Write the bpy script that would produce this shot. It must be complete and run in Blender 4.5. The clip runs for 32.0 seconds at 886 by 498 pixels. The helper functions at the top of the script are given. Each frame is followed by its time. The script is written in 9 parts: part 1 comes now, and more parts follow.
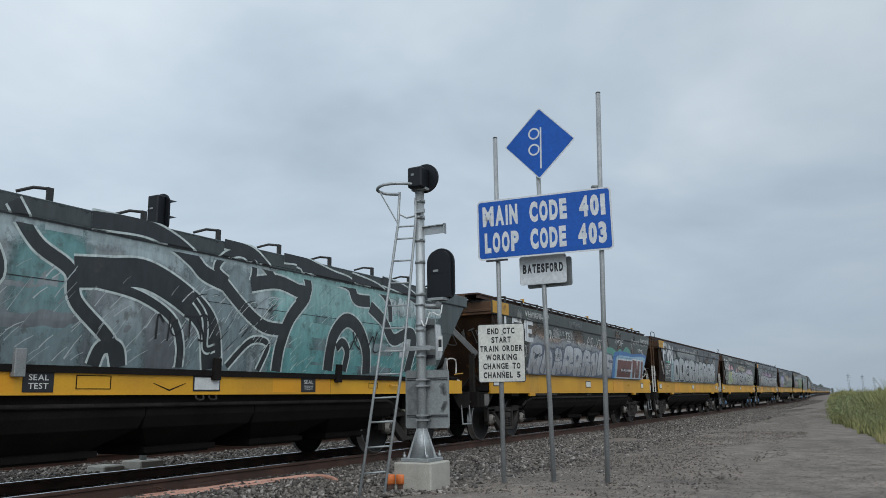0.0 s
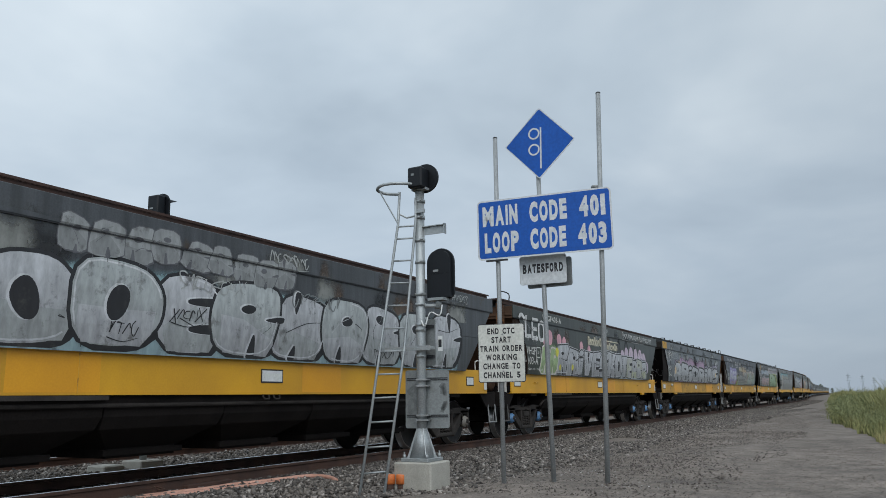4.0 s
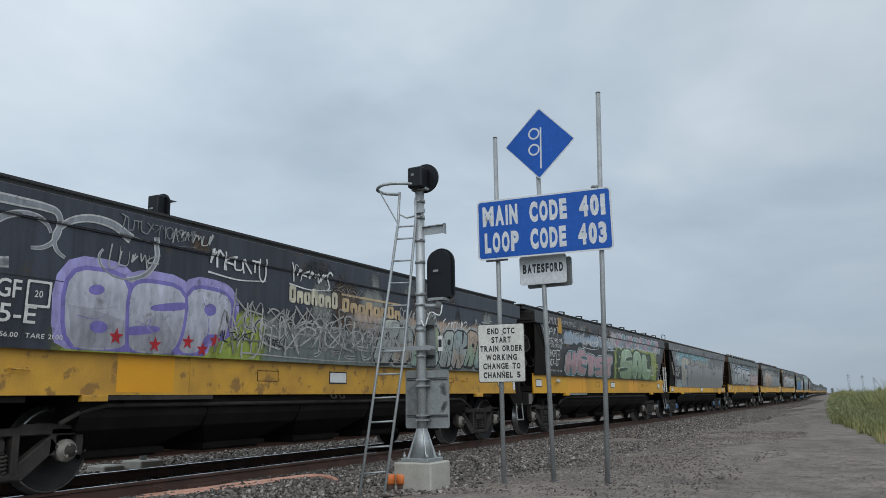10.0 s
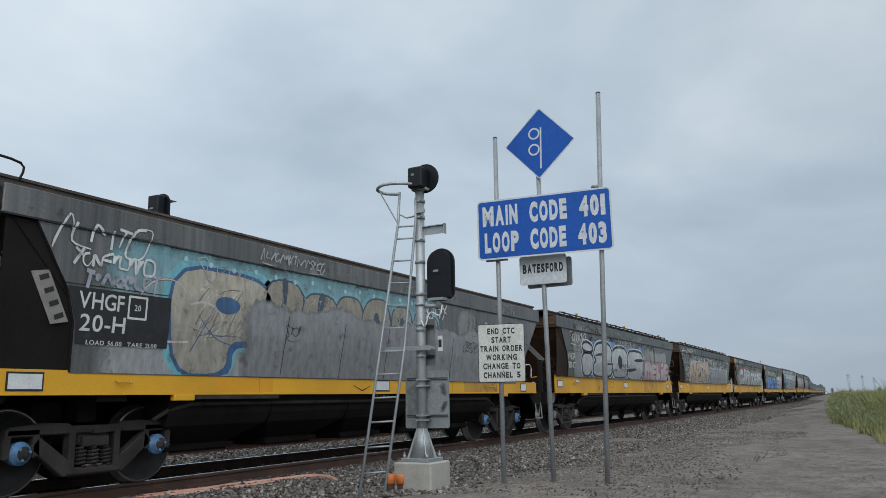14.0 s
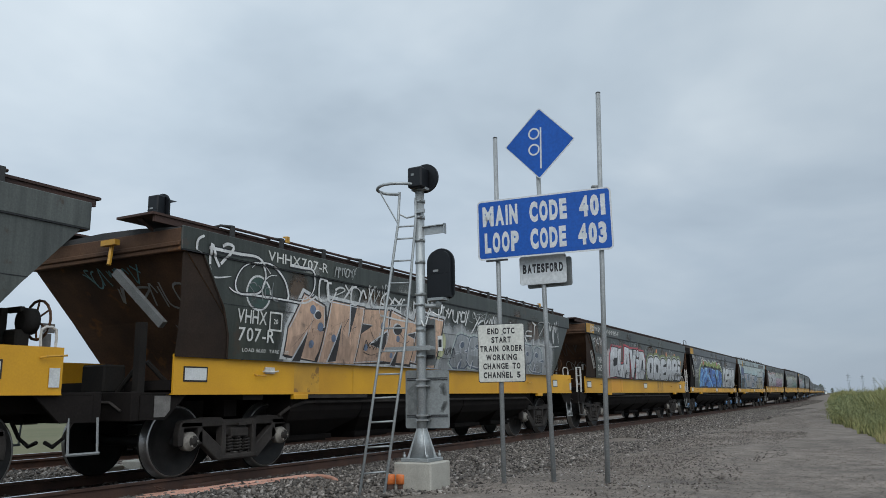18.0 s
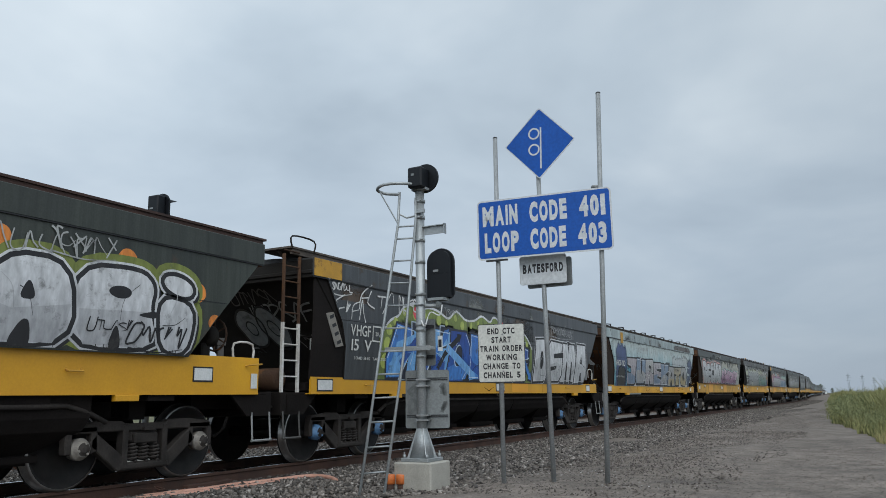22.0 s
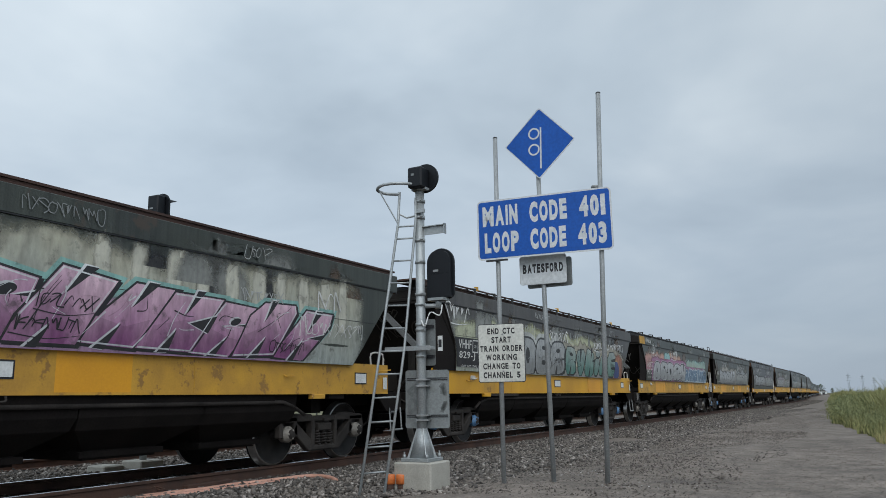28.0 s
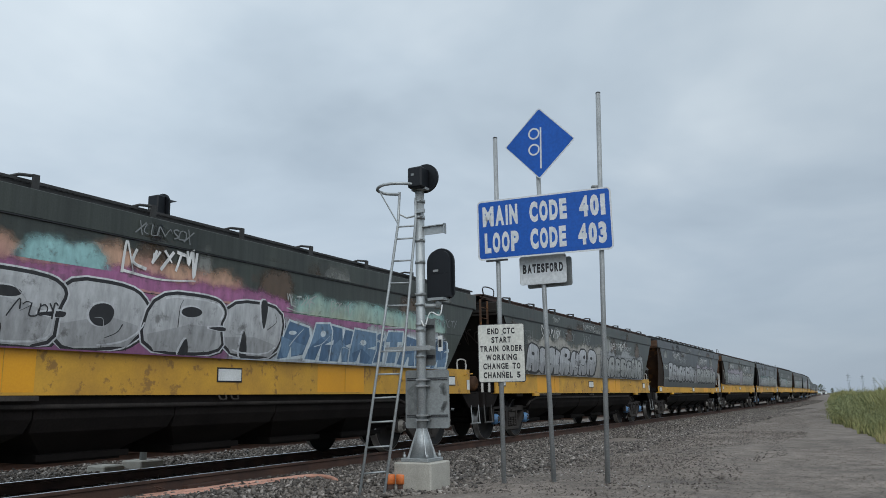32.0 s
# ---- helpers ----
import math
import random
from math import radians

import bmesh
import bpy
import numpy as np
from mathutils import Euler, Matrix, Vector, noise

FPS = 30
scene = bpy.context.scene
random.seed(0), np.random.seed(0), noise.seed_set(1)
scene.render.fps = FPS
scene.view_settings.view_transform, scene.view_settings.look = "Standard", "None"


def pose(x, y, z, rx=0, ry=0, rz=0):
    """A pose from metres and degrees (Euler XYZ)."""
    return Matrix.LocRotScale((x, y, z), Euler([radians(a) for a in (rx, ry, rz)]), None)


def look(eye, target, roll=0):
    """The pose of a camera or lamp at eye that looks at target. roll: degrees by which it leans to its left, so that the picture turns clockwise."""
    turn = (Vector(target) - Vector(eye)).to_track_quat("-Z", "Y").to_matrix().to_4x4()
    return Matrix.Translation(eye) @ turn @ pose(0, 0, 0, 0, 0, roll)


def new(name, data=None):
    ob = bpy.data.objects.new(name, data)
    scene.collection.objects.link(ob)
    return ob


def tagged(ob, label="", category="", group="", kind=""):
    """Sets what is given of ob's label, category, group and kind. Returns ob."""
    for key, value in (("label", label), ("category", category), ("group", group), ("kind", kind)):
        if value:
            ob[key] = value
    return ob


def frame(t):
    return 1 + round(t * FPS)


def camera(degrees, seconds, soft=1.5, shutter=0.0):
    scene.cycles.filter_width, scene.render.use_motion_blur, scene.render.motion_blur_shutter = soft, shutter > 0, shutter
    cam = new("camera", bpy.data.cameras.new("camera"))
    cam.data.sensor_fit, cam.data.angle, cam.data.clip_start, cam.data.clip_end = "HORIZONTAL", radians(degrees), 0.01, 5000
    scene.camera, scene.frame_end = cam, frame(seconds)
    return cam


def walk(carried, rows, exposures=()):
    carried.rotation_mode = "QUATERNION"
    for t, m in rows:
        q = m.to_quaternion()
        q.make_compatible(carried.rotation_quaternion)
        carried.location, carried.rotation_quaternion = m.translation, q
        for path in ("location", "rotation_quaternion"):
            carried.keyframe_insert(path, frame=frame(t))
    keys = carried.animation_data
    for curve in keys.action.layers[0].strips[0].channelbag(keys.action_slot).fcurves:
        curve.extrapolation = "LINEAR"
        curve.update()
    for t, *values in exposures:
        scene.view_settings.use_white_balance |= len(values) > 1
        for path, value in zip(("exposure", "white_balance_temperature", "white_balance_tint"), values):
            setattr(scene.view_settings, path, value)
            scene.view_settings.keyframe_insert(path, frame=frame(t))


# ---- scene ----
# ---------------------------------------------------------------- camera
EYE = Vector((0.0, 0.0, 1.281))
YAW, PITCH, ROLL = 28.433, 10.899, -0.871
AIM = EYE + Vector((-math.sin(radians(YAW)) * math.cos(radians(PITCH)), math.cos(radians(YAW)) * math.cos(radians(PITCH)), math.sin(radians(PITCH))))
cam = camera(59.509, 32.0, soft=0.5, shutter=0.0)
walk(cam, [(0.0, look(EYE, AIM, ROLL)), (32.0, look(EYE, AIM, ROLL))])

# ---------------------------------------------------------------- world and light
SUN_UP, SUN_ROUND = radians(42), radians(145)
world = bpy.data.worlds.new("overcast")
scene.world = world
world.use_nodes = True
scene.view_settings.exposure = 0.0


def build_world():
    nt = world.node_tree
    nt.nodes.clear()
    out = nt.nodes.new("ShaderNodeOutputWorld")
    bg = nt.nodes.new("ShaderNodeBackground")
    sky = nt.nodes.new("ShaderNodeTexSky")
    sky.sky_type, sky.sun_disc, sky.sun_elevation, sky.sun_rotation = "NISHITA", False, SUN_UP, SUN_ROUND
    dim = nt.nodes.new("ShaderNodeVectorMath")
    dim.operation = "SCALE"
    dim.inputs[3].default_value = 0.1
    nt.links.new(sky.outputs[0], dim.inputs[0])
    tc = nt.nodes.new("ShaderNodeTexCoord")
    # cloud sheet: direction flattened on a plane overhead
    sep = nt.nodes.new("ShaderNodeSeparateXYZ")
    nt.links.new(tc.outputs["Generated"], sep.inputs[0])
    lift = nt.nodes.new("ShaderNodeMath")
    lift.operation = "MAXIMUM"
    lift.inputs[1].default_value = 0.0
    nt.links.new(sep.outputs[2], lift.inputs[0])
    add = nt.nodes.new("ShaderNodeMath")
    add.inputs[1].default_value = 0.22
    nt.links.new(lift.outputs[0], add.inputs[0])
    flat = nt.nodes.new("ShaderNodeCombineXYZ")
    for i in (0, 1):
        div = nt.nodes.new("ShaderNodeMath")
        div.operation = "DIVIDE"
        nt.links.new(sep.outputs[i], div.inputs[0])
        nt.links.new(add.outputs[0], div.inputs[1])
        nt.links.new(div.outputs[0], flat.inputs[i])
    big = nt.nodes.new("ShaderNodeTexNoise")
    big.inputs["Scale"].default_value = 1.05
    big.inputs["Detail"].default_value = 5.0
    big.inputs["Roughness"].default_value = 0.5
    big.inputs["Distortion"].default_value = 0.25
    nt.links.new(flat.outputs[0], big.inputs["Vector"])
    ramp = nt.nodes.new("ShaderNodeValToRGB")
    e = ramp.color_ramp.elements
    e[0].position, e[0].color = 0.32, (0.400, 0.483, 0.565, 1)
    e[1].position, e[1].color = 0.66, (0.705, 0.79, 0.855, 1)
    mid = ramp.color_ramp.elements.new(0.48)
    mid.color = (0.522, 0.615, 0.70, 1)
    nt.links.new(big.outputs["Fac"], ramp.inputs[0])
    # towards the horizon the sheet thins to an even blue grey
    fade = nt.nodes.new("ShaderNodeMapRange")
    fade.inputs["From Min"].default_value, fade.inputs["From Max"].default_value = -0.02, 0.34
    nt.links.new(sep.outputs[2], fade.inputs["Value"])
    low = nt.nodes.new("ShaderNodeMix")
    low.data_type = "RGBA"
    low.inputs["A"].default_value = (0.365, 0.445, 0.545, 1)
    nt.links.new(fade.outputs[0], low.inputs["Factor"])
    nt.links.new(ramp.outputs[0], low.inputs["B"])
    # the sheet is brighter round the hidden sun
    dot = nt.nodes.new("ShaderNodeVectorMath")
    dot.operation = "DOT_PRODUCT"
    nt.links.new(tc.outputs["Generated"], dot.inputs[0])
    dot.inputs[1].default_value = (math.cos(SUN_UP) * math.sin(SUN_ROUND), math.cos(SUN_UP) * math.cos(SUN_ROUND), math.sin(SUN_UP))
    glow = nt.nodes.new("ShaderNodeMapRange")
    glow.inputs["From Min"].default_value, glow.inputs["From Max"].default_value = 0.15, 1.0
    glow.inputs["To Min"].default_value, glow.inputs["To Max"].default_value = 1.0, 2.3
    nt.links.new(dot.outputs["Value"], glow.inputs["Value"])
    lit = nt.nodes.new("ShaderNodeVectorMath")
    lit.operation = "SCALE"
    nt.links.new(low.outputs["Result"], lit.inputs[0])
    nt.links.new(glow.outputs[0], lit.inputs[3])
    mix = nt.nodes.new("ShaderNodeMix")
    mix.data_type = "RGBA"
    mix.inputs["Factor"].default_value = 0.93
    nt.links.new(dim.outputs[0], mix.inputs["A"])
    # thicker cloud in the east
    east = nt.nodes.new("ShaderNodeMapRange")
    east.inputs["From Min"].default_value, east.inputs["From Max"].default_value = -0.65, 0.1
    east.inputs["To Min"].default_value, east.inputs["To Max"].default_value = 1.11, 0.90
    nt.links.new(sep.outputs[0], east.inputs["Value"])
    thick = nt.nodes.new("ShaderNodeVectorMath")
    thick.operation = "SCALE"
    nt.links.new(lit.outputs[0], thick.inputs[0])
    nt.links.new(east.outputs[0], thick.inputs[3])
    nt.links.new(thick.outputs[0], mix.inputs["B"])
    nt.links.new(mix.outputs["Result"], bg.inputs["Color"])
    bg.inputs["Strength"].default_value = 1.0
    nt.links.new(bg.outputs[0], out.inputs[0])


build_world()
sun = new("sun", bpy.data.lights.new("sun", "SUN"))
sun.data.energy, sun.data.angle, sun.data.color = 1.3, radians(55), (1.0, 0.97, 0.93)
sun.rotation_euler = (radians(90) - SUN_UP, 0, radians(180) - SUN_ROUND)

# ---------------------------------------------------------------- materials
RAIL = 0.33          # height of the rail top
TRACK = -8.81        # centre line of the main track
LOOP = -13.95        # centre line of the loop behind it


def mat(name, base, rough=0.7, metal=0.0, dark=None, scale=2.0, fine=40.0, amount=0.5, bump=0.15, rust=None, rust_at=0.62, streak=False, each=0.0, spec=0.5, grain=0.35):
    """A procedural surface: base colour, a second tone in large patches, fine grain in colour and relief, and spots of rust or dirt."""
    m = bpy.data.materials.new(name)
    m.use_nodes = True
    nt = m.node_tree
    b = nt.nodes["Principled BSDF"]
    b.inputs["Roughness"].default_value, b.inputs["Metallic"].default_value = rough, metal
    b.inputs["Specular IOR Level"].default_value = spec
    tc = nt.nodes.new("ShaderNodeTexCoord")
    vec = tc.outputs["Object"]
    info = nt.nodes.new("ShaderNodeObjectInfo")
    shift = nt.nodes.new("ShaderNodeVectorMath")
    shift.operation = "MULTIPLY_ADD"
    comb = nt.nodes.new("ShaderNodeCombineXYZ")
    for i in range(3):
        nt.links.new(info.outputs["Random"], comb.inputs[i])
    nt.links.new(comb.outputs[0], shift.inputs[0])
    shift.inputs[1].default_value = (37.0, 19.0, 53.0)
    nt.links.new(vec, shift.inputs[2])
    vec = shift.outputs[0]
    if streak:
        st = nt.nodes.new("ShaderNodeMapping")
        st.inputs["Scale"].default_value = (1.0, 1.0, 0.12)
        nt.links.new(vec, st.inputs[0])
        big_vec = st.outputs[0]
    else:
        big_vec = vec
    big = nt.nodes.new("ShaderNodeTexNoise")
    big.inputs["Scale"].default_value, big.inputs["Detail"].default_value = scale, 6.0
    nt.links.new(big_vec, big.inputs["Vector"])
    small = nt.nodes.new("ShaderNodeTexNoise")
    small.inputs["Scale"].default_value, small.inputs["Detail"].default_value = fine, 3.0
    nt.links.new(vec, small.inputs["Vector"])
    dark = dark or tuple(c * 0.55 for c in base)
    r = nt.nodes.new("ShaderNodeMapRange")
    r.inputs["From Min"].default_value, r.inputs["From Max"].default_value = 0.35, 0.68
    r.inputs["To Max"].default_value = amount
    nt.links.new(big.outputs["Fac"], r.inputs["Value"])
    mx = nt.nodes.new("ShaderNodeMix")
    mx.data_type = "RGBA"
    mx.inputs["A"].default_value, mx.inputs["B"].default_value = (*base, 1), (*dark, 1)
    nt.links.new(r.outputs[0], mx.inputs["Factor"])
    col = mx.outputs["Result"]
    g = nt.nodes.new("ShaderNodeMix")
    g.data_type, g.blend_type = "RGBA", "OVERLAY"
    g.inputs["Factor"].default_value = grain
    nt.links.new(col, g.inputs["A"])
    nt.links.new(small.outputs["Fac"], g.inputs["B"])
    col = g.outputs["Result"]
    if streak:
        run = nt.nodes.new("ShaderNodeMapping")
        run.inputs["Scale"].default_value = (1.0, 1.0, 0.05)
        nt.links.new(vec, run.inputs[0])
        rs = nt.nodes.new("ShaderNodeTexNoise")
        rs.inputs["Scale"].default_value, rs.inputs["Detail"].default_value, rs.inputs["Roughness"].default_value = 9.0, 6.0, 0.65
        nt.links.new(run.outputs[0], rs.inputs["Vector"])
        rl = nt.nodes.new("ShaderNodeMapRange")
        rl.inputs["From Min"].default_value, rl.inputs["From Max"].default_value = 0.3, 0.7
        rl.inputs["To Min"].default_value, rl.inputs["To Max"].default_value = 0.62, 1.42
        nt.links.new(rs.outputs["Fac"], rl.inputs["Value"])
        rm_ = nt.nodes.new("ShaderNodeMix")
        rm_.data_type, rm_.blend_type = "RGBA", "MULTIPLY"
        rm_.inputs["Factor"].default_value = 1.0
        nt.links.new(col, rm_.inputs["A"])
        nt.links.new(rl.outputs[0], rm_.inputs["B"])
        col = rm_.outputs["Result"]
    if each:
        hv = nt.nodes.new("ShaderNodeHueSaturation")
        vr = nt.nodes.new("ShaderNodeMapRange")
        vr.inputs["To Min"].default_value, vr.inputs["To Max"].default_value = 1 - each, 1 + each
        nt.links.new(info.outputs["Random"], vr.inputs["Value"])
        nt.links.new(vr.outputs[0], hv.inputs["Value"])
        nt.links.new(col, hv.inputs["Color"])
        col = hv.outputs["Color"]
    if rust:
        rn = nt.nodes.new("ShaderNodeTexNoise")
        rn.inputs["Scale"].default_value, rn.inputs["Detail"].default_value, rn.inputs["Roughness"].default_value = scale * 1.7, 8.0, 0.65
        nt.links.new(vec, rn.inputs["Vector"])
        rr = nt.nodes.new("ShaderNodeMapRange")
        rr.inputs["From Min"].default_value, rr.inputs["From Max"].default_value = rust_at, rust_at + 0.06
        nt.links.new(rn.outputs["Fac"], rr.inputs["Value"])
        rm = nt.nodes.new("ShaderNodeMix")
        rm.data_type = "RGBA"
        rm.inputs["B"].default_value = (*rust, 1)
        nt.links.new(rr.outputs[0], rm.inputs["Factor"])
        nt.links.new(col, rm.inputs["A"])
        col = rm.outputs["Result"]
    nt.links.new(col, b.inputs["Base Color"])
    if bump:
        bp = nt.nodes.new("ShaderNodeBump")
        bp.inputs["Strength"].default_value, bp.inputs["Distance"].default_value = bump, 0.01
        nt.links.new(small.outputs["Fac"], bp.inputs["Height"])
        nt.links.new(bp.outputs[0], b.inputs["Normal"])
    return m


M = {}
M["galv"] = mat("galvanised_steel", (0.34, 0.36, 0.365), 0.5, 0.5, (0.22, 0.24, 0.245), 3.0, 60, 0.7)
M["galv_dull"] = mat("weathered_steel_post", (0.27, 0.28, 0.28), 0.6, 0.45, (0.18, 0.19, 0.19), 4.0, 60, 0.6)
M["post"] = mat("galvanised_post", (0.288, 0.302, 0.306), 0.55, 0.3, (0.194, 0.205, 0.209), 5.0, 60, 0.7)
M["concrete"] = mat("cast_concrete", (0.36, 0.345, 0.305), 0.9, 0, (0.23, 0.22, 0.19), 4.0, 70, 0.6, 0.3)
M["signal_black"] = mat("signal_black", (0.0045, 0.006, 0.0085), 0.5, 0, None, 3, 60, 0.3, 0.05, spec=0.3)
M["glass_dark"] = mat("dark_lens", (0.02, 0.02, 0.025), 0.1, 0, None, 3, 60, 0.2, 0.0)
M["blue"] = mat("sign_blue", (0.003, 0.072, 0.34), 0.5, 0, (0.003, 0.060, 0.28), 1.2, 30, 0.6, 0.02, spec=0.3)
M["sign_white"] = mat("sign_white", (0.50, 0.52, 0.53), 0.5, 0, (0.40, 0.42, 0.43), 2.0, 30, 0.5, 0.02)
M["sign_cream"] = mat("sign_off_white", (0.50, 0.50, 0.46), 0.55, 0, (0.40, 0.40, 0.36), 2.5, 30, 0.6, 0.02)
M["black"] = mat("black_lettering", (0.012, 0.012, 0.014), 0.5, 0, None, 4, 40, 0.3, 0.0)
M["sign_back"] = mat("sign_back_aluminium", (0.21, 0.225, 0.225), 0.55, 0.4, (0.13, 0.14, 0.14), 3.0, 40, 0.7, 0.03)
M["orange"] = mat("orange_plastic", (0.62, 0.17, 0.04), 0.5, 0, (0.42, 0.11, 0.03), 8, 60, 0.6, 0.05)
M["hose"] = mat("faded_orange_conduit", (0.50, 0.27, 0.20), 0.6, 0, (0.36, 0.19, 0.14), 5, 50, 0.6, 0.05)
M["yellow"] = mat("sill_yellow", (0.66, 0.338, 0.013), 0.5, 0, (0.46, 0.225, 0.016), 0.8, 45, 0.8, 0.03, (0.17, 0.09, 0.03), 0.70, each=0.08, grain=0.14)
M["yellow_worn"] = mat("worn_sill_yellow", (0.54, 0.29, 0.03), 0.55, 0, (0.36, 0.19, 0.03), 2.6, 45, 0.8, 0.05, (0.25, 0.13, 0.03), 0.56, each=0.08, grain=0.16)
# near-black base with a darker second tone and very little specular
M["under"] = mat("near_black_underframe", (0.015, 0.0125, 0.0115), 0.9, 0, (0.007, 0.0062, 0.006), 2.0, 40, 0.7, 0.2, spec=0.1)
M["bogie"] = mat("bogie_grime", (0.046, 0.040, 0.036), 0.8, 0, (0.017, 0.015, 0.014), 3.0, 50, 0.8, 0.25, spec=0.2)
M["wheel"] = mat("wheel_grime", (0.020, 0.018, 0.017), 0.6, 0.0, (0.007, 0.0065, 0.0065), 6.0, 60, 0.8, 0.15, spec=0.25)
M["tread"] = mat("polished_tread", (0.36, 0.35, 0.34), 0.32, 0.9, (0.20, 0.19, 0.18), 5.0, 60, 0.6, 0.02)
M["cap_white"] = mat("axle_cap_white", (0.24, 0.22, 0.19), 0.6, 0, (0.11, 0.10, 0.09), 9.0, 60, 0.8, 0.1)
M["cap_blue"] = mat("axle_cap_blue", (0.10, 0.23, 0.42), 0.55, 0, (0.05, 0.10, 0.18), 9.0, 60, 0.8, 0.1)
M["end_brown"] = mat("rusty_brown_end", (0.105, 0.056, 0.032), 0.8, 0, (0.036, 0.023, 0.017), 1.2, 40, 0.9, 0.15, (0.16, 0.072, 0.028), 0.58, spec=0.2)
M["end_dark"] = mat("dark_brown_end", (0.024, 0.021, 0.018), 0.8, 0, (0.013, 0.012, 0.012), 1.6, 40, 0.8, 0.1, spec=0.15)
M["roof_rust"] = mat("rusty_roofwalk", (0.055, 0.027, 0.020), 0.85, 0, (0.028, 0.018, 0.016), 3.0, 50, 0.8, 0.2)
M["roof_tan"] = mat("dusty_brown_roofwalk", (0.095, 0.075, 0.060), 0.85, 0, (0.040, 0.033, 0.030), 2.0, 50, 0.8, 0.2)
M["roof_dark"] = mat("dark_roof", (0.032, 0.032, 0.032), 0.8, 0, (0.018, 0.018, 0.018), 3.0, 50, 0.7, 0.2)
M["rail_side"] = mat("rusty_rail", (0.080, 0.040, 0.027), 0.85, 0.1, (0.040, 0.024, 0.019), 3.0, 60, 0.8, 0.25)
M["rail_top"] = mat("polished_rail", (0.62, 0.63, 0.65), 0.22, 1.0, (0.50, 0.50, 0.52), 2.0, 60, 0.5, 0.02)
M["sleeper"] = mat("weathered_sleeper", (0.16, 0.13, 0.10), 0.9, 0, (0.08, 0.065, 0.05), 5.0, 60, 0.8, 0.3, each=0.2)
M["plate_white"] = mat("white_marker_plate", (0.62, 0.63, 0.62), 0.5, 0, (0.46, 0.47, 0.46), 5.0, 50, 0.6, 0.02)
M["ladder_white"] = mat("white_painted_ladder", (0.60, 0.59, 0.56), 0.6, 0, (0.36, 0.33, 0.29), 6.0, 50, 0.7, 0.05)
M["stencil"] = mat("white_stencil_paint", (0.60, 0.60, 0.57), 0.6, 0, (0.42, 0.42, 0.40), 6.0, 60, 0.6, 0.0)


def ground_mat():
    """Fine crushed rock and dirt: pebbles by cells at two sizes, with damp and dusty patches."""
    m = bpy.data.materials.new("crushed_rock_ground")
    m.use_nodes = True
    nt = m.node_tree
    b = nt.nodes["Principled BSDF"]
    b.inputs["Roughness"].default_value = 0.95
    tc = nt.nodes.new("ShaderNodeTexCoord")
    vor = nt.nodes.new("ShaderNodeTexVoronoi")
    vor.inputs["Scale"].default_value = 34.0
    vor2 = nt.nodes.new("ShaderNodeTexVoronoi")
    vor2.inputs["Scale"].default_value = 75.0
    big = nt.nodes.new("ShaderNodeTexNoise")
    big.inputs["Scale"].default_value, big.inputs["Detail"].default_value = 0.45, 8.0
    mid = nt.nodes.new("ShaderNodeTexNoise")
    mid.inputs["Scale"].default_value, mid.inputs["Detail"].default_value = 3.0, 6.0
    for n in (vor, vor2, big, mid):
        nt.links.new(tc.outputs["Object"], n.inputs["Vector"])
    base = nt.nodes.new("ShaderNodeMix")
    base.data_type = "RGBA"
    base.inputs["A"].default_value, base.inputs["B"].default_value = (0.110, 0.092, 0.077, 1), (0.194, 0.162, 0.137, 1)
    r = nt.nodes.new("ShaderNodeMapRange")
    r.inputs["From Min"].default_value, r.inputs["From Max"].default_value = 0.22, 0.78
    nt.links.new(big.outputs["Fac"], r.inputs["Value"])
    nt.links.new(r.outputs[0], base.inputs["Factor"])
    peb = nt.nodes.new("ShaderNodeSeparateColor")
    nt.links.new(vor.outputs["Color"], peb.inputs[0])
    pr = nt.nodes.new("ShaderNodeMapRange")
    pr.inputs["To Min"].default_value, pr.inputs["To Max"].default_value = 0.72, 1.26
    nt.links.new(peb.outputs[0], pr.inputs["Value"])
    mul = nt.nodes.new("ShaderNodeMix")
    mul.data_type, mul.blend_type = "RGBA", "MULTIPLY"
    mul.inputs["Factor"].default_value = 1.0
    nt.links.new(base.outputs["Result"], mul.inputs["A"])
    nt.links.new(pr.outputs[0], mul.inputs["B"])
    mr = nt.nodes.new("ShaderNodeMapRange")
    mr.inputs["From Min"].default_value, mr.inputs["From Max"].default_value = 0.35, 0.65
    mr.inputs["To Min"].default_value, mr.inputs["To Max"].default_value = 0.70, 1.18
    nt.links.new(mid.outputs["Fac"], mr.inputs["Value"])
    mul2 = nt.nodes.new("ShaderNodeMix")
    mul2.data_type, mul2.blend_type = "RGBA", "MULTIPLY"
    mul2.inputs["Factor"].default_value = 1.0
    nt.links.new(mul.outputs["Result"], mul2.inputs["A"])
    nt.links.new(mr.outputs[0], mul2.inputs["B"])
    nt.links.new(mul2.outputs["Result"], b.inputs["Base Color"])
    ad = nt.nodes.new("ShaderNodeMath")
    nt.links.new(vor.outputs["Distance"], ad.inputs[0])
    nt.links.new(vor2.outputs["Distance"], ad.inputs[1])
    bp = nt.nodes.new("ShaderNodeBump")
    bp.inputs["Strength"].default_value, bp.inputs["Distance"].default_value = 0.3, 0.014
    bp.invert = True
    nt.links.new(ad.outputs[0], bp.inputs["Height"])
    nt.links.new(bp.outputs[0], b.inputs["Normal"])
    return m


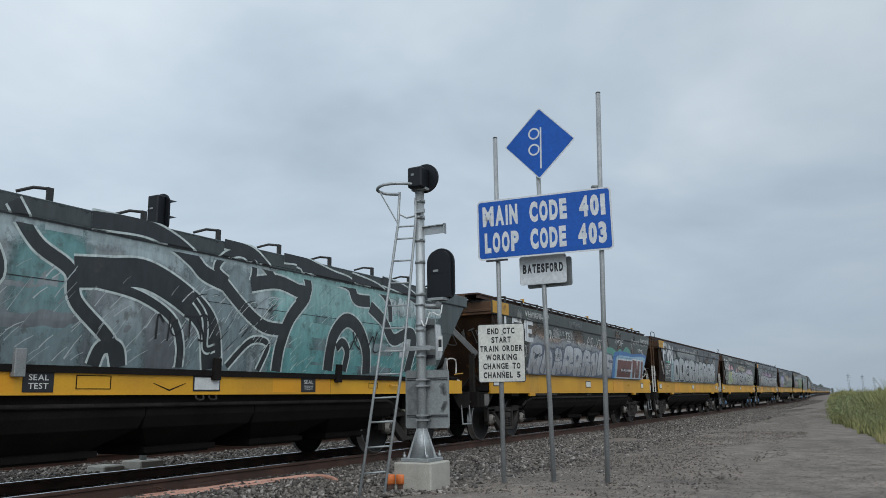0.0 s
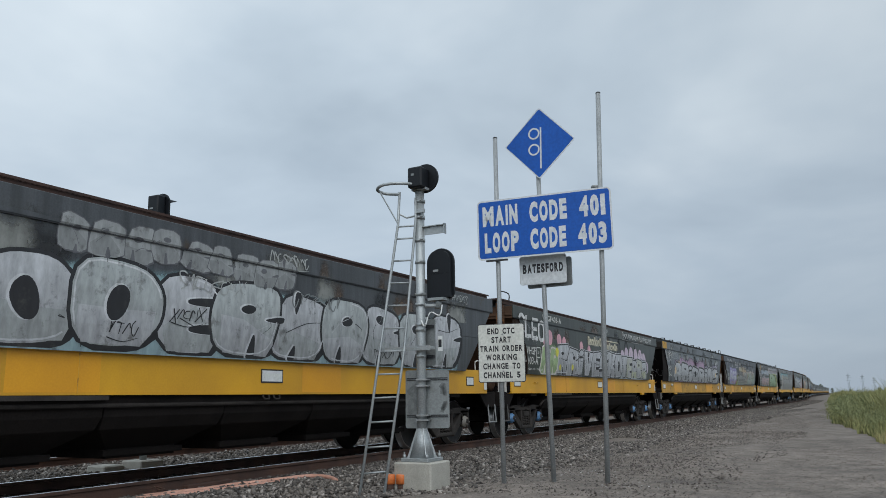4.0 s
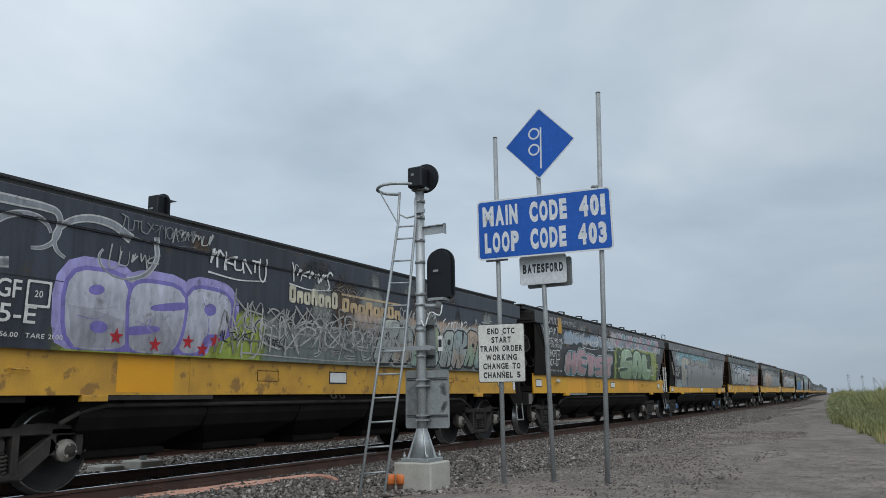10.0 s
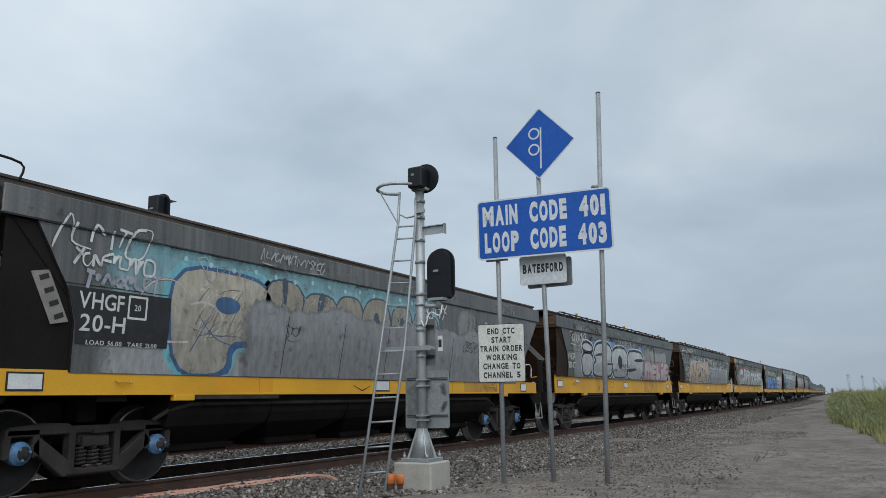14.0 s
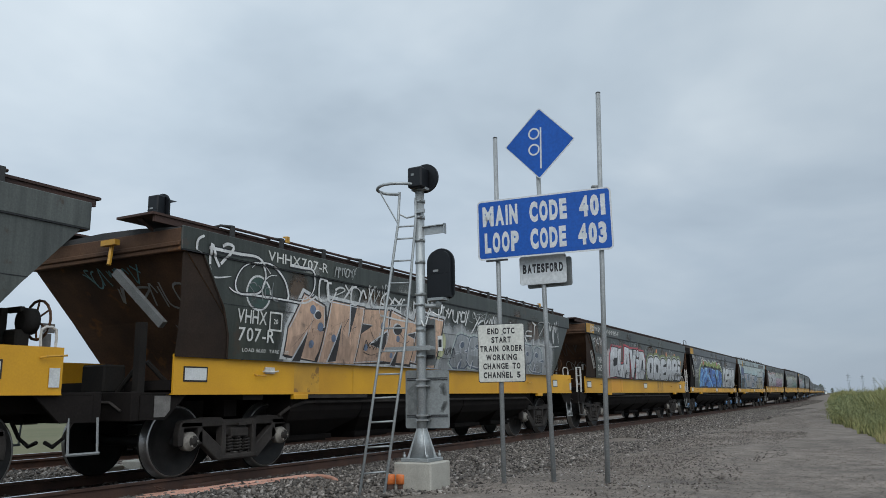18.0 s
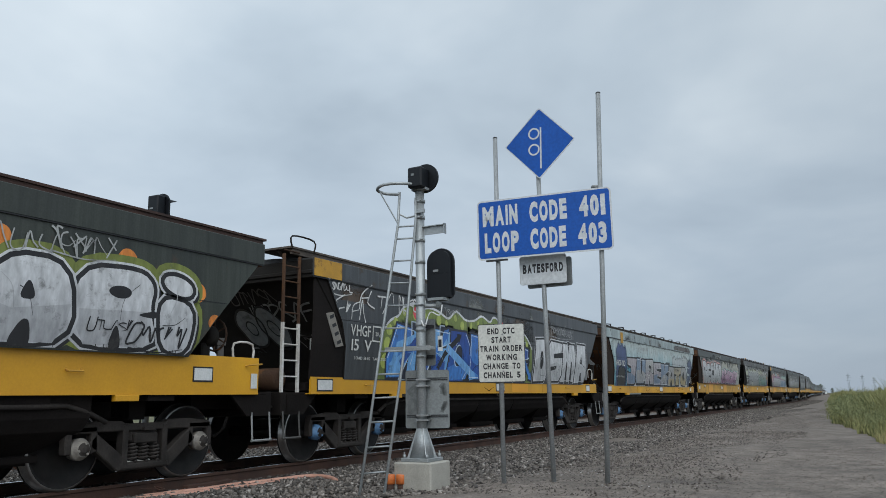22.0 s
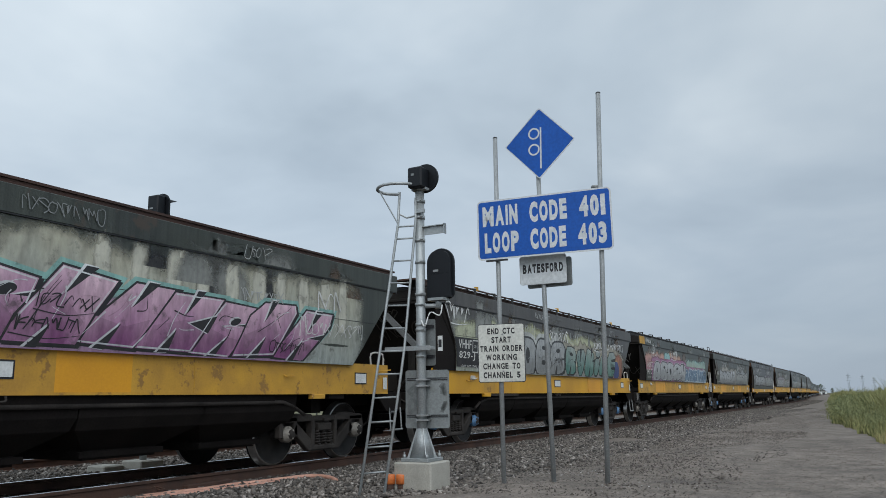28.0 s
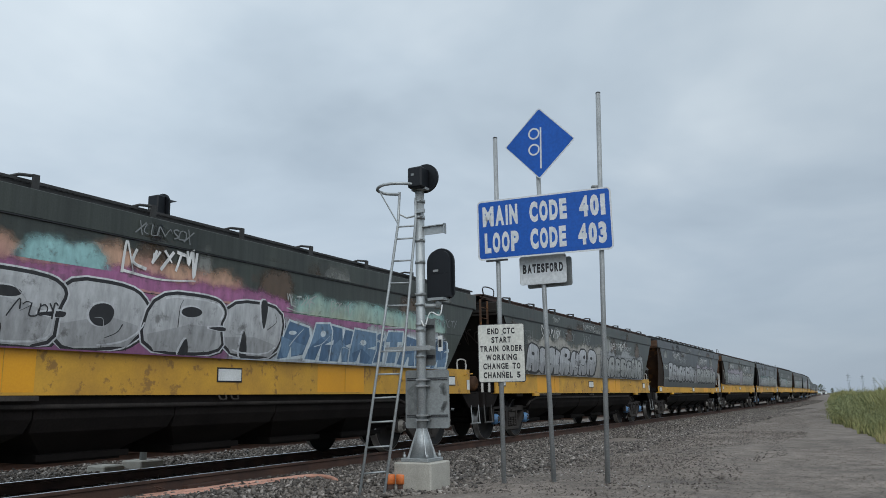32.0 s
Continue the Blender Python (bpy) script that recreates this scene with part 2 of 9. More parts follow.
def island_mat(name, a, b_, rough=0.9, third=None):
    """Loose pieces in one mesh: each piece takes its own tone."""
    m = bpy.data.materials.new(name)
    m.use_nodes = True
    nt = m.node_tree
    b = nt.nodes["Principled BSDF"]
    b.inputs["Roughness"].default_value = rough
    geo = nt.nodes.new("ShaderNodeNewGeometry")
    ramp = nt.nodes.new("ShaderNodeValToRGB")
    e = ramp.color_ramp.elements
    e[0].color, e[1].color = (*a, 1), (*b_, 1)
    if third:
        k = ramp.color_ramp.elements.new(0.9)
        k.color = (*b_, 1)
        e[-1].color = (*third, 1)
    nt.links.new(geo.outputs["Random Per Island"], ramp.inputs[0])
    tc = nt.nodes.new("ShaderNodeTexCoord")
    n = nt.nodes.new("ShaderNodeTexNoise")
    n.inputs["Scale"].default_value, n.inputs["Detail"].default_value = 45.0, 4.0
    nt.links.new(tc.outputs["Object"], n.inputs["Vector"])
    mx = nt.nodes.new("ShaderNodeMix")
    mx.data_type, mx.blend_type = "RGBA", "OVERLAY"
    mx.inputs["Factor"].default_value = 0.5
    nt.links.new(ramp.outputs[0], mx.inputs["A"])
    nt.links.new(n.outputs["Fac"], mx.inputs["B"])
    nt.links.new(mx.outputs["Result"], b.inputs["Base Color"])
    return m


M["ground"] = ground_mat()
M["field"] = mat("rough_pasture", (0.085, 0.088, 0.036), 0.95, 0, (0.13, 0.115, 0.06), 0.15, 4.0, 0.8, 0.5)
M["ballast"] = island_mat("basalt_ballast", (0.020, 0.017, 0.015), (0.185, 0.163, 0.144), 0.9, (0.36, 0.33, 0.30))
M["pebble"] = island_mat("road_pebbles", (0.085, 0.071, 0.061), (0.180, 0.153, 0.131), 0.95, (0.24, 0.21, 0.19))
M["grass_green"] = island_mat("green_scrub_leaf", (0.075, 0.090, 0.030), (0.30, 0.29, 0.115), 0.8)
M["shrub"] = island_mat("grey_green_shrub_leaf", (0.065, 0.083, 0.034), (0.25, 0.265, 0.115), 0.8)
M["grass_dry"] = island_mat("dry_grass_blade", (0.24, 0.20, 0.09), (0.40, 0.35, 0.17), 0.85)

# ---------------------------------------------------------------- mesh helpers


def done(name, bm, material, parent=None, label="", at=None):
    me = bpy.data.meshes.new(name)
    bm.normal_update()
    bm.to_mesh(me)
    bm.free()
    for m_ in material if isinstance(material, (list, tuple)) else (material,):
        me.materials.append(m_)
    ob = new(name, me)
    if parent:
        ob.parent = parent
    if at:
        ob.matrix_basis = at
    if label:
        ob["label"] = label
    return ob


def part(name, bm, material, parent, label="", at=None):
    return done(name, bm, material, parent, label, at)


def box(bm, x0, x1, y0, y1, z0, z1, bevel=0.0):
    vs = [bm.verts.new((x, y, z)) for x in (x0, x1) for y in (y0, y1) for z in (z0, z1)]
    fs = [bm.faces.new([vs[i] for i in q]) for q in ((0, 1, 3, 2), (4, 6, 7, 5), (0, 4, 5, 1), (2, 3, 7, 6), (0, 2, 6, 4), (1, 5, 7, 3))]
    if bevel:
        es = {e for f in fs for e in f.edges}
        bmesh.ops.bevel(bm, geom=list(es), offset=bevel, segments=1, affect="EDGES")
    return vs


def tube(bm, pts, r, n=10, cap=True, r1=None):
    """A round bar along the points."""
    pts = [Vector(p) for p in pts]
    rings = []
    for i, p in enumerate(pts):
        a = pts[max(i - 1, 0)]
        b = pts[min(i + 1, len(pts) - 1)]
        d = (b - a).normalized()
        u = d.cross(Vector((0, 0, 1)) if abs(d.z) < 0.9 else Vector((1, 0, 0))).normalized()
        w = d.cross(u)
        rr = r if r1 is None else r + (r1 - r) * i / (len(pts) - 1)
        rings.append([bm.verts.new(p + rr * (math.cos(k * 2 * math.pi / n) * u + math.sin(k * 2 * math.pi / n) * w)) for k in range(n)])
    for a, b in zip(rings, rings[1:]):
        for k in range(n):
            bm.faces.new((a[k], a[(k + 1) % n], b[(k + 1) % n], b[k])).smooth = n > 6
    if cap:
        bm.faces.new(rings[0][::-1])
        bm.faces.new(rings[-1])


def slab(bm, poly, axis, a, b, hole=None):
    """A flat plate: the outline poly (two coordinates) drawn along axis from a to b."""
    def put(p, c):
        return {"x": (c, p[0], p[1]), "y": (p[0], c, p[1]), "z": (p[0], p[1], c)}[axis]
    lo = [bm.verts.new(put(p, a)) for p in poly]
    hi = [bm.verts.new(put(p, b)) for p in poly]
    n = len(poly)
    bm.faces.new(lo[::-1])
    bm.faces.new(hi)
    for i in range(n):
        bm.faces.new((lo[i], lo[(i + 1) % n], hi[(i + 1) % n], hi[i]))


def lathe(bm, prof, n=24, axis="x", centre=(0, 0, 0)):
    """Turn the profile (distance along the axis, radius) round the axis."""
    rings = []
    c = Vector(centre)
    for d, r in prof:
        ring = []
        for k in range(n):
            s, t = math.sin(k * 2 * math.pi / n) * r, math.cos(k * 2 * math.pi / n) * r
            ring.append(bm.verts.new(c + Vector({"x": (d, s, t), "y": (s, d, t), "z": (s, t, d)}[axis])))
        rings.append(ring)
    for a, b in zip(rings, rings[1:]):
        for k in range(n):
            bm.faces.new((a[k], a[(k + 1) % n], b[(k + 1) % n], b[k])).smooth = True
    bm.faces.new(rings[0][::-1])
    bm.faces.new(rings[-1])


def B():
    return bmesh.new()


def round_rect(w, h, r, n=5, cx=0.0, cy=0.0):
    pts = []
    for sx, sy, a0 in ((1, 1, 0), (-1, 1, 90), (-1, -1, 180), (1, -1, 270)):
        for i in range(n + 1):
            a = radians(a0 + 90 * i / n)
            pts.append((cx + sx * (w / 2 - r) + r * math.cos(a), cy + sy * (h / 2 - r) + r * math.sin(a)))
    return pts


GLYPHS = {}


def cut_glyphs():
    """The letters of the built-in font as flat faces, in four weights."""
    for weight in (0.012, 0.03, 0.045, 0.06):
        for ch in "ABCDEFGHIJKLMNOPQRSTUVWXYZ0123456789-.":
            cu = bpy.data.curves.new("letter", "FONT")
            cu.body, cu.offset, cu.resolution_u = ch, weight, 3
            ob = bpy.data.objects.new("letter", cu)
            scene.collection.objects.link(ob)
            me = bpy.data.meshes.new_from_object(ob.evaluated_get(bpy.context.evaluated_depsgraph_get()))
            GLYPHS[ch, weight] = ([(v.co.x, v.co.y) for v in me.vertices], [tuple(p.vertices) for p in me.polygons])
            bpy.data.objects.remove(ob)
            bpy.data.curves.remove(cu)
            bpy.data.meshes.remove(me)


cut_glyphs()


WIDTHS = {"M": 0.66, "W": 0.70, "I": 0.13, "1": 0.25, "T": 0.46, "L": 0.40, "E": 0.41, "F": 0.40, "A": 0.53, "4": 0.50, "S": 0.46, "5": 0.46, "3": 0.46}


def text_bm(body, width, height, bold=0.012, even=False):
    """Lettering of the built-in font as flat faces in x, y, centred, fitted to the given size.
    even: every letter takes the width of a narrow road-sign face."""
    weight = min((0.012, 0.03, 0.045, 0.06), key=lambda q: abs(q - bold))
    bm = bmesh.new()
    pen = 0.0
    for ch in body:
        if ch in " _":
            pen += 0.42 if ch == " " else 0.60
            continue
        pts, faces = GLYPHS[ch.upper(), weight]
        x0, x1 = min(p[0] for p in pts), max(p[0] for p in pts)
        k = WIDTHS.get(ch.upper(), 0.48) / (x1 - x0) if even else 1.0
        vs = [bm.verts.new(((p[0] - x0) * k + pen, p[1], 0)) for p in pts]
        x1 = x0 + (x1 - x0) * k
        for f in faces:
            try:
                bm.faces.new([vs[i] for i in f])
            except ValueError:
                pass
        pen += x1 - x0 + 0.09
    xs, ys = [v.co.x for v in bm.verts], [v.co.y for v in bm.verts]
    x0, x1, y0, y1 = min(xs), max(xs), min(ys), max(ys)
    for v in bm.verts:
        v.co.x = ((v.co.x - x0) / (x1 - x0) - 0.5) * width
        v.co.y = ((v.co.y - y0) / (y1 - y0) - 0.5) * height
    return bm


# ---------------------------------------------------------------- ground and track


def ground_z(x, y=10.0):
    pts = [(-400, -0.3), (-40, -0.3), (-17.5, -0.1), (-15.8, 0.14), (-10.9, 0.145), (-7.0, 0.15), (-6.5, 0.13), (-5.9, 0.09), (-5.4, 0.115), (-4.8, 0.16), (-4.2, 0.20), (-2.9, 0.235), (0.0, 0.24), (12, 0.26), (400, 0.4)]
    for (a, za), (b, zb) in zip(pts, pts[1:]):
        if a <= x <= b:
            return za + (zb - za) * (x - a) / (b - a)
    return pts[0][1] if x < pts[0][0] else pts[-1][1]


def bend(y):
    """How far the line swings away beyond the straight."""
    pts = [(-400, 0), (100, 0), (130, -0.8), (165, -2.8), (230, -6.2), (300, -8.6), (400, -11.5), (600, -16), (3000, -58)]
    for (a, va), (b, vb) in zip(pts, pts[1:]):
        if y <= b:
            return va + (vb - va) * (y - a) / (b - a)
    return -60


def build_ground():
    xs = [-3000, -400, -60, -40, -17.5, -15.8, -14.5, -12, -10.9, -9, -7.5, -7.0, -6.5, -5.9, -5.4, -4.8, -4.2, -3.2, -2.2, -1, 0.5, 3, 6, 12, 40, 400, 3000]
    ys = [-3000, -200, -40, -10, -4] + [i * 0.5 for i in range(0, 80)] + [42, 46, 50, 56, 64, 72, 84, 100, 130, 165, 230, 300, 400, 600, 1000, 2000, 4000]
    bm = B()
    grid = []
    for y in ys:
        row = []
        for x in xs:
            z = ground_z(x)
            if -6.4 < x < 14 and -5 < y < 60:
                z += 0.035 * noise.noise((x * 0.6, y * 0.35, 3.0)) + 0.012 * noise.noise((x * 2.1, y * 2.1, 7.0))
            row.append(bm.verts.new((x + (bend(y) if -40 <= x <= 12 else 0), y, z)))
        grid.append(row)
    for a, b in zip(grid, grid[1:]):
        for i in range(len(xs) - 1):
            f = bm.faces.new((a[i], a[i + 1], b[i + 1], b[i]))
            f.material_index = 1 if xs[i + 1] <= -17 or xs[i] >= 6 else 0
    g = done("ground", bm, [M["ground"], M["field"]])
    tagged(g, "flat brown-grey crushed rock ground beside the railway", "ground", kind="structure")


build_ground()


def build_rail(x, name, label):
    """One rail: foot, web and head, following the line."""
    prof = [(-0.07, -0.172), (0.07, -0.172), (0.07, -0.158), (0.012, -0.145), (0.010, -0.045), (0.036, -0.036), (0.036, -0.006), (0.030, 0.0), (-0.030, 0.0), (-0.036, -0.006), (-0.036, -0.036), (-0.010, -0.045), (-0.012, -0.145), (-0.07, -0.158)]
    ys = [-60, 0, 20, 60, 100, 115, 130, 148, 165, 200, 230, 265, 300, 350, 400, 500, 600, 1200]
    bm = B()
    rings = [[bm.verts.new((x + bend(y) + px, y, RAIL + pz)) for px, pz in prof] for y in ys]
    n = len(prof)
    for a, b in zip(rings, rings[1:]):
        for k in range(n):
            f = bm.faces.new((a[k], b[k], b[(k + 1) % n], a[(k + 1) % n]))
            f.material_index = 1 if k == 7 else 0
    bm.faces.new(rings[0])
    bm.faces.new(rings[-1][::-1])
    return tagged(done(name, bm, [M["rail_side"], M["rail_top"]]), label, "rail", "rails of the two tracks", "structure")


for c in (TRACK, LOOP):
    for s in (0.7525, -0.7525):
        build_rail(c + s, "rail", "rusty steel rail with a polished running top")


def build_sleepers():
    bm = B()
    box(bm, -1.25, 1.25, -0.11, 0.11, -0.12, 0.0, 0.012)
    for c in (TRACK, LOOP):
        bed = new("sleeper_bed")
        tagged(bed, "row of weathered sleepers under the rails in dark ballast", "sleepers", kind="structure")
        me = None
        for i in range(90):
            y = -4 + i * 0.66
            if me is None:
                b2 = bm.copy()
                ob = part("sleeper", b2, M["sleeper"], bed)
                me = ob.data
            else:
                ob = new("sleeper", me)
                ob.parent = bed
            ob.location = (c + random.uniform(-0.02, 0.02), y, RAIL - 0.176)
    bm.free()


build_sleepers()
# ---------------------------------------------------------------- the train
AXLE, PIVOT = 1.758, 11.054          # axle spacing in a bogie, bogie to bogie
LAST = PIVOT + AXLE                  # leading to last axle
WAGON_AT = [1.03, 16.45, 32.14, 47.44, 62.62, 77.74, 92.85, 107.89, 123.33, 138.78, 154.45, 169.71, 184.72, 199.95, 215.52, 230.87]
while len(WAGON_AT) < 33:
    WAGON_AT.append(WAGON_AT[-1] + 15.25)


def gone(t):
    """Metres that the train has run at t seconds."""
    return 7.50757 * t - 0.01283 * t * t + 0.00007 * t ** 3


Y0, Y1 = -0.57, LAST + 0.57          # ends of the yellow side sill


def mirror_y(y):
    return LAST - y


def side_start(z):
    """Where the side sheet begins at that height: it follows the slope of the end."""
    pts = [(1.2, 0.78), (1.5, 0.58), (2.06, 0.13), (2.82, -0.58), (3.2, -0.60)]
    for (a, ya), (b, yb) in zip(pts, pts[1:]):
        if z <= b:
            return ya + (yb - ya) * (z - a) / (b - a)
    return -0.6


def side_edge(z):
    """Front edge of the near side sheet, where the recessed corner plate begins."""
    pts = [(1.2, 0.27), (1.5, 0.26), (1.8, 0.23), (2.15, 0.12), (2.82, -0.29), (3.2, -0.30)]
    for (a, ya), (b, yb) in zip(pts, pts[1:]):
        if z <= b:
            return ya + (yb - ya) * (z - a) / (b - a)
    return -0.3


def half_width(z):
    pts = [(1.2, 1.40), (1.5, 1.43), (1.8, 1.465), (2.2, 1.485), (2.8, 1.485), (2.84, 1.485), (3.2, 1.505)]
    for (a, wa), (b, wb) in zip(pts, pts[1:]):
        if z <= b:
            return wa + (wb - wa) * (z - a) / (b - a)
    return 1.505


def side_sheet(bm, low, sign):
    zs = [low, 1.8, 2.15, 2.2, 2.5, 2.82]
    rows = []
    for z in zs:
        a, b = (side_edge(z), mirror_y(side_start(z))) if sign > 0 else (side_start(z), mirror_y(side_edge(z)))
        ys = [a] + [1.3 + i * (LAST - 2.6) / 6 for i in range(7)] + [b]
        rows.append([bm.verts.new((sign * half_width(z), y, z)) for y in ys])
    for p, q in zip(rows, rows[1:]):
        for i in range(len(p) - 1):
            f = (p[i], p[i + 1], q[i + 1], q[i])
            bm.faces.new(f if sign > 0 else f[::-1]).smooth = True


def wheel_bm():
    """Wheel pair on its axle, turning about x through the origin."""
    bm = B()
    tube(bm, [(-1.02, 0, 0), (1.02, 0, 0)], 0.075, 12)
    for s in (1, -1):
        prof = [(s * 0.685, 0.20), (s * 0.690, 0.40), (s * 0.680, 0.47), (s * 0.690, 0.488), (s * 0.712, 0.482), (s * 0.722, 0.462), (s * 0.812, 0.457), (s * 0.821, 0.447), (s * 0.823, 0.432), (s * 0.820, 0.40), (s * 0.790, 0.375), (s * 0.765, 0.22), (s * 0.800, 0.12), (s * 0.805, 0.09)]
        before = len(bm.faces)
        lathe(bm, prof, 32)
        bm.faces.ensure_lookup_table()
        for f in bm.faces[before:]:
            c = f.calc_center_median()
            r = math.hypot(c.y, c.z)
            if r > 0.436 and abs(c.x) > 0.715:
                f.material_index = 1
    bmesh.ops.recalc_face_normals(bm, faces=bm.faces)
    return bm


def cap_bm(side):
    bm = B()
    for s in (side,):
        lathe(bm, [(s * 0.99, 0.118), (s * 1.09, 0.122), (s * 1.105, 0.115), (s * 1.115, 0.092), (s * 1.15, 0.086), (s * 1.158, 0.075), (s * 1.160, 0.045), (s * 1.168, 0.042), (s * 1.170, 0.02)], 18)
        bm.faces.ensure_lookup_table()
        for f in bm.faces:
            c = f.calc_center_median()
            if math.hypot(c.y, c.z) < 0.062 and abs(c.x) > 1.12:
                f.material_index = 1
        for k in range(3):
            a = k * 2.094
            lathe(bm, [(s * 1.15, 0.016), (s * 1.168, 0.015)], 6, "x", (0, 0.066 * math.sin(a), 0.066 * math.cos(a)))
    bmesh.ops.recalc_face_normals(bm, faces=bm.faces)
    return bm


def side_frame_bm(x0):
    """Cast bogie side frame: a truss with two triangular openings and the spring window, between two axles at -A and +A."""
    bm = B()
    A = AXLE / 2
    x1 = x0 + 0.11
    slab(bm, [(-A - 0.17, 0.63), (A + 0.17, 0.63), (A + 0.15, 0.715), (A - 0.25, 0.755), (0.34, 0.745), (0.30, 0.715), (-0.30, 0.715), (-0.34, 0.745), (-A + 0.25, 0.755), (-A - 0.15, 0.715)], "x", x0, x1)   # top chord
    for s in (1, -1):
        slab(bm, [(s * (A + 0.17), 0.70), (s * (A + 0.20), 0.56), (s * (A + 0.19), 0.40), (s * (A + 0.11), 0.40), (s * (A + 0.11), 0.62), (s * (A - 0.13), 0.62), (s * (A - 0.13), 0.40), (s * (A - 0.22), 0.42), (s * (A - 0.20), 0.70)], "x", x0, x1)   # jaw over the bearing
        slab(bm, [(s * (A - 0.20), 0.62), (s * (A - 0.09), 0.50), (s * 0.38, 0.18), (s * 0.26, 0.18), (s * 0.26, 0.31)], "x", x0, x1)   # diagonal
        slab(bm, [(s * 0.33, 0.70), (s * 0.25, 0.70), (s * 0.25, 0.24), (s * 0.33, 0.24)], "x", x0 - 0.01, x1 + 0.01)   # column
    box(bm, x0 - 0.01, x1 + 0.01, -0.37, 0.37, 0.18, 0.27, 0.015)          # spring seat
    bmesh.ops.recalc_face_normals(bm, faces=bm.faces)
    bmesh.ops.bevel(bm, geom=[e for e in bm.edges if e.calc_length() > 0.05], offset=0.012, segments=1, affect="EDGES")
    return bm


def spring_bm():
    """One coil spring, wound as a rod."""
    bm = B()
    tube(bm, [(0.055 * math.cos(i * 0.785), 0.055 * math.sin(i * 0.785), 0.275 + 0.2 * i / 40) for i in range(41)], 0.016, 5)
    return bm


def bolster_bm():
    bm = B()
    box(bm, -1.06, 1.06, -0.20, 0.20, 0.50, 0.64, 0.02)
    for s in (1, -1):
        box(bm, s * 1.06 - 0.06, s * 1.06 + 0.06, -0.17, 0.17, 0.48, 0.60, 0.015)
        box(bm, s * 1.085 - 0.06, s * 1.085 + 0.06, -0.06, 0.10, 0.63, 0.665)
    box(bm, -0.2, 0.2, -0.2, 0.2, 0.64, 0.98)
    return bm


def brake_beam_bm():
    bm = B()
    for s in (1, -1):
        box(bm, -0.75, 0.75, s * 0.34 - 0.04, s * 0.34 + 0.04, 0.34, 0.44)
        for x in (0.76, -0.76):
            box(bm, x - 0.05, x + 0.05, s * 0.40 - 0.05, s * 0.40 + 0.05, 0.28, 0.60)
    return bm


def hopper_bm(y):
    """One discharge hopper under the floor: a straight skirt, then a funnel down to a gate box."""
    bm = B()
    levels = [(1.45, 1.30, 0.925), (0.80, 1.24, 0.925), (0.66, 1.16, 0.90), (0.42, 0.80, 0.52), (0.31, 0.80, 0.52)]
    rings = []
    for z, w, l in levels:
        rings.append([bm.verts.new((sx * w, y + sy * l, z)) for sx, sy in ((1, -1), (1, 1), (-1, 1), (-1, -1))])
    for a, b in zip(rings, rings[1:]):
        for k in range(4):
            bm.faces.new((a[k], b[k], b[(k + 1) % 4], a[(k + 1) % 4]))
    bm.faces.new(rings[-1])
    bmesh.ops.recalc_face_normals(bm, faces=bm.faces)
    for s in (1, -1):
        box(bm, s * 0.83 - 0.03, s * 0.83 + 0.03, y - 0.6, y + 0.6, 0.34, 0.41)
    return bm


def sill_bm(x, low, high, sign, tail=0.0):
    """Pressed side sill: a channel with a lip at its top and bottom."""
    bm = B()
    a, b = sorted((sign * (x - 0.03), sign * x))
    y1 = Y1 + tail
    box(bm, a, b, Y0, y1, low, high)
    c, d = sorted((sign * (x - 0.12), sign * (x + 0.008)))
    box(bm, c, d, Y0 + 0.002, y1 - 0.002, low - 0.014, low + 0.002)
    return bm


SHARED = {}


def shared(key, make):
    """Mesh data that all wagons have in common."""
    if key not in SHARED:
        bm, mats = make()
        me = bpy.data.meshes.new(key)
        bm.normal_update()
        bm.to_mesh(me)
        bm.free()
        for m_ in mats:
            me.materials.append(m_)
        SHARED[key] = me
    return SHARED[key]


def link(name, me, parent, label="", at=None):
    ob = new(name, me)
    ob.parent = parent
    if at is not None:
        ob.location = at
    if label:
        ob["label"] = label
    return ob


TURNING = []          # wheel pairs of the wagons that pass near


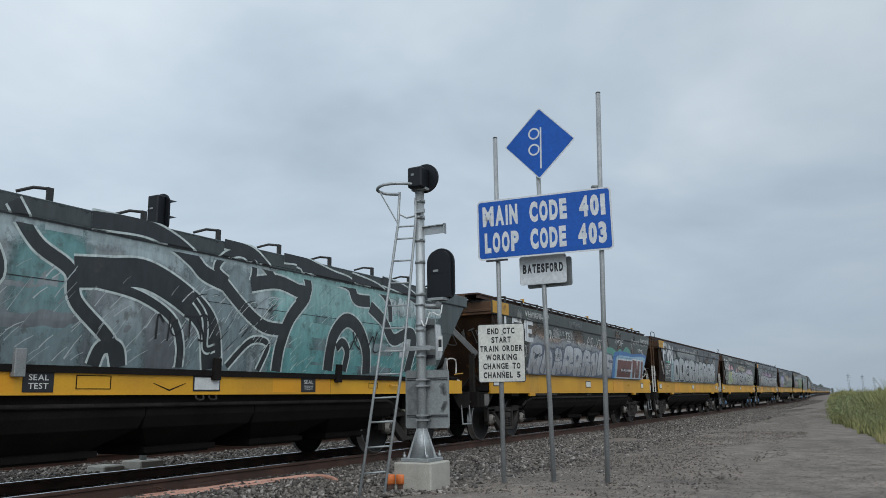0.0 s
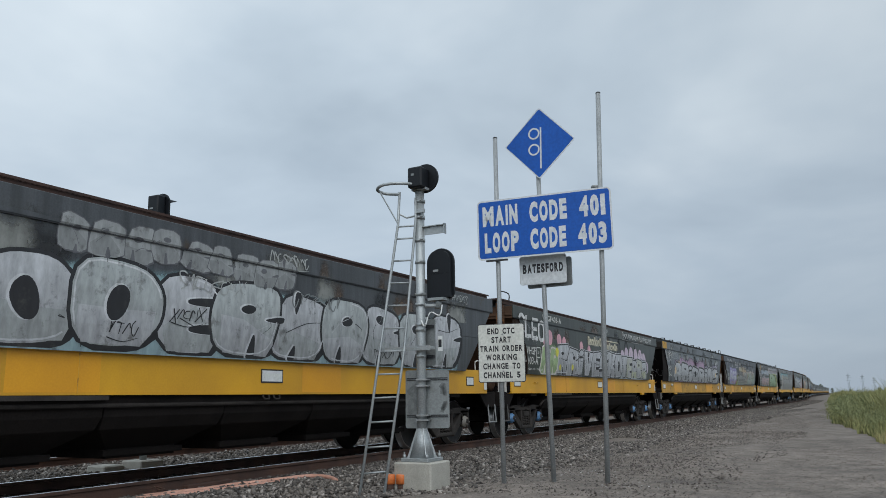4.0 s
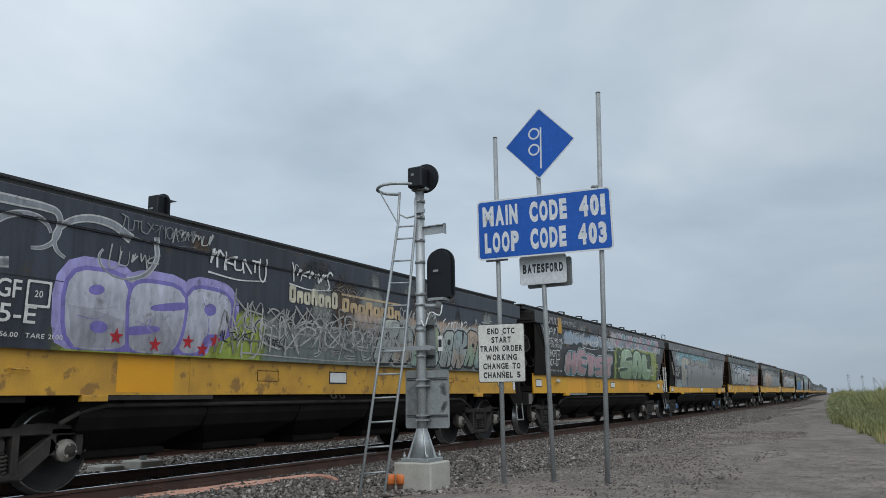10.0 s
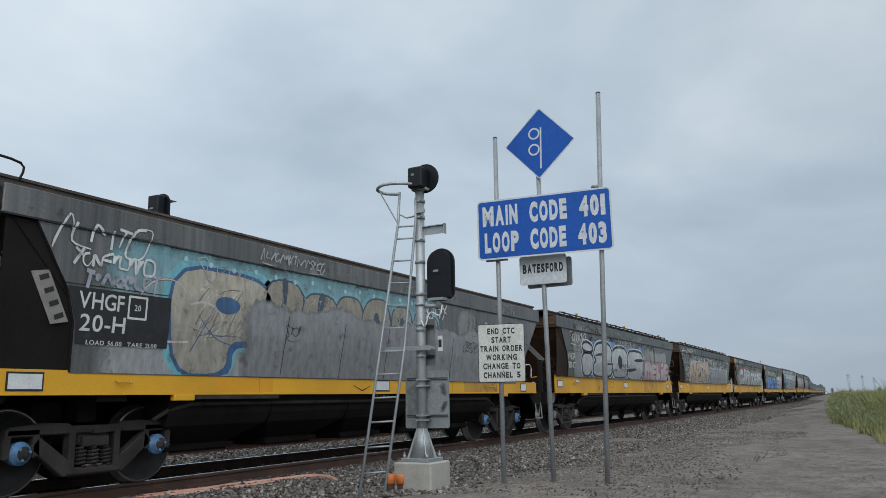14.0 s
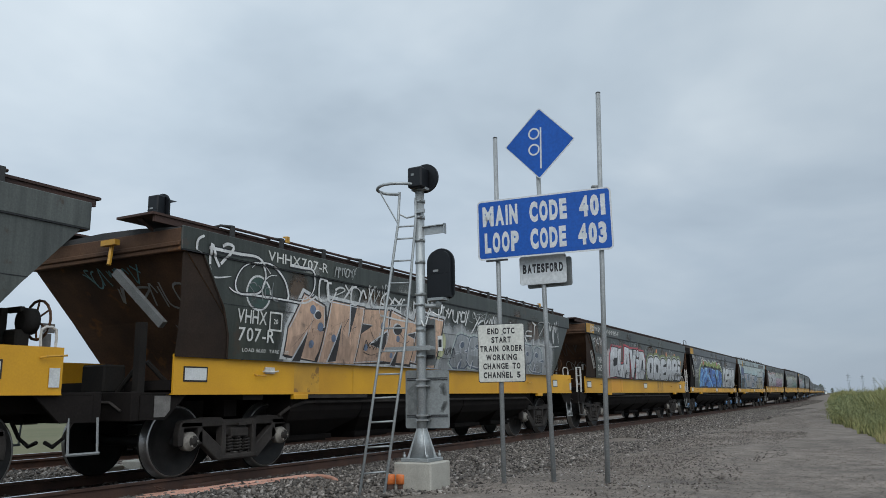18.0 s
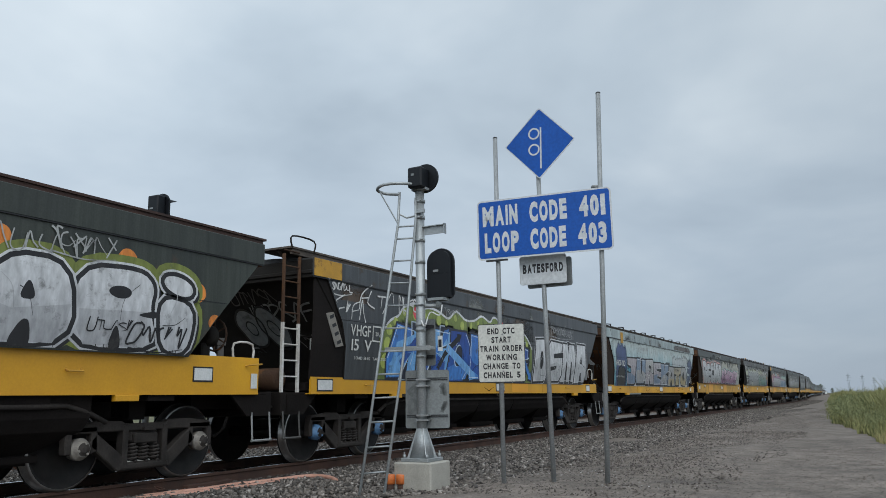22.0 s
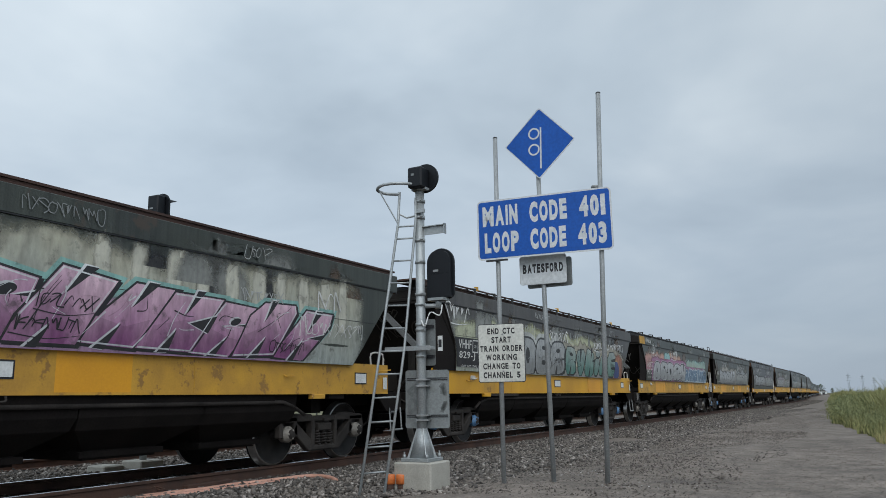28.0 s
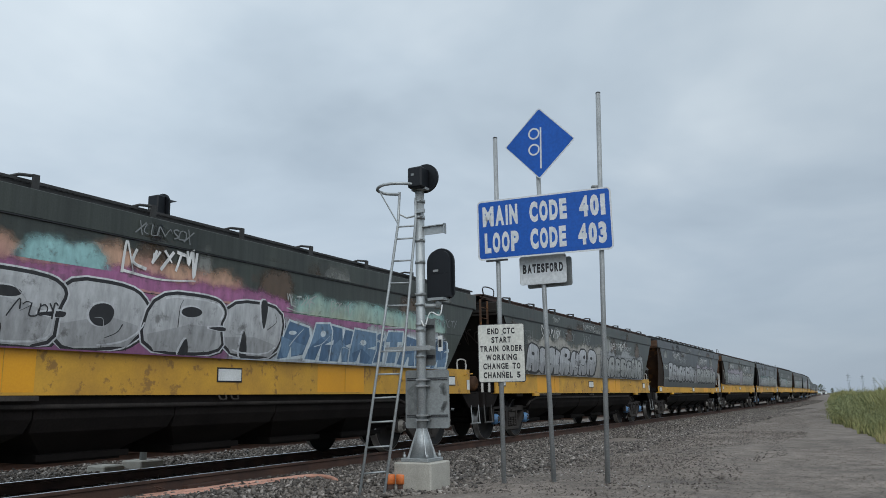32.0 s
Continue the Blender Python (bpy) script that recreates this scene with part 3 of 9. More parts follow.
def build_wagon(k, spec):
    """One bogie grain hopper wagon. spec: paint of the sides, end and roof style, sill depth, marks."""
    w = new("grain_hopper_wagon")
    narrow = spec.get("narrow", False)
    high = 1.30 if narrow else 1.535
    low = 1.27 if narrow else 1.50
    dark_end = spec.get("end", "brown") == "dark"
    end_m = M["end_dark"] if dark_end else M["end_brown"]
    paint = spec["paint"]
    # hopper body: the two side sheets with the top band
    for s, nm in ((1, "side_sheet"), (-1, "side_sheet")):
        bm = B()
        side_sheet(bm, low, s)
        part(nm, bm, paint, w)
        bm = B()
        a, b = sorted((s * 1.475, s * 1.505))
        box(bm, a, b, -0.67, LAST + 0.67, 2.82, 3.03 if spec.get("flat") else 3.115, 0.006)
        part("top_band", bm, paint, w)
        bm = B()
        box(bm, s * 1.486 - 0.004, s * 1.486 + 0.004, *((side_edge(2.21), LAST - side_start(2.21)) if s > 0 else (side_start(2.21), LAST - side_edge(2.21))), 2.206, 2.214)
        part("weld_seam", bm, M["black"], w)
        bm = B()
        box(bm, s * 1.496 - 0.012, s * 1.496 + 0.012, -0.66, LAST + 0.66, 2.806, 2.818)
        part("weld_seam", bm, M["black"], w)
    # sloping end sheets with frames
    for front in (True, False):
        f = (lambda y: y) if front else mirror_y
        bm = B()
        zs = [1.2, low - 0.004, low, 2.06, 2.82]
        rows = []
        for z in zs:
            y = side_start(z) + 0.004
            hw = half_width(z) - 0.004 if z > low - 0.002 else 1.33
            rows.append([bm.verts.new((x, f(y), z)) for x in (-hw, 0.0, hw)])
        for p, q in zip(rows, rows[1:]):
            for i in range(2):
                bm.faces.new((p[i], p[i + 1], q[i + 1], q[i]))
        bmesh.ops.recalc_face_normals(bm, faces=bm.faces)
        part("end_sheet", bm, end_m, w)
        bm = B()
        y = f(-0.62)
        box(bm, -1.472, 1.472, y - 0.05, y + 0.05, 2.80, 3.09, 0.01)
        box(bm, -1.472, 1.472, y - 0.075, y + 0.075, 2.86, 2.92, 0.01)
        part("end_beam", bm, end_m, w)
    # wing plates at opposite corners
    for s, front in ((1, True), (-1, False)):
        f = (lambda y: y) if front else mirror_y
        bm = B()
        rows = []
        for z in (low, 1.8, 2.2, 2.5, 2.8):
            x = half_width(z) - 0.022
            rows.append([bm.verts.new((s * xx, f(yy), z)) for xx, yy in ((x, -0.60), (x, side_edge(z) + 0.05), (x - 0.02, side_edge(z) + 0.05), (x - 0.02, -0.60))])
        for p, q in zip(rows, rows[1:]):
            for i in range(4):
                bm.faces.new((p[i], p[(i + 1) % 4], q[(i + 1) % 4], q[i]))
        bmesh.ops.recalc_face_normals(bm, faces=bm.faces)
        part("wing_plate", bm, M["end_black"] if dark_end else M["wing"], w, "recessed dark corner plate")
        bm = B()
        edge = [(s * (half_width(z) - 0.008), f(side_edge(z) - 0.006), z) for z in (low + 0.01, 1.8, 2.15, 2.5, 2.80)]
        tube(bm, edge, 0.013, 6)
        part("sheet_edge", bm, M["end_black"] if dark_end else M["wing"], w)
    # roof
    bm = B()
    ys = (-0.66, LAST + 0.66)
    prof = [(-1.49, 3.10), (-0.7, 3.16), (0, 3.18), (0.7, 3.16), (1.49, 3.10), (1.40, 3.06), (-1.40, 3.06)]
    if spec.get("flat"):
        prof = [(x_, z_ - 0.085) for x_, z_ in prof]
    slab(bm, prof, "y", *ys)
    bmesh.ops.recalc_face_normals(bm, faces=bm.faces)
    part("roof", bm, M["roof_dark"], w)
    roof = M["roof_" + {"plain": "rust"}.get(spec.get("roof", "plain"), spec.get("roof", "plain"))]
    for s in (1, -1) if not spec.get("flat") else ():
        bm = B()
        a, b = sorted((s * 0.62, s * 1.28))
        if spec.get("grate"):
            for q in range(7):
                x_ = a + (b - a) * q / 6
                box(bm, x_ - 0.006, x_ + 0.006, -0.95, LAST + 0.95, 3.235, 3.265)
            for q in range(int((LAST + 1.9) / 0.07)):
                box(bm, a, b, -0.95 + 0.07 * q, -0.938 + 0.07 * q, 3.238, 3.262)
        else:
            box(bm, a, b, -0.95, LAST + 0.95, 3.235, 3.265)
        box(bm, s * 1.24 - 0.02, s * 1.24 + 0.02, -0.9, LAST + 0.9, 3.15, 3.235)
        for y in (-0.78, LAST + 0.78):
            tube(bm, [(s * 0.95, y - 0.1, 3.235), (s * 0.95, y + (0.25 if y < 0 else -0.25), 3.05)], 0.025, 6)
        part("roof_walk", bm, roof, w)
    n = spec.get("hooks", 0)
    for i in range(n):
        y = 0.3 + i * (LAST - 0.6) / max(n - 1, 1)
        for q in (1, -1):
            hs = link("hatch_stop", shared("hatch_stop_" + spec.get("stop", "tall"), lambda: hatch_stop_bm(spec.get("stop", "tall"))), w, at=(0, y, 0))
            hs.scale.x = q
        if spec.get("lug") and i % 5 == 1:
            bm = B()
            box(bm, 1.34, 1.38, y + 0.13, y + 0.20, 3.26, 3.36, 0.006)
            box(bm, 1.30, 1.34, y + 0.13, y + 0.20, 3.34, 3.36)
            part("lifting_lug", bm, M["yellow_worn"], w, "small yellow roof lug")
    if n == 13:
        bm = B()
        tube(bm, [(1.33, 0.2, 3.285), (1.33, LAST - 0.2, 3.285)], 0.02, 6)
        part("hatch_rail", bm, M["roof_rust"], w)
    # side sills
    for s in (1, -1):
        part("side_sill", sill_bm(1.36 if not narrow else 1.40, 1.055, high, s, spec.get("tail", 0.0)), spec.get("sill", M["yellow"]), w, "yellow painted steel side sill")
    # underframe, hoppers, pipes
    link("underframe", shared("underframe", underframe_bm), w)
    for y in (2.70, 4.57, 6.44, 8.31, 10.11):
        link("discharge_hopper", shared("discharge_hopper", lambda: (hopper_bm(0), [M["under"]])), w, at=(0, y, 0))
    for s in (1,):
        link("brake_pipe", shared("brake_pipe", pipe_bm), w)
    for front in (True, False):
        o = link("headstock", shared("headstock", headstock_bm), w)
        if not front:
            o.rotation_euler, o.location = (0, 0, math.pi), (0, LAST, 0)
        o = link("coupler", shared("coupler", coupler_bm), w)
        if not front:
            o.rotation_euler, o.location = (0, 0, math.pi), (0, LAST, 0)
        o = link("shunter_step", shared("shunter_step", step_bm), w, "grey steel foot step") if spec.get("gear", "B") == "A" or not front else None
        if not front:
            o.rotation_euler, o.location = (0, 0, math.pi), (0, LAST, 0)
        o = link("shunter_step", shared("shunter_step_far", step_far_bm), w)
        if not front:
            o.rotation_euler, o.location = (0, 0, math.pi), (0, LAST, 0)
    # bogies
    cap = spec.get("cap", "white")
    for b, y in enumerate((AXLE / 2, PIVOT + AXLE / 2)):
        bogie = link("bogie", shared("bolster", lambda: (bolster_bm(), [M["bogie"]])), w, "grimy three-piece cast steel bogie", at=(0, y, 0))
        for x in (0.99, -1.10):
            link("side_frame", shared("side_frame%.2f" % x, lambda: (side_frame_bm(x), [M["bogie"]])), bogie)
            for q in (-0.15, 0.01, 0.17):
                if k < 17:
                    link("spring", shared("spring", lambda: (spring_bm(), [M["bogie"]])), bogie, at=(x + 0.06, q, 0))
        link("brake_beam", shared("brake_beam", lambda: (brake_beam_bm(), [M["under"]])), bogie)
        for s in (-1, 1):
            ws = link("wheelset", shared("wheelset", lambda: (wheel_bm(), [M["wheel"], M["tread"]])), w, at=(0, y + s * AXLE / 2, 0.457))
            c = cap if isinstance(cap, str) else cap[2 * b + (s > 0)]
            for q in (1, -1):
                link("axle_cap", shared("axle_cap_%s%d" % (c, q), lambda: (cap_bm(q), [M["cap_" + c], M["bogie"]])), ws, "pale blue axle end cap" if c == "blue" else "dirty white axle end cap")
            TURNING.append((k, ws, y + s * AXLE / 2))
    return w


def hatch_stop_bm(kind):
    """A bent bracket that stands on the roof edge: an upright with an arm that runs back over the hatches."""
    bm = B()
    top = 3.20 if kind == "low" else 3.30
    box(bm, 1.375, 1.405, -0.035, 0.035, top - 0.22, top)
    tube(bm, [(1.39, -0.02, top - 0.015), (1.30, -0.13, top - 0.01), (1.18, -0.24, top - 0.06)], 0.018, 6)
    return bm, [M["roof_dark"]]


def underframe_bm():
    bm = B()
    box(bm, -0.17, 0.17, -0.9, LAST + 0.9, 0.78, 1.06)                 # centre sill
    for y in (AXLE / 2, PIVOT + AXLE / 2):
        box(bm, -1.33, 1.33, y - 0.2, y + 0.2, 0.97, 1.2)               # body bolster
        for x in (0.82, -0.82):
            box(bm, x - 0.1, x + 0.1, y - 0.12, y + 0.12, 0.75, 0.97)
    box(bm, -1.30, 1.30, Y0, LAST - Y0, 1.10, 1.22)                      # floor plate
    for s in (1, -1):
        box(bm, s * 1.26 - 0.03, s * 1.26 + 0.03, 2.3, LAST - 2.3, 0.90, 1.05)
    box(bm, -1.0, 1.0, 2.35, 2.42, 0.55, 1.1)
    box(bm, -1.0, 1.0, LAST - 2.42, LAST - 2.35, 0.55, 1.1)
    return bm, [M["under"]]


def pipe_bm():
    bm = B()
    pts = [(1.22, 1.55, 0.74), (1.22, 1.8, 0.86), (1.27, 2.1, 0.93), (1.27, 6.0, 0.93), (1.27, LAST - 2.1, 0.93), (1.22, LAST - 1.8, 0.86), (1.22, LAST - 1.55, 0.74)]
    tube(bm, pts, 0.028, 8)
    for y in (3.0, 5.0, 7.8, 9.8):
        box(bm, 1.22, 1.28, y - 0.03, y + 0.03, 0.92, 1.06)
    return bm, [M["bogie"]]


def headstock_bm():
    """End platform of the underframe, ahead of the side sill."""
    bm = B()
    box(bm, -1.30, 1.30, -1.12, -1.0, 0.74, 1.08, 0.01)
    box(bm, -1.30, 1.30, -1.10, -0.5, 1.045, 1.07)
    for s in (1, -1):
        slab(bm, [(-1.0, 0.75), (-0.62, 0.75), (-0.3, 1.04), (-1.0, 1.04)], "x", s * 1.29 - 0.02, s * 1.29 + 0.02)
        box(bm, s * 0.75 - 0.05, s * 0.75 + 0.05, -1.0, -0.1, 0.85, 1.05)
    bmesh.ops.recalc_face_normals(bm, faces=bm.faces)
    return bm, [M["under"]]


def coupler_bm():
    bm = B()
    box(bm, -0.12, 0.12, -1.18, -1.0, 0.72, 1.0)
    tube(bm, [(0, -1.1, 0.86), (0, -1.32, 0.86)], 0.075, 8)
    box(bm, -0.14, 0.14, -1.34, -1.16, 0.73, 0.99, 0.03)
    tube(bm, [(0.3, -1.1, 0.8), (0.32, -1.25, 0.55), (0.2, -1.3, 0.45), (0.05, -1.3, 0.50)], 0.025, 6)
    tube(bm, [(-0.95, -1.14, 0.96), (0.95, -1.14, 0.96), (1.15, -1.14, 0.86)], 0.016, 6)
    box(bm, 0.05, 0.40, -1.20, -1.10, 0.90, 1.03, 0.01)
    return bm, [M["bogie"]]


def step_bm():
    bm = B()
    for y in (-1.08, -0.72):
        tube(bm, [(1.30, y, 0.80), (1.33, y, 0.42)], 0.014, 6)
    tube(bm, [(1.33, -1.10, 0.42), (1.33, -0.70, 0.42)], 0.018, 6)
    return bm, [M["step"]]


def step_far_bm():
    bm = B()
    for y in (-1.08, -0.72):
        tube(bm, [(-1.30, y, 0.80), (-1.33, y, 0.42)], 0.014, 6)
    tube(bm, [(-1.33, -1.10, 0.42), (-1.33, -0.70, 0.42)], 0.018, 6)
    return bm, [M["galv_dull"]]


M["step"] = mat("dull_steel_step", (0.075, 0.075, 0.072), 0.7, 0.2, (0.05, 0.048, 0.045), 6, 60, 0.8, 0.1)
# dark recessed plate; the shade of the recess is put into its tone
M["end_black"] = mat("shaded_dark_wing_plate", (0.016, 0.013, 0.012), 0.85, 0, (0.010, 0.009, 0.009), 1.6, 40, 0.8, 0.1, spec=0.12)
M["wing"] = mat("brown_black_wing_plate", (0.036, 0.024, 0.018), 0.8, 0, (0.018, 0.014, 0.012), 1.6, 40, 0.8, 0.1, spec=0.15)


# ---------------------------------------------------------------- graffiti and marks on the wagon sides


def side_mat(name, top, low, dirt=(0.050, 0.038, 0.028), amount=0.85):
    """Weathered wagon side: base colour with grime washed down in streaks."""
    return mat(name, top, 0.40, 0, low, 1.3, 50, amount, 0.06, dirt, 0.60, streak=True)


PAINTS = {}
TONE = {}


def spray(a, b=None, rough=0.42, metal=0.0, soft=False):
    """Spray paint: a fades into b towards the sill, with blotches and chips."""
    b = b or a
    key = (a, b, rough, metal, soft)
    if key in PAINTS:
        return PAINTS[key]
    m = bpy.data.materials.new("spray_paint")
    m.use_nodes = True
    nt = m.node_tree
    p = nt.nodes["Principled BSDF"]
    p.inputs["Roughness"].default_value, p.inputs["Metallic"].default_value = rough, metal
    tc = nt.nodes.new("ShaderNodeTexCoord")
    sep = nt.nodes.new("ShaderNodeSeparateXYZ")
    nt.links.new(tc.outputs["Object"], sep.inputs[0])
    n = nt.nodes.new("ShaderNodeTexNoise")
    n.inputs["Scale"].default_value, n.inputs["Detail"].default_value = 2.2, 7.0
    st = nt.nodes.new("ShaderNodeMapping")
    st.inputs["Scale"].default_value = (1, 1, 0.35)
    nt.links.new(tc.outputs["Object"], st.inputs[0])
    nt.links.new(st.outputs[0], n.inputs["Vector"])
    ad = nt.nodes.new("ShaderNodeMath")
    ad.operation = "MULTIPLY_ADD"
    ad.inputs[1].default_value = -1.1
    nt.links.new(n.outputs["Fac"], ad.inputs[0])
    nt.links.new(sep.outputs[2], ad.inputs[2])
    r = nt.nodes.new("ShaderNodeMapRange")
    r.inputs["From Min"].default_value, r.inputs["From Max"].default_value = 0.95, 2.1
    nt.links.new(ad.outputs[0], r.inputs["Value"])
    mx = nt.nodes.new("ShaderNodeMix")
    mx.data_type = "RGBA"
    mx.inputs["A"].default_value, mx.inputs["B"].default_value = (*b, 1), (*a, 1)
    nt.links.new(r.outputs[0], mx.inputs["Factor"])
    d = nt.nodes.new("ShaderNodeTexNoise")
    d.inputs["Scale"].default_value, d.inputs["Detail"].default_value, d.inputs["Roughness"].default_value = 5.0, 9.0, 0.7
    nt.links.new(tc.outputs["Object"], d.inputs["Vector"])
    dr = nt.nodes.new("ShaderNodeMapRange")
    dr.inputs["From Min"].default_value, dr.inputs["From Max"].default_value, dr.inputs["To Max"].default_value = 0.56, 0.68, 0.65
    nt.links.new(d.outputs["Fac"], dr.inputs["Value"])
    mx2 = nt.nodes.new("ShaderNodeMix")
    mx2.data_type = "RGBA"
    mx2.inputs["B"].default_value = (0.05, 0.047, 0.043, 1)
    nt.links.new(dr.outputs[0], mx2.inputs["Factor"])
    nt.links.new(mx.outputs["Result"], mx2.inputs["A"])
    nt.links.new(mx2.outputs["Result"], p.inputs["Base Color"])
    fine = nt.nodes.new("ShaderNodeTexNoise")
    fine.inputs["Scale"].default_value, fine.inputs["Detail"].default_value, fine.inputs["Roughness"].default_value = 11.0, 8.0, 0.62
    nt.links.new(st.outputs[0], fine.inputs["Vector"])
    fr = nt.nodes.new("ShaderNodeMapRange")
    fr.inputs["From Min"].default_value, fr.inputs["From Max"].default_value = 0.3, 0.7
    fr.inputs["To Min"].default_value, fr.inputs["To Max"].default_value = 0.68, 1.22
    nt.links.new(fine.outputs["Fac"], fr.inputs["Value"])
    mul = nt.nodes.new("ShaderNodeMix")
    mul.data_type, mul.blend_type = "RGBA", "MULTIPLY"
    mul.inputs["Factor"].default_value = 1.0
    nt.links.new(mx2.outputs["Result"], mul.inputs["A"])
    nt.links.new(fr.outputs[0], mul.inputs["B"])
    nt.links.new(mul.outputs["Result"], p.inputs["Base Color"])
    if soft:
        cover = nt.nodes.new("ShaderNodeAttribute")
        cover.attribute_name = "cover"
        mist_ = nt.nodes.new("ShaderNodeMath")
        mist_.operation = "MULTIPLY_ADD"
        mist_.inputs[1].default_value = 0.9
        nt.links.new(d.outputs["Fac"], mist_.inputs[0])
        nt.links.new(cover.outputs["Fac"], mist_.inputs[2])
        thin = nt.nodes.new("ShaderNodeMapRange")
        thin.interpolation_type = "SMOOTHSTEP"
        thin.inputs["From Min"].default_value, thin.inputs["From Max"].default_value = 0.60, 1.20
        nt.links.new(mist_.outputs[0], thin.inputs["Value"])
        nt.links.new(thin.outputs[0], p.inputs["Alpha"])
    PAINTS[key] = m
    TONE[m.name] = (a, b)
    return m


def shade(m, f):
    """A lighter or darker can of the same colour."""
    a, b = TONE[m.name]
    return spray(tuple(min(0.7, round(c * f, 3)) for c in a), tuple(min(0.7, round(c * f, 3)) for c in b))


SILVER = spray((0.52, 0.53, 0.55), (0.30, 0.305, 0.315), 0.42, 0.15)
BRIGHT = spray((0.60, 0.61, 0.62), (0.42, 0.43, 0.45), 0.5)
INK = spray((0.014, 0.014, 0.017), (0.018, 0.018, 0.02), 0.55)
CHALK = spray((0.58, 0.58, 0.57), (0.50, 0.50, 0.49), 0.6)
CREAM = spray((0.52, 0.48, 0.36), (0.50, 0.46, 0.35), 0.6)
CUTS = (1.32, 1.55, 1.8, 2.0, 2.2, 2.5, 2.8, 2.84)


def surface_x(z, off):
    return (1.507 if z > 2.82 else half_width(z)) + off


def on_side(y, z):
    """Keep paint on the sheet: it ends at the front edge and at the sloping rear edge."""
    return max(min(y, LAST - side_start(z) - 0.012), side_edge(z) + 0.012 if z < 2.82 else -0.65)


def join(layers, name, parent, label):
    """Painted layers, drawn flat in x (along the wagon) and y (height), each with its paint and lift,
    are wrapped on the near side and become one painted piece."""
    out = B()
    mats = []
    lo, hi = 9.0, 0.0
    for bm, m_, off in layers:
        if m_ not in mats:
            mats.append(m_)
        i = mats.index(m_)
        vs = {}
        for v in bm.verts:
            vs[v] = out.verts.new((v.co.x, v.co.y, off + v.co.z))
            lo, hi = min(lo, v.co.y), max(hi, v.co.y)
        for f in bm.faces:
            out.faces.new([vs[v] for v in f.verts]).material_index = i
        bm.free()
    for z in CUTS:
        if lo < z < hi:
            bmesh.ops.bisect_plane(out, geom=list(out.verts) + list(out.edges) + list(out.faces), plane_co=(0, z, 0), plane_no=(0, 1, 0))
    for v in out.verts:
        y, z, off = v.co
        v.co = (surface_x(z, off), on_side(y, z), z)
    out.normal_update()
    for f in out.faces:
        if f.normal.x < 0:
            f.normal_flip()
    return part(name, out, mats, parent, label)


# fat spray-can letters: the outline of the block, then the slits and counters painted into it
SLIT_TOP, SLIT_LOW = ((0.41, 1.05), (0.59, 1.05), (0.53, 0.6), (0.47, 0.6)), ((0.40, -0.05), (0.60, -0.05), (0.53, 0.4), (0.47, 0.4))
SQUARE = ((0, 0), (0, 1), (1, 1), (1, 0))


def oval(cx, cy, rx, ry):
    return tuple((cx + rx * math.cos(i * math.pi / 5), cy + ry * math.sin(i * math.pi / 5)) for i in range(10))


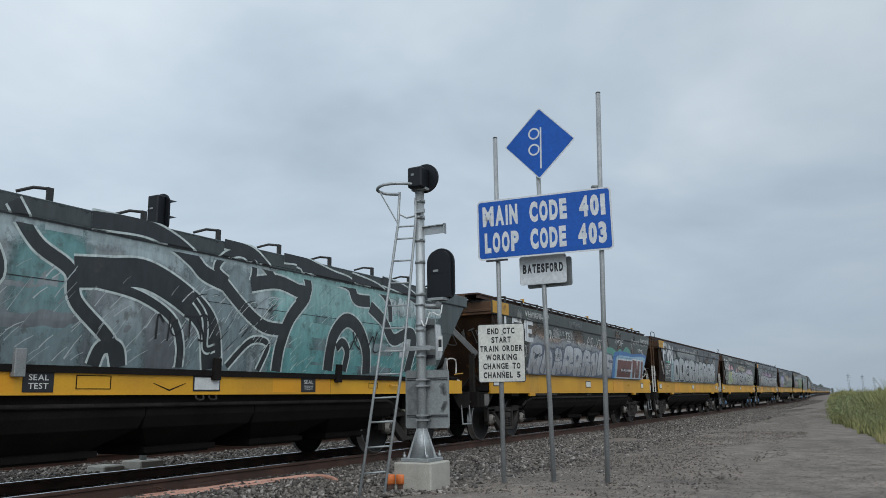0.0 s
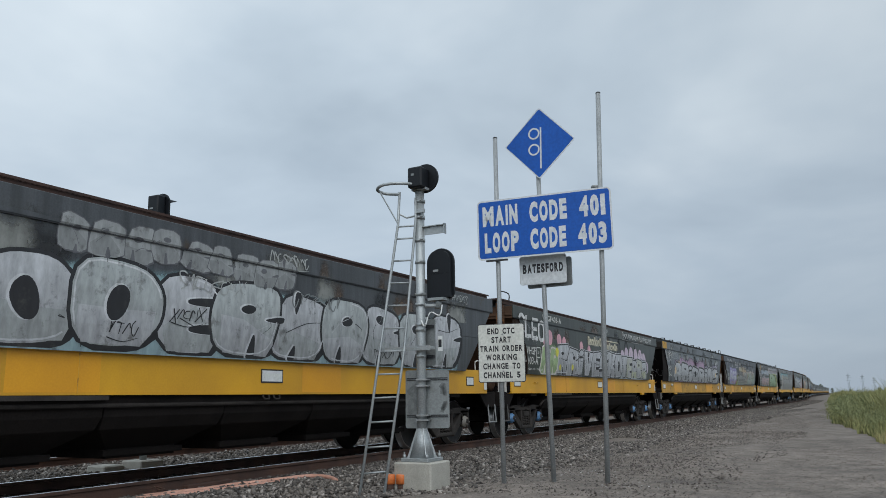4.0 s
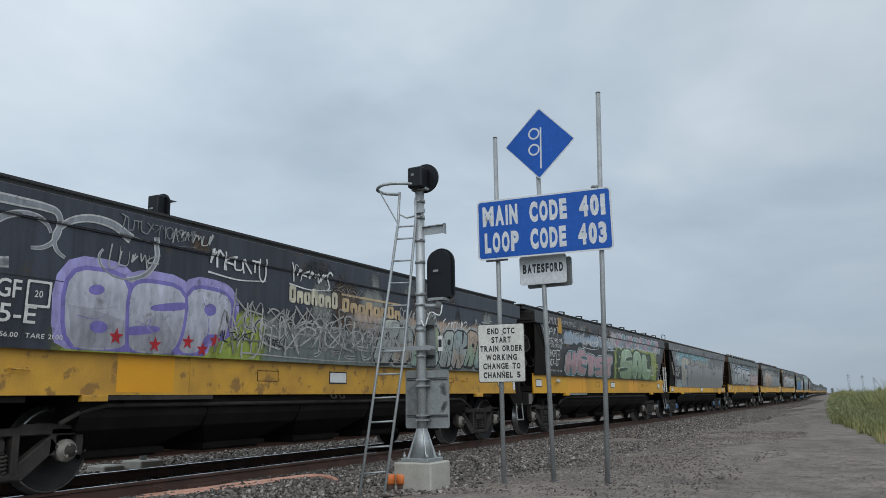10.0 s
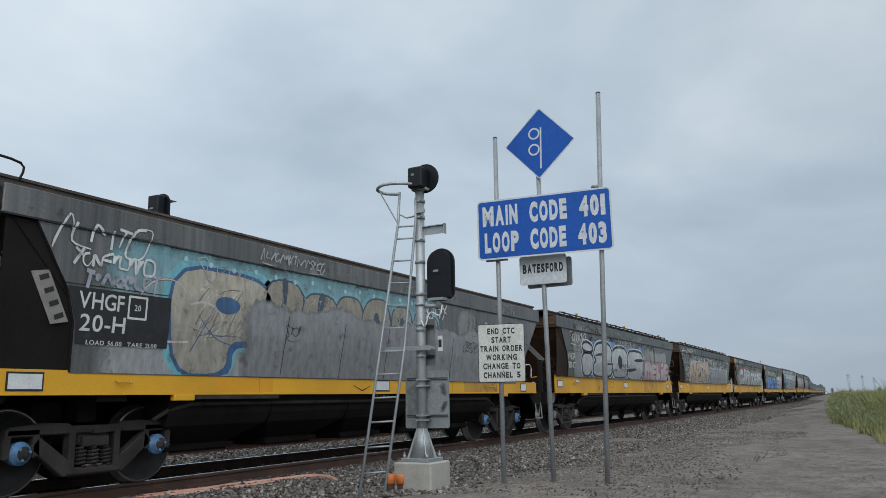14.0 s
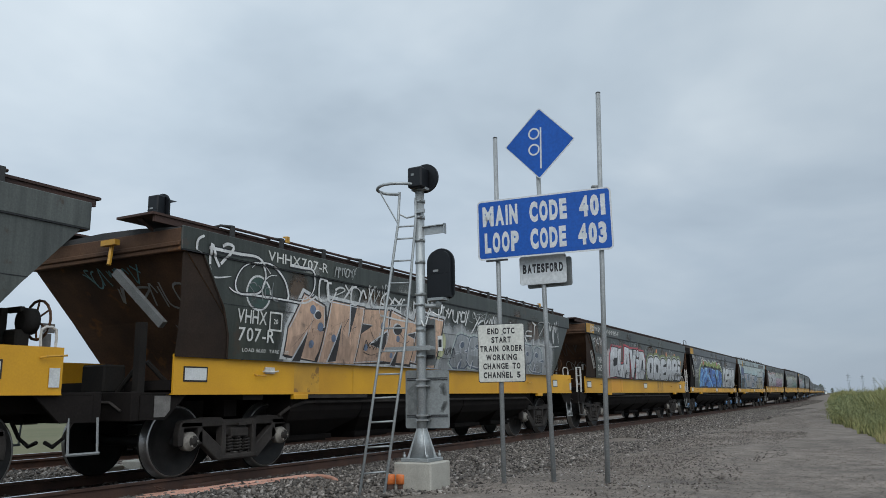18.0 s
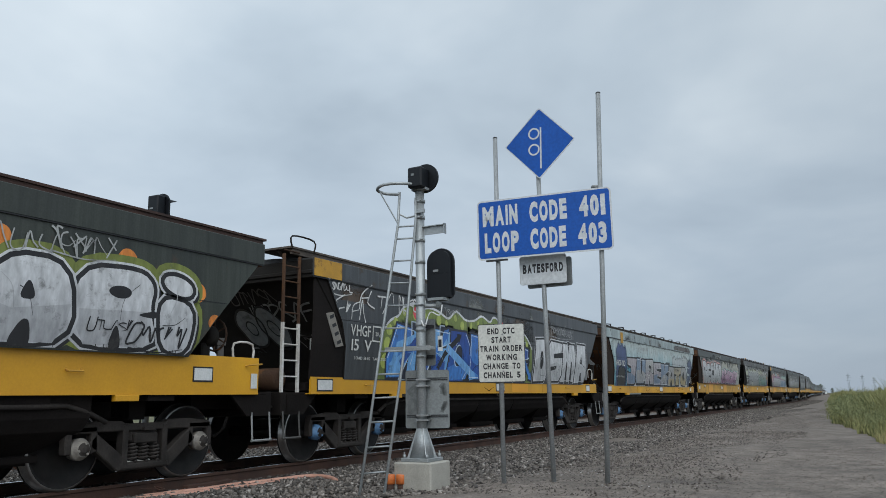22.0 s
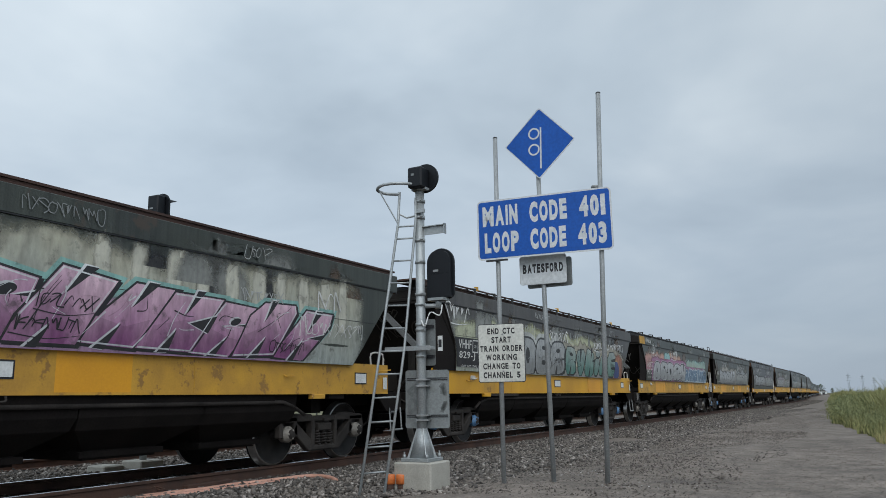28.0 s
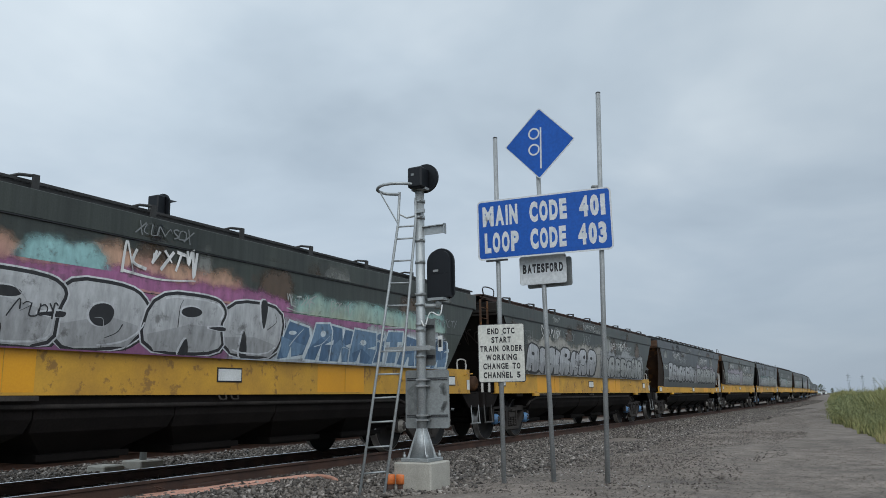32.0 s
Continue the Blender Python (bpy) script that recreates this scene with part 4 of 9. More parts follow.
BLOCKS = {
    "|": (SQUARE, []),
    "c": (((-0.04, 0), (0.06, 1), (1, 1), (0.98, 0)), [((1.06, 0.36), (0.28, 0.36), (0.28, 0.50), (1.06, 0.48))]),
    "A": (((-0.04, 0), (0.16, 1), (0.84, 1), (1.04, 0)), [((0.42, 0.48), (0.58, 0.48), (0.51, 0.76)), ((0.37, -0.05), (0.63, -0.05), (0.54, 0.27), (0.46, 0.27))]),
    "B": (((0, 0), (0, 1), (0.85, 1), (1, 0.75), (0.9, 0.52), (1.04, 0.25), (0.9, 0)), [oval(0.47, 0.73, 0.12, 0.07), oval(0.5, 0.27, 0.14, 0.08)]),
    "C": (((0.15, 0), (0, 0.25), (0, 0.75), (0.18, 1), (1, 1), (1, 0)), [((1.06, 0.40), (0.5, 0.36), (0.42, 0.5), (0.5, 0.64), (1.06, 0.66))]),
    "D": (((0, 0), (0, 1), (0.72, 1), (1, 0.7), (1, 0.3), (0.75, 0)), [oval(0.46, 0.5, 0.13, 0.22)]),
    "E": (SQUARE, [((1.06, 0.62), (0.48, 0.63), (0.48, 0.72), (1.06, 0.77)), ((1.06, 0.25), (0.48, 0.3), (0.48, 0.39), (1.06, 0.40))]),
    "F": (((0, 0), (0, 1), (1, 1), (1, 0.74), (0.9, 0.34), (0.52, 0.32), (0.5, 0)), [((1.06, 0.6), (0.46, 0.6), (0.46, 0.7), (1.06, 0.74))]),
    "H": (SQUARE, [SLIT_TOP, SLIT_LOW]),
    "I": (((0.2, 0), (0.1, 0.68), (0.9, 0.68), (0.85, 0)), []),
    "J": (((0, 0), (0, 0.42), (0.42, 0.4), (0.4, 0.72), (0.05, 0.75), (0.05, 1), (1, 1), (1, 0.72), (0.86, 0.7), (0.86, 0.1), (0.7, 0)), []),
    "K": (SQUARE, [((1.06, 0.66), (0.62, 0.5), (1.06, 0.36)), ((0.42, 1.05), (0.58, 1.05), (0.47, 0.62)), ((0.42, -0.05), (0.6, -0.05), (0.47, 0.38))]),
    "L": (((0, 0), (0, 1), (0.52, 1), (0.55, 0.42), (1, 0.46), (1, 0)), []),
    "M": (((-0.03, 0), (0.05, 1), (0.95, 1), (1.03, 0)), [((0.27, -0.05), (0.4, -0.05), (0.37, 0.55), (0.32, 0.55)), ((0.6, -0.05), (0.73, -0.05), (0.68, 0.55), (0.63, 0.55)), ((0.42, 1.05), (0.58, 1.05), (0.5, 0.72))]),
    "N": (SQUARE, [((0.29, -0.05), (0.46, -0.05), (0.35, 0.6)), ((0.54, 1.05), (0.71, 1.05), (0.65, 0.4))]),
    "O": (((0.2, 0), (0, 0.3), (0, 0.7), (0.2, 1), (0.8, 1), (1, 0.7), (1, 0.3), (0.8, 0)), [oval(0.5, 0.5, 0.13, 0.24)]),
    "P": (((0, 0), (0, 1), (0.8, 1), (1, 0.84), (1, 0.5), (0.82, 0.34), (0.52, 0.33), (0.5, 0)), [oval(0.52, 0.68, 0.13, 0.09)]),
    "R": (((0, 0), (0, 1), (0.8, 1), (1, 0.8), (0.95, 0.5), (1.05, 0)), [oval(0.5, 0.7, 0.14, 0.08), ((0.42, -0.05), (0.6, -0.05), (0.52, 0.36)), ((1.06, 0.5), (0.74, 0.45), (1.06, 0.38))]),
    "S": (((0.1, 0), (0, 0.2), (0, 0.8), (0.2, 1), (1, 1), (1, 0.2), (0.8, 0)), [((1.06, 0.66), (0.42, 0.6), (0.4, 0.7), (1.06, 0.8)), ((-0.06, 0.2), (0.58, 0.3), (0.6, 0.4), (-0.06, 0.34))]),
    "T": (((0, 1), (1, 1), (1, 0.62), (0.72, 0.62), (0.76, 0), (0.24, 0), (0.28, 0.62), (0, 0.62)), []),
    "U": (((0.12, 0), (0, 0.2), (0, 1), (1, 1), (1, 0.2), (0.88, 0)), [((0.4, 1.05), (0.6, 1.05), (0.56, 0.36), (0.44, 0.36))]),
    "V": (((0, 1), (1, 1), (0.68, 0), (0.34, 0)), [((0.41, 1.05), (0.58, 1.05), (0.5, 0.45))]),
    "W": (((0, 1), (1, 1), (0.88, 0), (0.12, 0)), [((0.28, 1.05), (0.4, 1.05), (0.36, 0.4)), ((0.6, 1.05), (0.72, 1.05), (0.64, 0.4)), ((0.44, -0.05), (0.56, -0.05), (0.5, 0.3))]),
    "Y": (((0, 1), (1, 1), (0.72, 0.45), (0.74, 0), (0.26, 0), (0.3, 0.45)), [((0.4, 1.05), (0.6, 1.05), (0.5, 0.66))]),
    "Z": (SQUARE, [((-0.06, 0.72), (0.46, 0.7), (-0.06, 0.36)), ((1.06, 0.28), (0.54, 0.3), (1.06, 0.66))]),
    "2": (((0, 0), (0, 0.35), (0.2, 0.5), (0, 0.7), (0.2, 1), (0.8, 1), (1, 0.75), (0.9, 0.45), (1, 0.35), (1, 0)), [((-0.06, 0.62), (0.5, 0.66), (0.55, 0.74), (0.4, 0.76)), ((1.06, 0.3), (0.5, 0.36), (1.06, 0.42))]),
}


def odd_block(rnd):
    """A letter-like block that cannot be read."""
    a, b, c = rnd.uniform(0, 0.25), rnd.uniform(0.75, 1.0), rnd.uniform(0.3, 0.7)
    body = ((rnd.uniform(-0.1, 0.1), 0), (a - 0.1, c), (a, 1), (b, rnd.uniform(0.85, 1.05)), (b + 0.1, c + 0.1), (rnd.uniform(0.85, 1.1), 0))
    x = rnd.uniform(0.35, 0.6)
    cuts = [((x - 0.09, -0.05), (x + 0.09, -0.05), (x + 0.02, rnd.uniform(0.25, 0.5)))]
    if rnd.random() < 0.7:
        cuts.append(oval(rnd.uniform(0.4, 0.6), rnd.uniform(0.6, 0.75), 0.13, rnd.uniform(0.06, 0.1)))
    else:
        x = rnd.uniform(0.3, 0.7)
        cuts.append(((x - 0.08, 1.05), (x + 0.1, 1.05), (x, 0.6)))
    if rnd.random() < 0.6:
        q = rnd.uniform(0.35, 0.6)
        cuts.append(((1.06, q), (0.68, q + 0.02), (1.06, q + 0.12)))
    return body, cuts


def rounded(poly, times):
    """Cut the corners of a closed outline."""
    for _ in range(times):
        out = []
        for a, b in zip(poly, list(poly[1:]) + [poly[0]]):
            out += [(a[0] * 0.78 + b[0] * 0.22, a[1] * 0.78 + b[1] * 0.22), (a[0] * 0.22 + b[0] * 0.78, a[1] * 0.22 + b[1] * 0.78)]
        poly = out
    return list(poly)


def grown(poly, d):
    """The outline moved outwards by d."""
    area = sum(a[0] * b[1] - b[0] * a[1] for a, b in zip(poly, poly[1:] + poly[:1]))
    sg = 1 if area > 0 else -1
    out = []
    n = len(poly)
    for i, p in enumerate(poly):
        a, b = Vector(poly[i - 1]), Vector(poly[(i + 1) % n])
        p = Vector(p)
        u, v = (p - a), (b - p)
        u = u.normalized() if u.length > 1e-6 else v.normalized()
        v = v.normalized() if v.length > 1e-6 else u
        t = u + v
        t = t.normalized() if t.length > 0.1 else u
        k = min(1.8, 1.0 / max(0.4, t.dot(u)))
        out.append(tuple(p + Vector((t.y, -t.x)) * sg * d * k))
    return out


def filled(poly):
    """A flat patch with that outline."""
    bm = B()
    f = bm.faces.new([bm.verts.new((p[0], p[1], 0)) for p in poly])
    bmesh.ops.triangulate(bm, faces=[f])
    return bm


def letters(w, word, y0, y1, z0, z1, fill, line, halo=None, seed=1, label="silver graffiti letter with black outline", edge=0.045, wob=0.06, shine=None, warp=0.10, marks=2, soft=1, lean=0.06, rim=None, ball=None):
    """A row of fat graffiti letters, each one a painted piece of its own: halo, dropped shadow, outline, fill, slits and
    counters, a second tone, highlights and scratches. soft: how far the corners are rounded."""
    rnd = random.Random(seed)
    while "#" in word and (y1 - y0) / len(word) > 1.15 * (z1 - z0):
        word = word.replace("#", "##", 1)
    wide = [0.62 if ch == "I" else 1.18 if ch in "MW" else 0.9 if ch in "LEFTJ" else 1.0 for ch in word]
    floor = w["low"] + 0.012
    pen = y0
    for i, ch in enumerate(word):
        step = (y1 - y0) * wide[i] / sum(wide)
        cx = pen + step / 2
        pen += step
        if ch == " ":
            continue
        body, cuts = odd_block(rnd) if ch == "#" else BLOCKS[ch]
        hh = (z1 - z0) * rnd.uniform(0.93, 1.08)
        cy = z0 + hh / 2 + rnd.uniform(-0.02, wob * 0.6)
        ww = step * rnd.uniform(1.0, 1.1)
        tilt, ln = rnd.uniform(-wob, wob) * 0.9, lean + rnd.uniform(-0.10, 0.10)
        c, s = math.cos(tilt), math.sin(tilt)
        swell = rnd.uniform(-0.12, 0.16)

        def put(u, v):
            x, y = (u - 0.5) * ww * (1 + swell * (v - 0.5)), (v - 0.5) * hh
            x += ln * y
            px, py = cx + c * x - s * y, cy + s * x + c * y
            return (px + warp * 0.8 * noise.noise((px * 1.6, py * 2.0, seed * 1.7)), py + warp * 0.6 * noise.noise((px * 1.5, py * 1.9, seed * 2.3 + 5.0)))
        shapes = [rounded([put(*p) for p in body], soft)]
        if ch == "I":
            shapes.append(rounded([put(*p) for p in oval(0.5, 0.88, 0.34, 0.13)], 1))
        holes = [rounded([put(*p) for p in q], soft if len(q) < 8 else 1) for q in cuts]
        m_ = fill[i % len(fill)] if isinstance(fill, (list, tuple)) else fill
        alt = fill[(i + 1) % len(fill)] if isinstance(fill, (list, tuple)) else shade(m_, 0.80)
        ls = []
        up = 0.0022 * (i % 2)
        for q, sh in enumerate(shapes):
            if halo:
                ls.append((filled(grown(sh, edge * 3.0)), halo, 0.0030 + 0.0002 * (i % 2)))
            ls.append((filled([(a + edge * 1.3, b - edge * 0.8) for a, b in grown(sh, edge * 0.8)]), line, 0.0046 + 0.0003 * (i % 2)))
            if rim:
                ls.append((filled(grown(sh, edge * 1.5)), rim, 0.0056 + up))
            ls.append((filled(grown(sh, edge)), line, 0.0062 + up))
            ls.append((filled(sh), ball if ball and q else m_, 0.0070 + up))
        # a second tone over part of the block
        tone = [put(0.17, 0.02), put(0.08, 0.2), put(0.06, rnd.uniform(0.25, 0.6)), put(rnd.uniform(0.35, 0.65), rnd.uniform(0.3, 0.65)), put(0.92, rnd.uniform(0.2, 0.5)), put(0.93, 0.2), put(0.85, 0.02)]
        if ch not in "TPYVFLI":
            ls.append((filled(tone), alt, 0.0074 + up))
        for q in holes:
            if shine:
                ls.append((filled([(a - 0.022, b + 0.006) for a, b in grown(q, 0.012)]), shine, 0.0077 + up))
            ls.append((filled(q), line, 0.0080 + up))
        if shine:
            sh = grown(shapes[0], -edge * 0.7)
            n = len(sh)
            a = rnd.randrange(n)
            run = [sh[(a + j) % n] for j in range(max(4, int(n * rnd.uniform(0.35, 0.6))))]
            ls.append((ribbon(run, 0.020), shine, 0.0084 + up))
        for q in range(marks):
            a = put(rnd.uniform(0.15, 0.85), rnd.uniform(0.15, 0.85))
            b = put(rnd.uniform(0.1, 0.9), rnd.uniform(0.1, 0.9))
            mid = ((a[0] + b[0]) / 2 + rnd.uniform(-0.1, 0.1) * ww, (a[1] + b[1]) / 2 + rnd.uniform(-0.1, 0.1) * hh)
            ls.append((ribbon(smooth([a, mid, b], 5), rnd.uniform(0.006, 0.018), True), (line, alt, shine or line)[q % 3], 0.0088 + up + 0.0002 * q))
        for q in range(2):
            a = put(rnd.uniform(0.1, 0.9), 0.02)
            ls.append((ribbon([a, (a[0], a[1] - rnd.uniform(0.02, 0.09))], 0.012, True), line, 0.0090 + up))
        for bm, mm, o in ls:
            for v in bm.verts:
                v.co.y = min(max(v.co.y, floor), 3.1)
        join(ls, "graffiti_letter", w, label)


ROLLED = {"C": "452605012041", "L": "060040", "E": "46060040 0333", "O": "26050120414526", "M": "0006234640", "F": "460600 0333", "V": "062046", "N": "00064046", "S": "45260523412001", "P": "0006 0636453303", "I": "2026", "K": "0006 460240", "H": "0006 4046 0343", "R": "0006 0636453303 2340"}


def rolled(w, word, y0, y1, z0, z1, paint, width, seed=1, drop=0.0, label="white roller-painted letter"):
    """Letters written with one broad stroke of the roller, with drips; the row may sink towards its end."""
    rnd = random.Random(seed)
    st = (y1 - y0) / len(word)
    for i, ch in enumerate(word):
        if ch not in ROLLED:
            continue
        ls = []
        cx, cy, hh, ww = y0 + (i + 0.5) * st, (z0 + z1) / 2 - drop * i / len(word), z1 - z0, st * 0.72
        for st_ in ROLLED[ch].split():
            pts = [(cx + (int(st_[q]) / 4 - 0.5) * ww, cy + (int(st_[q + 1]) / 6 - 0.5) * hh) for q in range(0, len(st_) - 1, 2)]
            pts = smooth(pts, 4) if ch in "COSPR" and len(pts) > 3 else pts
            for a, b in ([(pts, None)] if ch in "COSPR" else [((p, q), None) for p, q in zip(pts, pts[1:])]):
                d = Vector(a[-1]) - Vector(a[-2])
                e = Vector(a[1]) - Vector(a[0])
                run = [tuple(Vector(a[0]) - e.normalized() * width * 0.4)] + list(a) + [tuple(Vector(a[-1]) + d.normalized() * width * 0.4)]
                ls.append((ribbon(run, width * rnd.uniform(0.9, 1.1)), paint, 0.0110 + 0.0003 * len(ls)))
        for q in range(3):
            a = (cx + rnd.uniform(-0.4, 0.4) * ww, cy - hh * rnd.uniform(0.2, 0.5))
            ls.append((ribbon([a, (a[0], a[1] - rnd.uniform(0.05, 0.2))], 0.012, True), paint, 0.0108))
        for bm, mm, o in ls:
            for v in bm.verts:
                v.co.y = min(max(v.co.y, w["low"] + 0.012), 3.09)
        join(ls, "graffiti_letter", w, label)


def band(w, ctrl, width, paint, edge, taper=False, up=0.0, label="bold black curved band of paint"):
    """One sweep of the roller along hand-set points, with a pale edge on both sides."""
    pts = smooth(ctrl, 7)
    ls = [(ribbon(pts, width + 0.055, taper), edge, 0.0056 + up), (ribbon(pts, width, taper), paint, 0.0066 + up)]
    for bm, mm, o in ls:
        for v in bm.verts:
            v.co.y = min(max(v.co.y, w["low"] + 0.012), 3.06)
    join(ls, "paint_band", w, label)


def cloud(w, top, z0, paint, edge, off=0.0032, label="cloud of paint with a scalloped white edge"):
    """A paint cloud under a wavy line, edged along the line."""
    pts = smooth(top, 6)
    bm = B()
    rows = [(bm.verts.new((y, z0, 0)), bm.verts.new((y, z, 0))) for y, z in pts]
    for a, b in zip(rows, rows[1:]):
        bm.faces.new((a[0], b[0], b[1], a[1]))
    join([(bm, paint, off), (ribbon(pts, 0.045), edge, off + 0.0015)], "paint_cloud", w, label)


def hatch(w, y0, y1, z0, z1, paints, n=60, seed=1, slope=0.5, off=0.0120, width=0.02, label="faint brushed hatching in the paint"):
    """Loose scratchy strokes over a painted field."""
    rnd = random.Random(seed)
    ls = []
    for i in range(n):
        y, z, l = rnd.uniform(y0, y1), rnd.uniform(z0, z1), rnd.uniform(0.08, 0.32)
        s_ = slope * rnd.uniform(0.5, 1.5)
        b = (y + l * 0.8, min(max(z + l * s_, z0), z1))
        ls.append((ribbon([(y, z), ((y + b[0]) / 2, (z + b[1]) / 2 + 0.01), b], width * rnd.uniform(0.4, 1.3), True), paints[i % len(paints)], off + 0.00002 * i))
    join(ls, "paint_hatching", w, label)


def ribbon(pts, width, taper=False):
    """A brush stroke along the points."""
    bm = B()
    pts = [Vector((p[0], p[1])) for p in pts]
    rows = []
    for i, p in enumerate(pts):
        d = pts[min(i + 1, len(pts) - 1)] - pts[max(i - 1, 0)]
        d = d.normalized() if d.length > 1e-6 else Vector((1, 0))
        nrm = Vector((-d.y, d.x)) * width / 2 * ((1 - 0.7 * i / len(pts)) if taper else 1)
        rise = 0.0003 * i / len(pts)
        rows.append((bm.verts.new((*(p + nrm), rise)), bm.verts.new((*(p - nrm), rise))))
    for a, b in zip(rows, rows[1:]):
        try:
            bm.faces.new((a[0], a[1], b[1], b[0]))
        except ValueError:
            pass
    return bm


def smooth(ctrl, n=6):
    """Catmull-Rom curve through the control points."""
    c = [ctrl[0]] + list(ctrl) + [ctrl[-1]]
    out = []
    for i in range(1, len(c) - 2):
        p0, p1, p2, p3 = c[i - 1:i + 3]
        for k in range(n):
            t = k / n
            out.append(tuple(0.5 * (2 * b + (cc - a) * t + (2 * a - 5 * b + 4 * cc - d) * t * t + (3 * b - a - 3 * cc + d) * t ** 3) for a, b, cc, d in zip(p0, p1, p2, p3)))
    out.append(tuple(ctrl[-1]))
    return out


HAND = ("000624 3640", "05264502", "0640 0046", "26050120414526", "0624402646", "460400 0343", "002643", "0613264046", "452605234120", "2620 0646", "0601204146", "00062340", "1612 2612 3612", "060140", "2605012043", "0643 4600")


def scribble(rnd, cx, cy, ww, hh, lean, tilt):
    """One sign of a hand-drawn scrawl: loose curved strokes that spell nothing."""
    out = []
    c, s = math.cos(tilt), math.sin(tilt)
    for st in rnd.choice(HAND).split():
        pts = []
        for i in range(0, len(st) - 1, 2):
            x = (int(st[i]) / 4 - 0.5 + rnd.uniform(-0.09, 0.09)) * ww
            y = (int(st[i + 1]) / 6 - 0.5 + rnd.uniform(-0.09, 0.09)) * hh
            x += lean * y
            pts.append((cx + c * x - s * y, cy + s * x + c * y))
        if len(pts) > 1:
            out.append(smooth(pts, 4))
    return out


def tag(w, y0, y1, z0, z1, paint=None, seed=1, width=0.026, label="white scrawled paint tag"):
    """A quick unreadable scrawl, its signs run together and tapering along the hand's way."""
    rnd = random.Random(seed)
    h_ = z1 - z0
    n = max(3, int((y1 - y0) / (h_ * 0.55)))
    st = (y1 - y0) / n
    lean, rise = rnd.uniform(-0.05, 0.35), rnd.uniform(-0.12, 0.2) * h_
    layers = []
    for i in range(n):
        hh = h_ * (rnd.uniform(0.55, 0.85) if 0 < i < n - 1 else rnd.uniform(0.9, 1.15))
        cy = (z0 + z1) / 2 + rise * (i / n - 0.5) + rnd.uniform(-0.05, 0.05) * h_
        for pts in scribble(rnd, y0 + (i + 0.5) * st, cy, st * rnd.uniform(0.75, 1.15), hh, lean, rnd.uniform(-0.12, 0.12)):
            layers.append((ribbon(pts, width * rnd.uniform(0.95, 1.25), rnd.random() < 0.3), paint or CHALK, 0.0140 + 0.0002 * (len(layers) % 20)))
    if rnd.random() < 0.4:
        layers.append((ribbon(smooth([(y0, z0 - 0.03), ((y0 + y1) / 2, z0 - 0.07), (y1, z0 - 0.02)]), width, True), paint or CHALK, 0.014))
    for bm, mm, o in layers:
        for v in bm.verts:
            v.co.y = min(max(v.co.y, w["low"] + 0.012), 3.09)
    return join(layers, "paint_tag", w, label)


def wash(w, y0, y1, z0, z1, paint, seed=1, rag=0.12, off=0.0025, label="misty patch of overspray paint", fade=None, dense=1.0):
    """A cloud of spray paint that thins out towards its edges."""
    a_, b_ = TONE[paint.name]
    bm = B()
    thin = bm.verts.layers.float.new("cover")
    n = max(6, int((y1 - y0) / 0.10))
    soft = fade if fade is not None else min(0.45, 0.14 + rag)
    side = min(0.5, 0.3 * (y1 - y0))
    rows = []
    for i in range(n + 1):
        y = y0 + (y1 - y0) * i / n
        ends = min(1.0, (min(i, n - i) / n) * (y1 - y0) / side)
        top = z1 + rag * (noise.noise((y * 1.3, seed * 3.1, 0)) + 0.5 * noise.noise((y * 4.7, seed, 2)))
        top = min(max(top, z0 + 0.1), 3.02)
        col = []
        for q in range(9):
            z = z0 + (min(top + soft * 0.5, w["cap"]) - z0) * q / 8
            v = bm.verts.new((surface_x(z, off), on_side(y, z), z))
            v[thin] = dense * ends * min(1.0, max(0.0, (top + soft * 0.5 - z) / soft))
            col.append(v)
        rows.append(col)
    for a, b in zip(rows, rows[1:]):
        for q in range(8):
            bm.faces.new((a[q], b[q], b[q + 1], a[q + 1]))
    bm.normal_update()
    for f in bm.faces:
        if f.normal.x < 0:
            f.normal_flip()
    return part("paint_patch", bm, spray(a_, b_, soft=True), w, label)


def stains(w, seed, n=12, pale=0.5):
    """Washed-down streaks of dust, rust and soot on the upper side."""
    rnd = random.Random(seed)
    for i in range(n):
        y, wd = rnd.uniform(-0.2, 11.8), rnd.uniform(0.25, 1.3)
        z1 = rnd.choice((2.80, 2.78, 3.0))
        z0 = z1 - rnd.uniform(0.2, 0.9) if z1 < 2.9 else 2.84
        tone = rnd.random()
        c = (0.20, 0.205, 0.19) if tone < pale else (0.085, 0.055, 0.035) if tone < 0.8 else (0.016, 0.016, 0.017)
        wash(w, y, y + wd, z0, z1, spray(c, c), seed + i, 0.04, 0.0011 + 0.0001 * i, "washed-down stain", fade=0.5, dense=rnd.uniform(0.55, 0.9))


def blobs(w, items, paint, off=0.004, label="round spot of spray paint", rim=None):
    for y, z, r in items:
        layers = []
        for rr, m_, o in (((r + 0.03, rim, off - 0.0012), (r, paint, off)) if rim else ((r, paint, off),)):
            bm = B()
            bm.faces.new([bm.verts.new((y + rr * (1 + 0.12 * noise.noise((y, math.cos(a * 0.2618), math.sin(a * 0.2618)))) * math.cos(a * 0.2618), max(z + rr * math.sin(a * 0.2618), w["low"] + 0.012), 0)) for a in range(24)])
            layers.append((bm, m_, o))
        join(layers, "paint_spot", w, label)


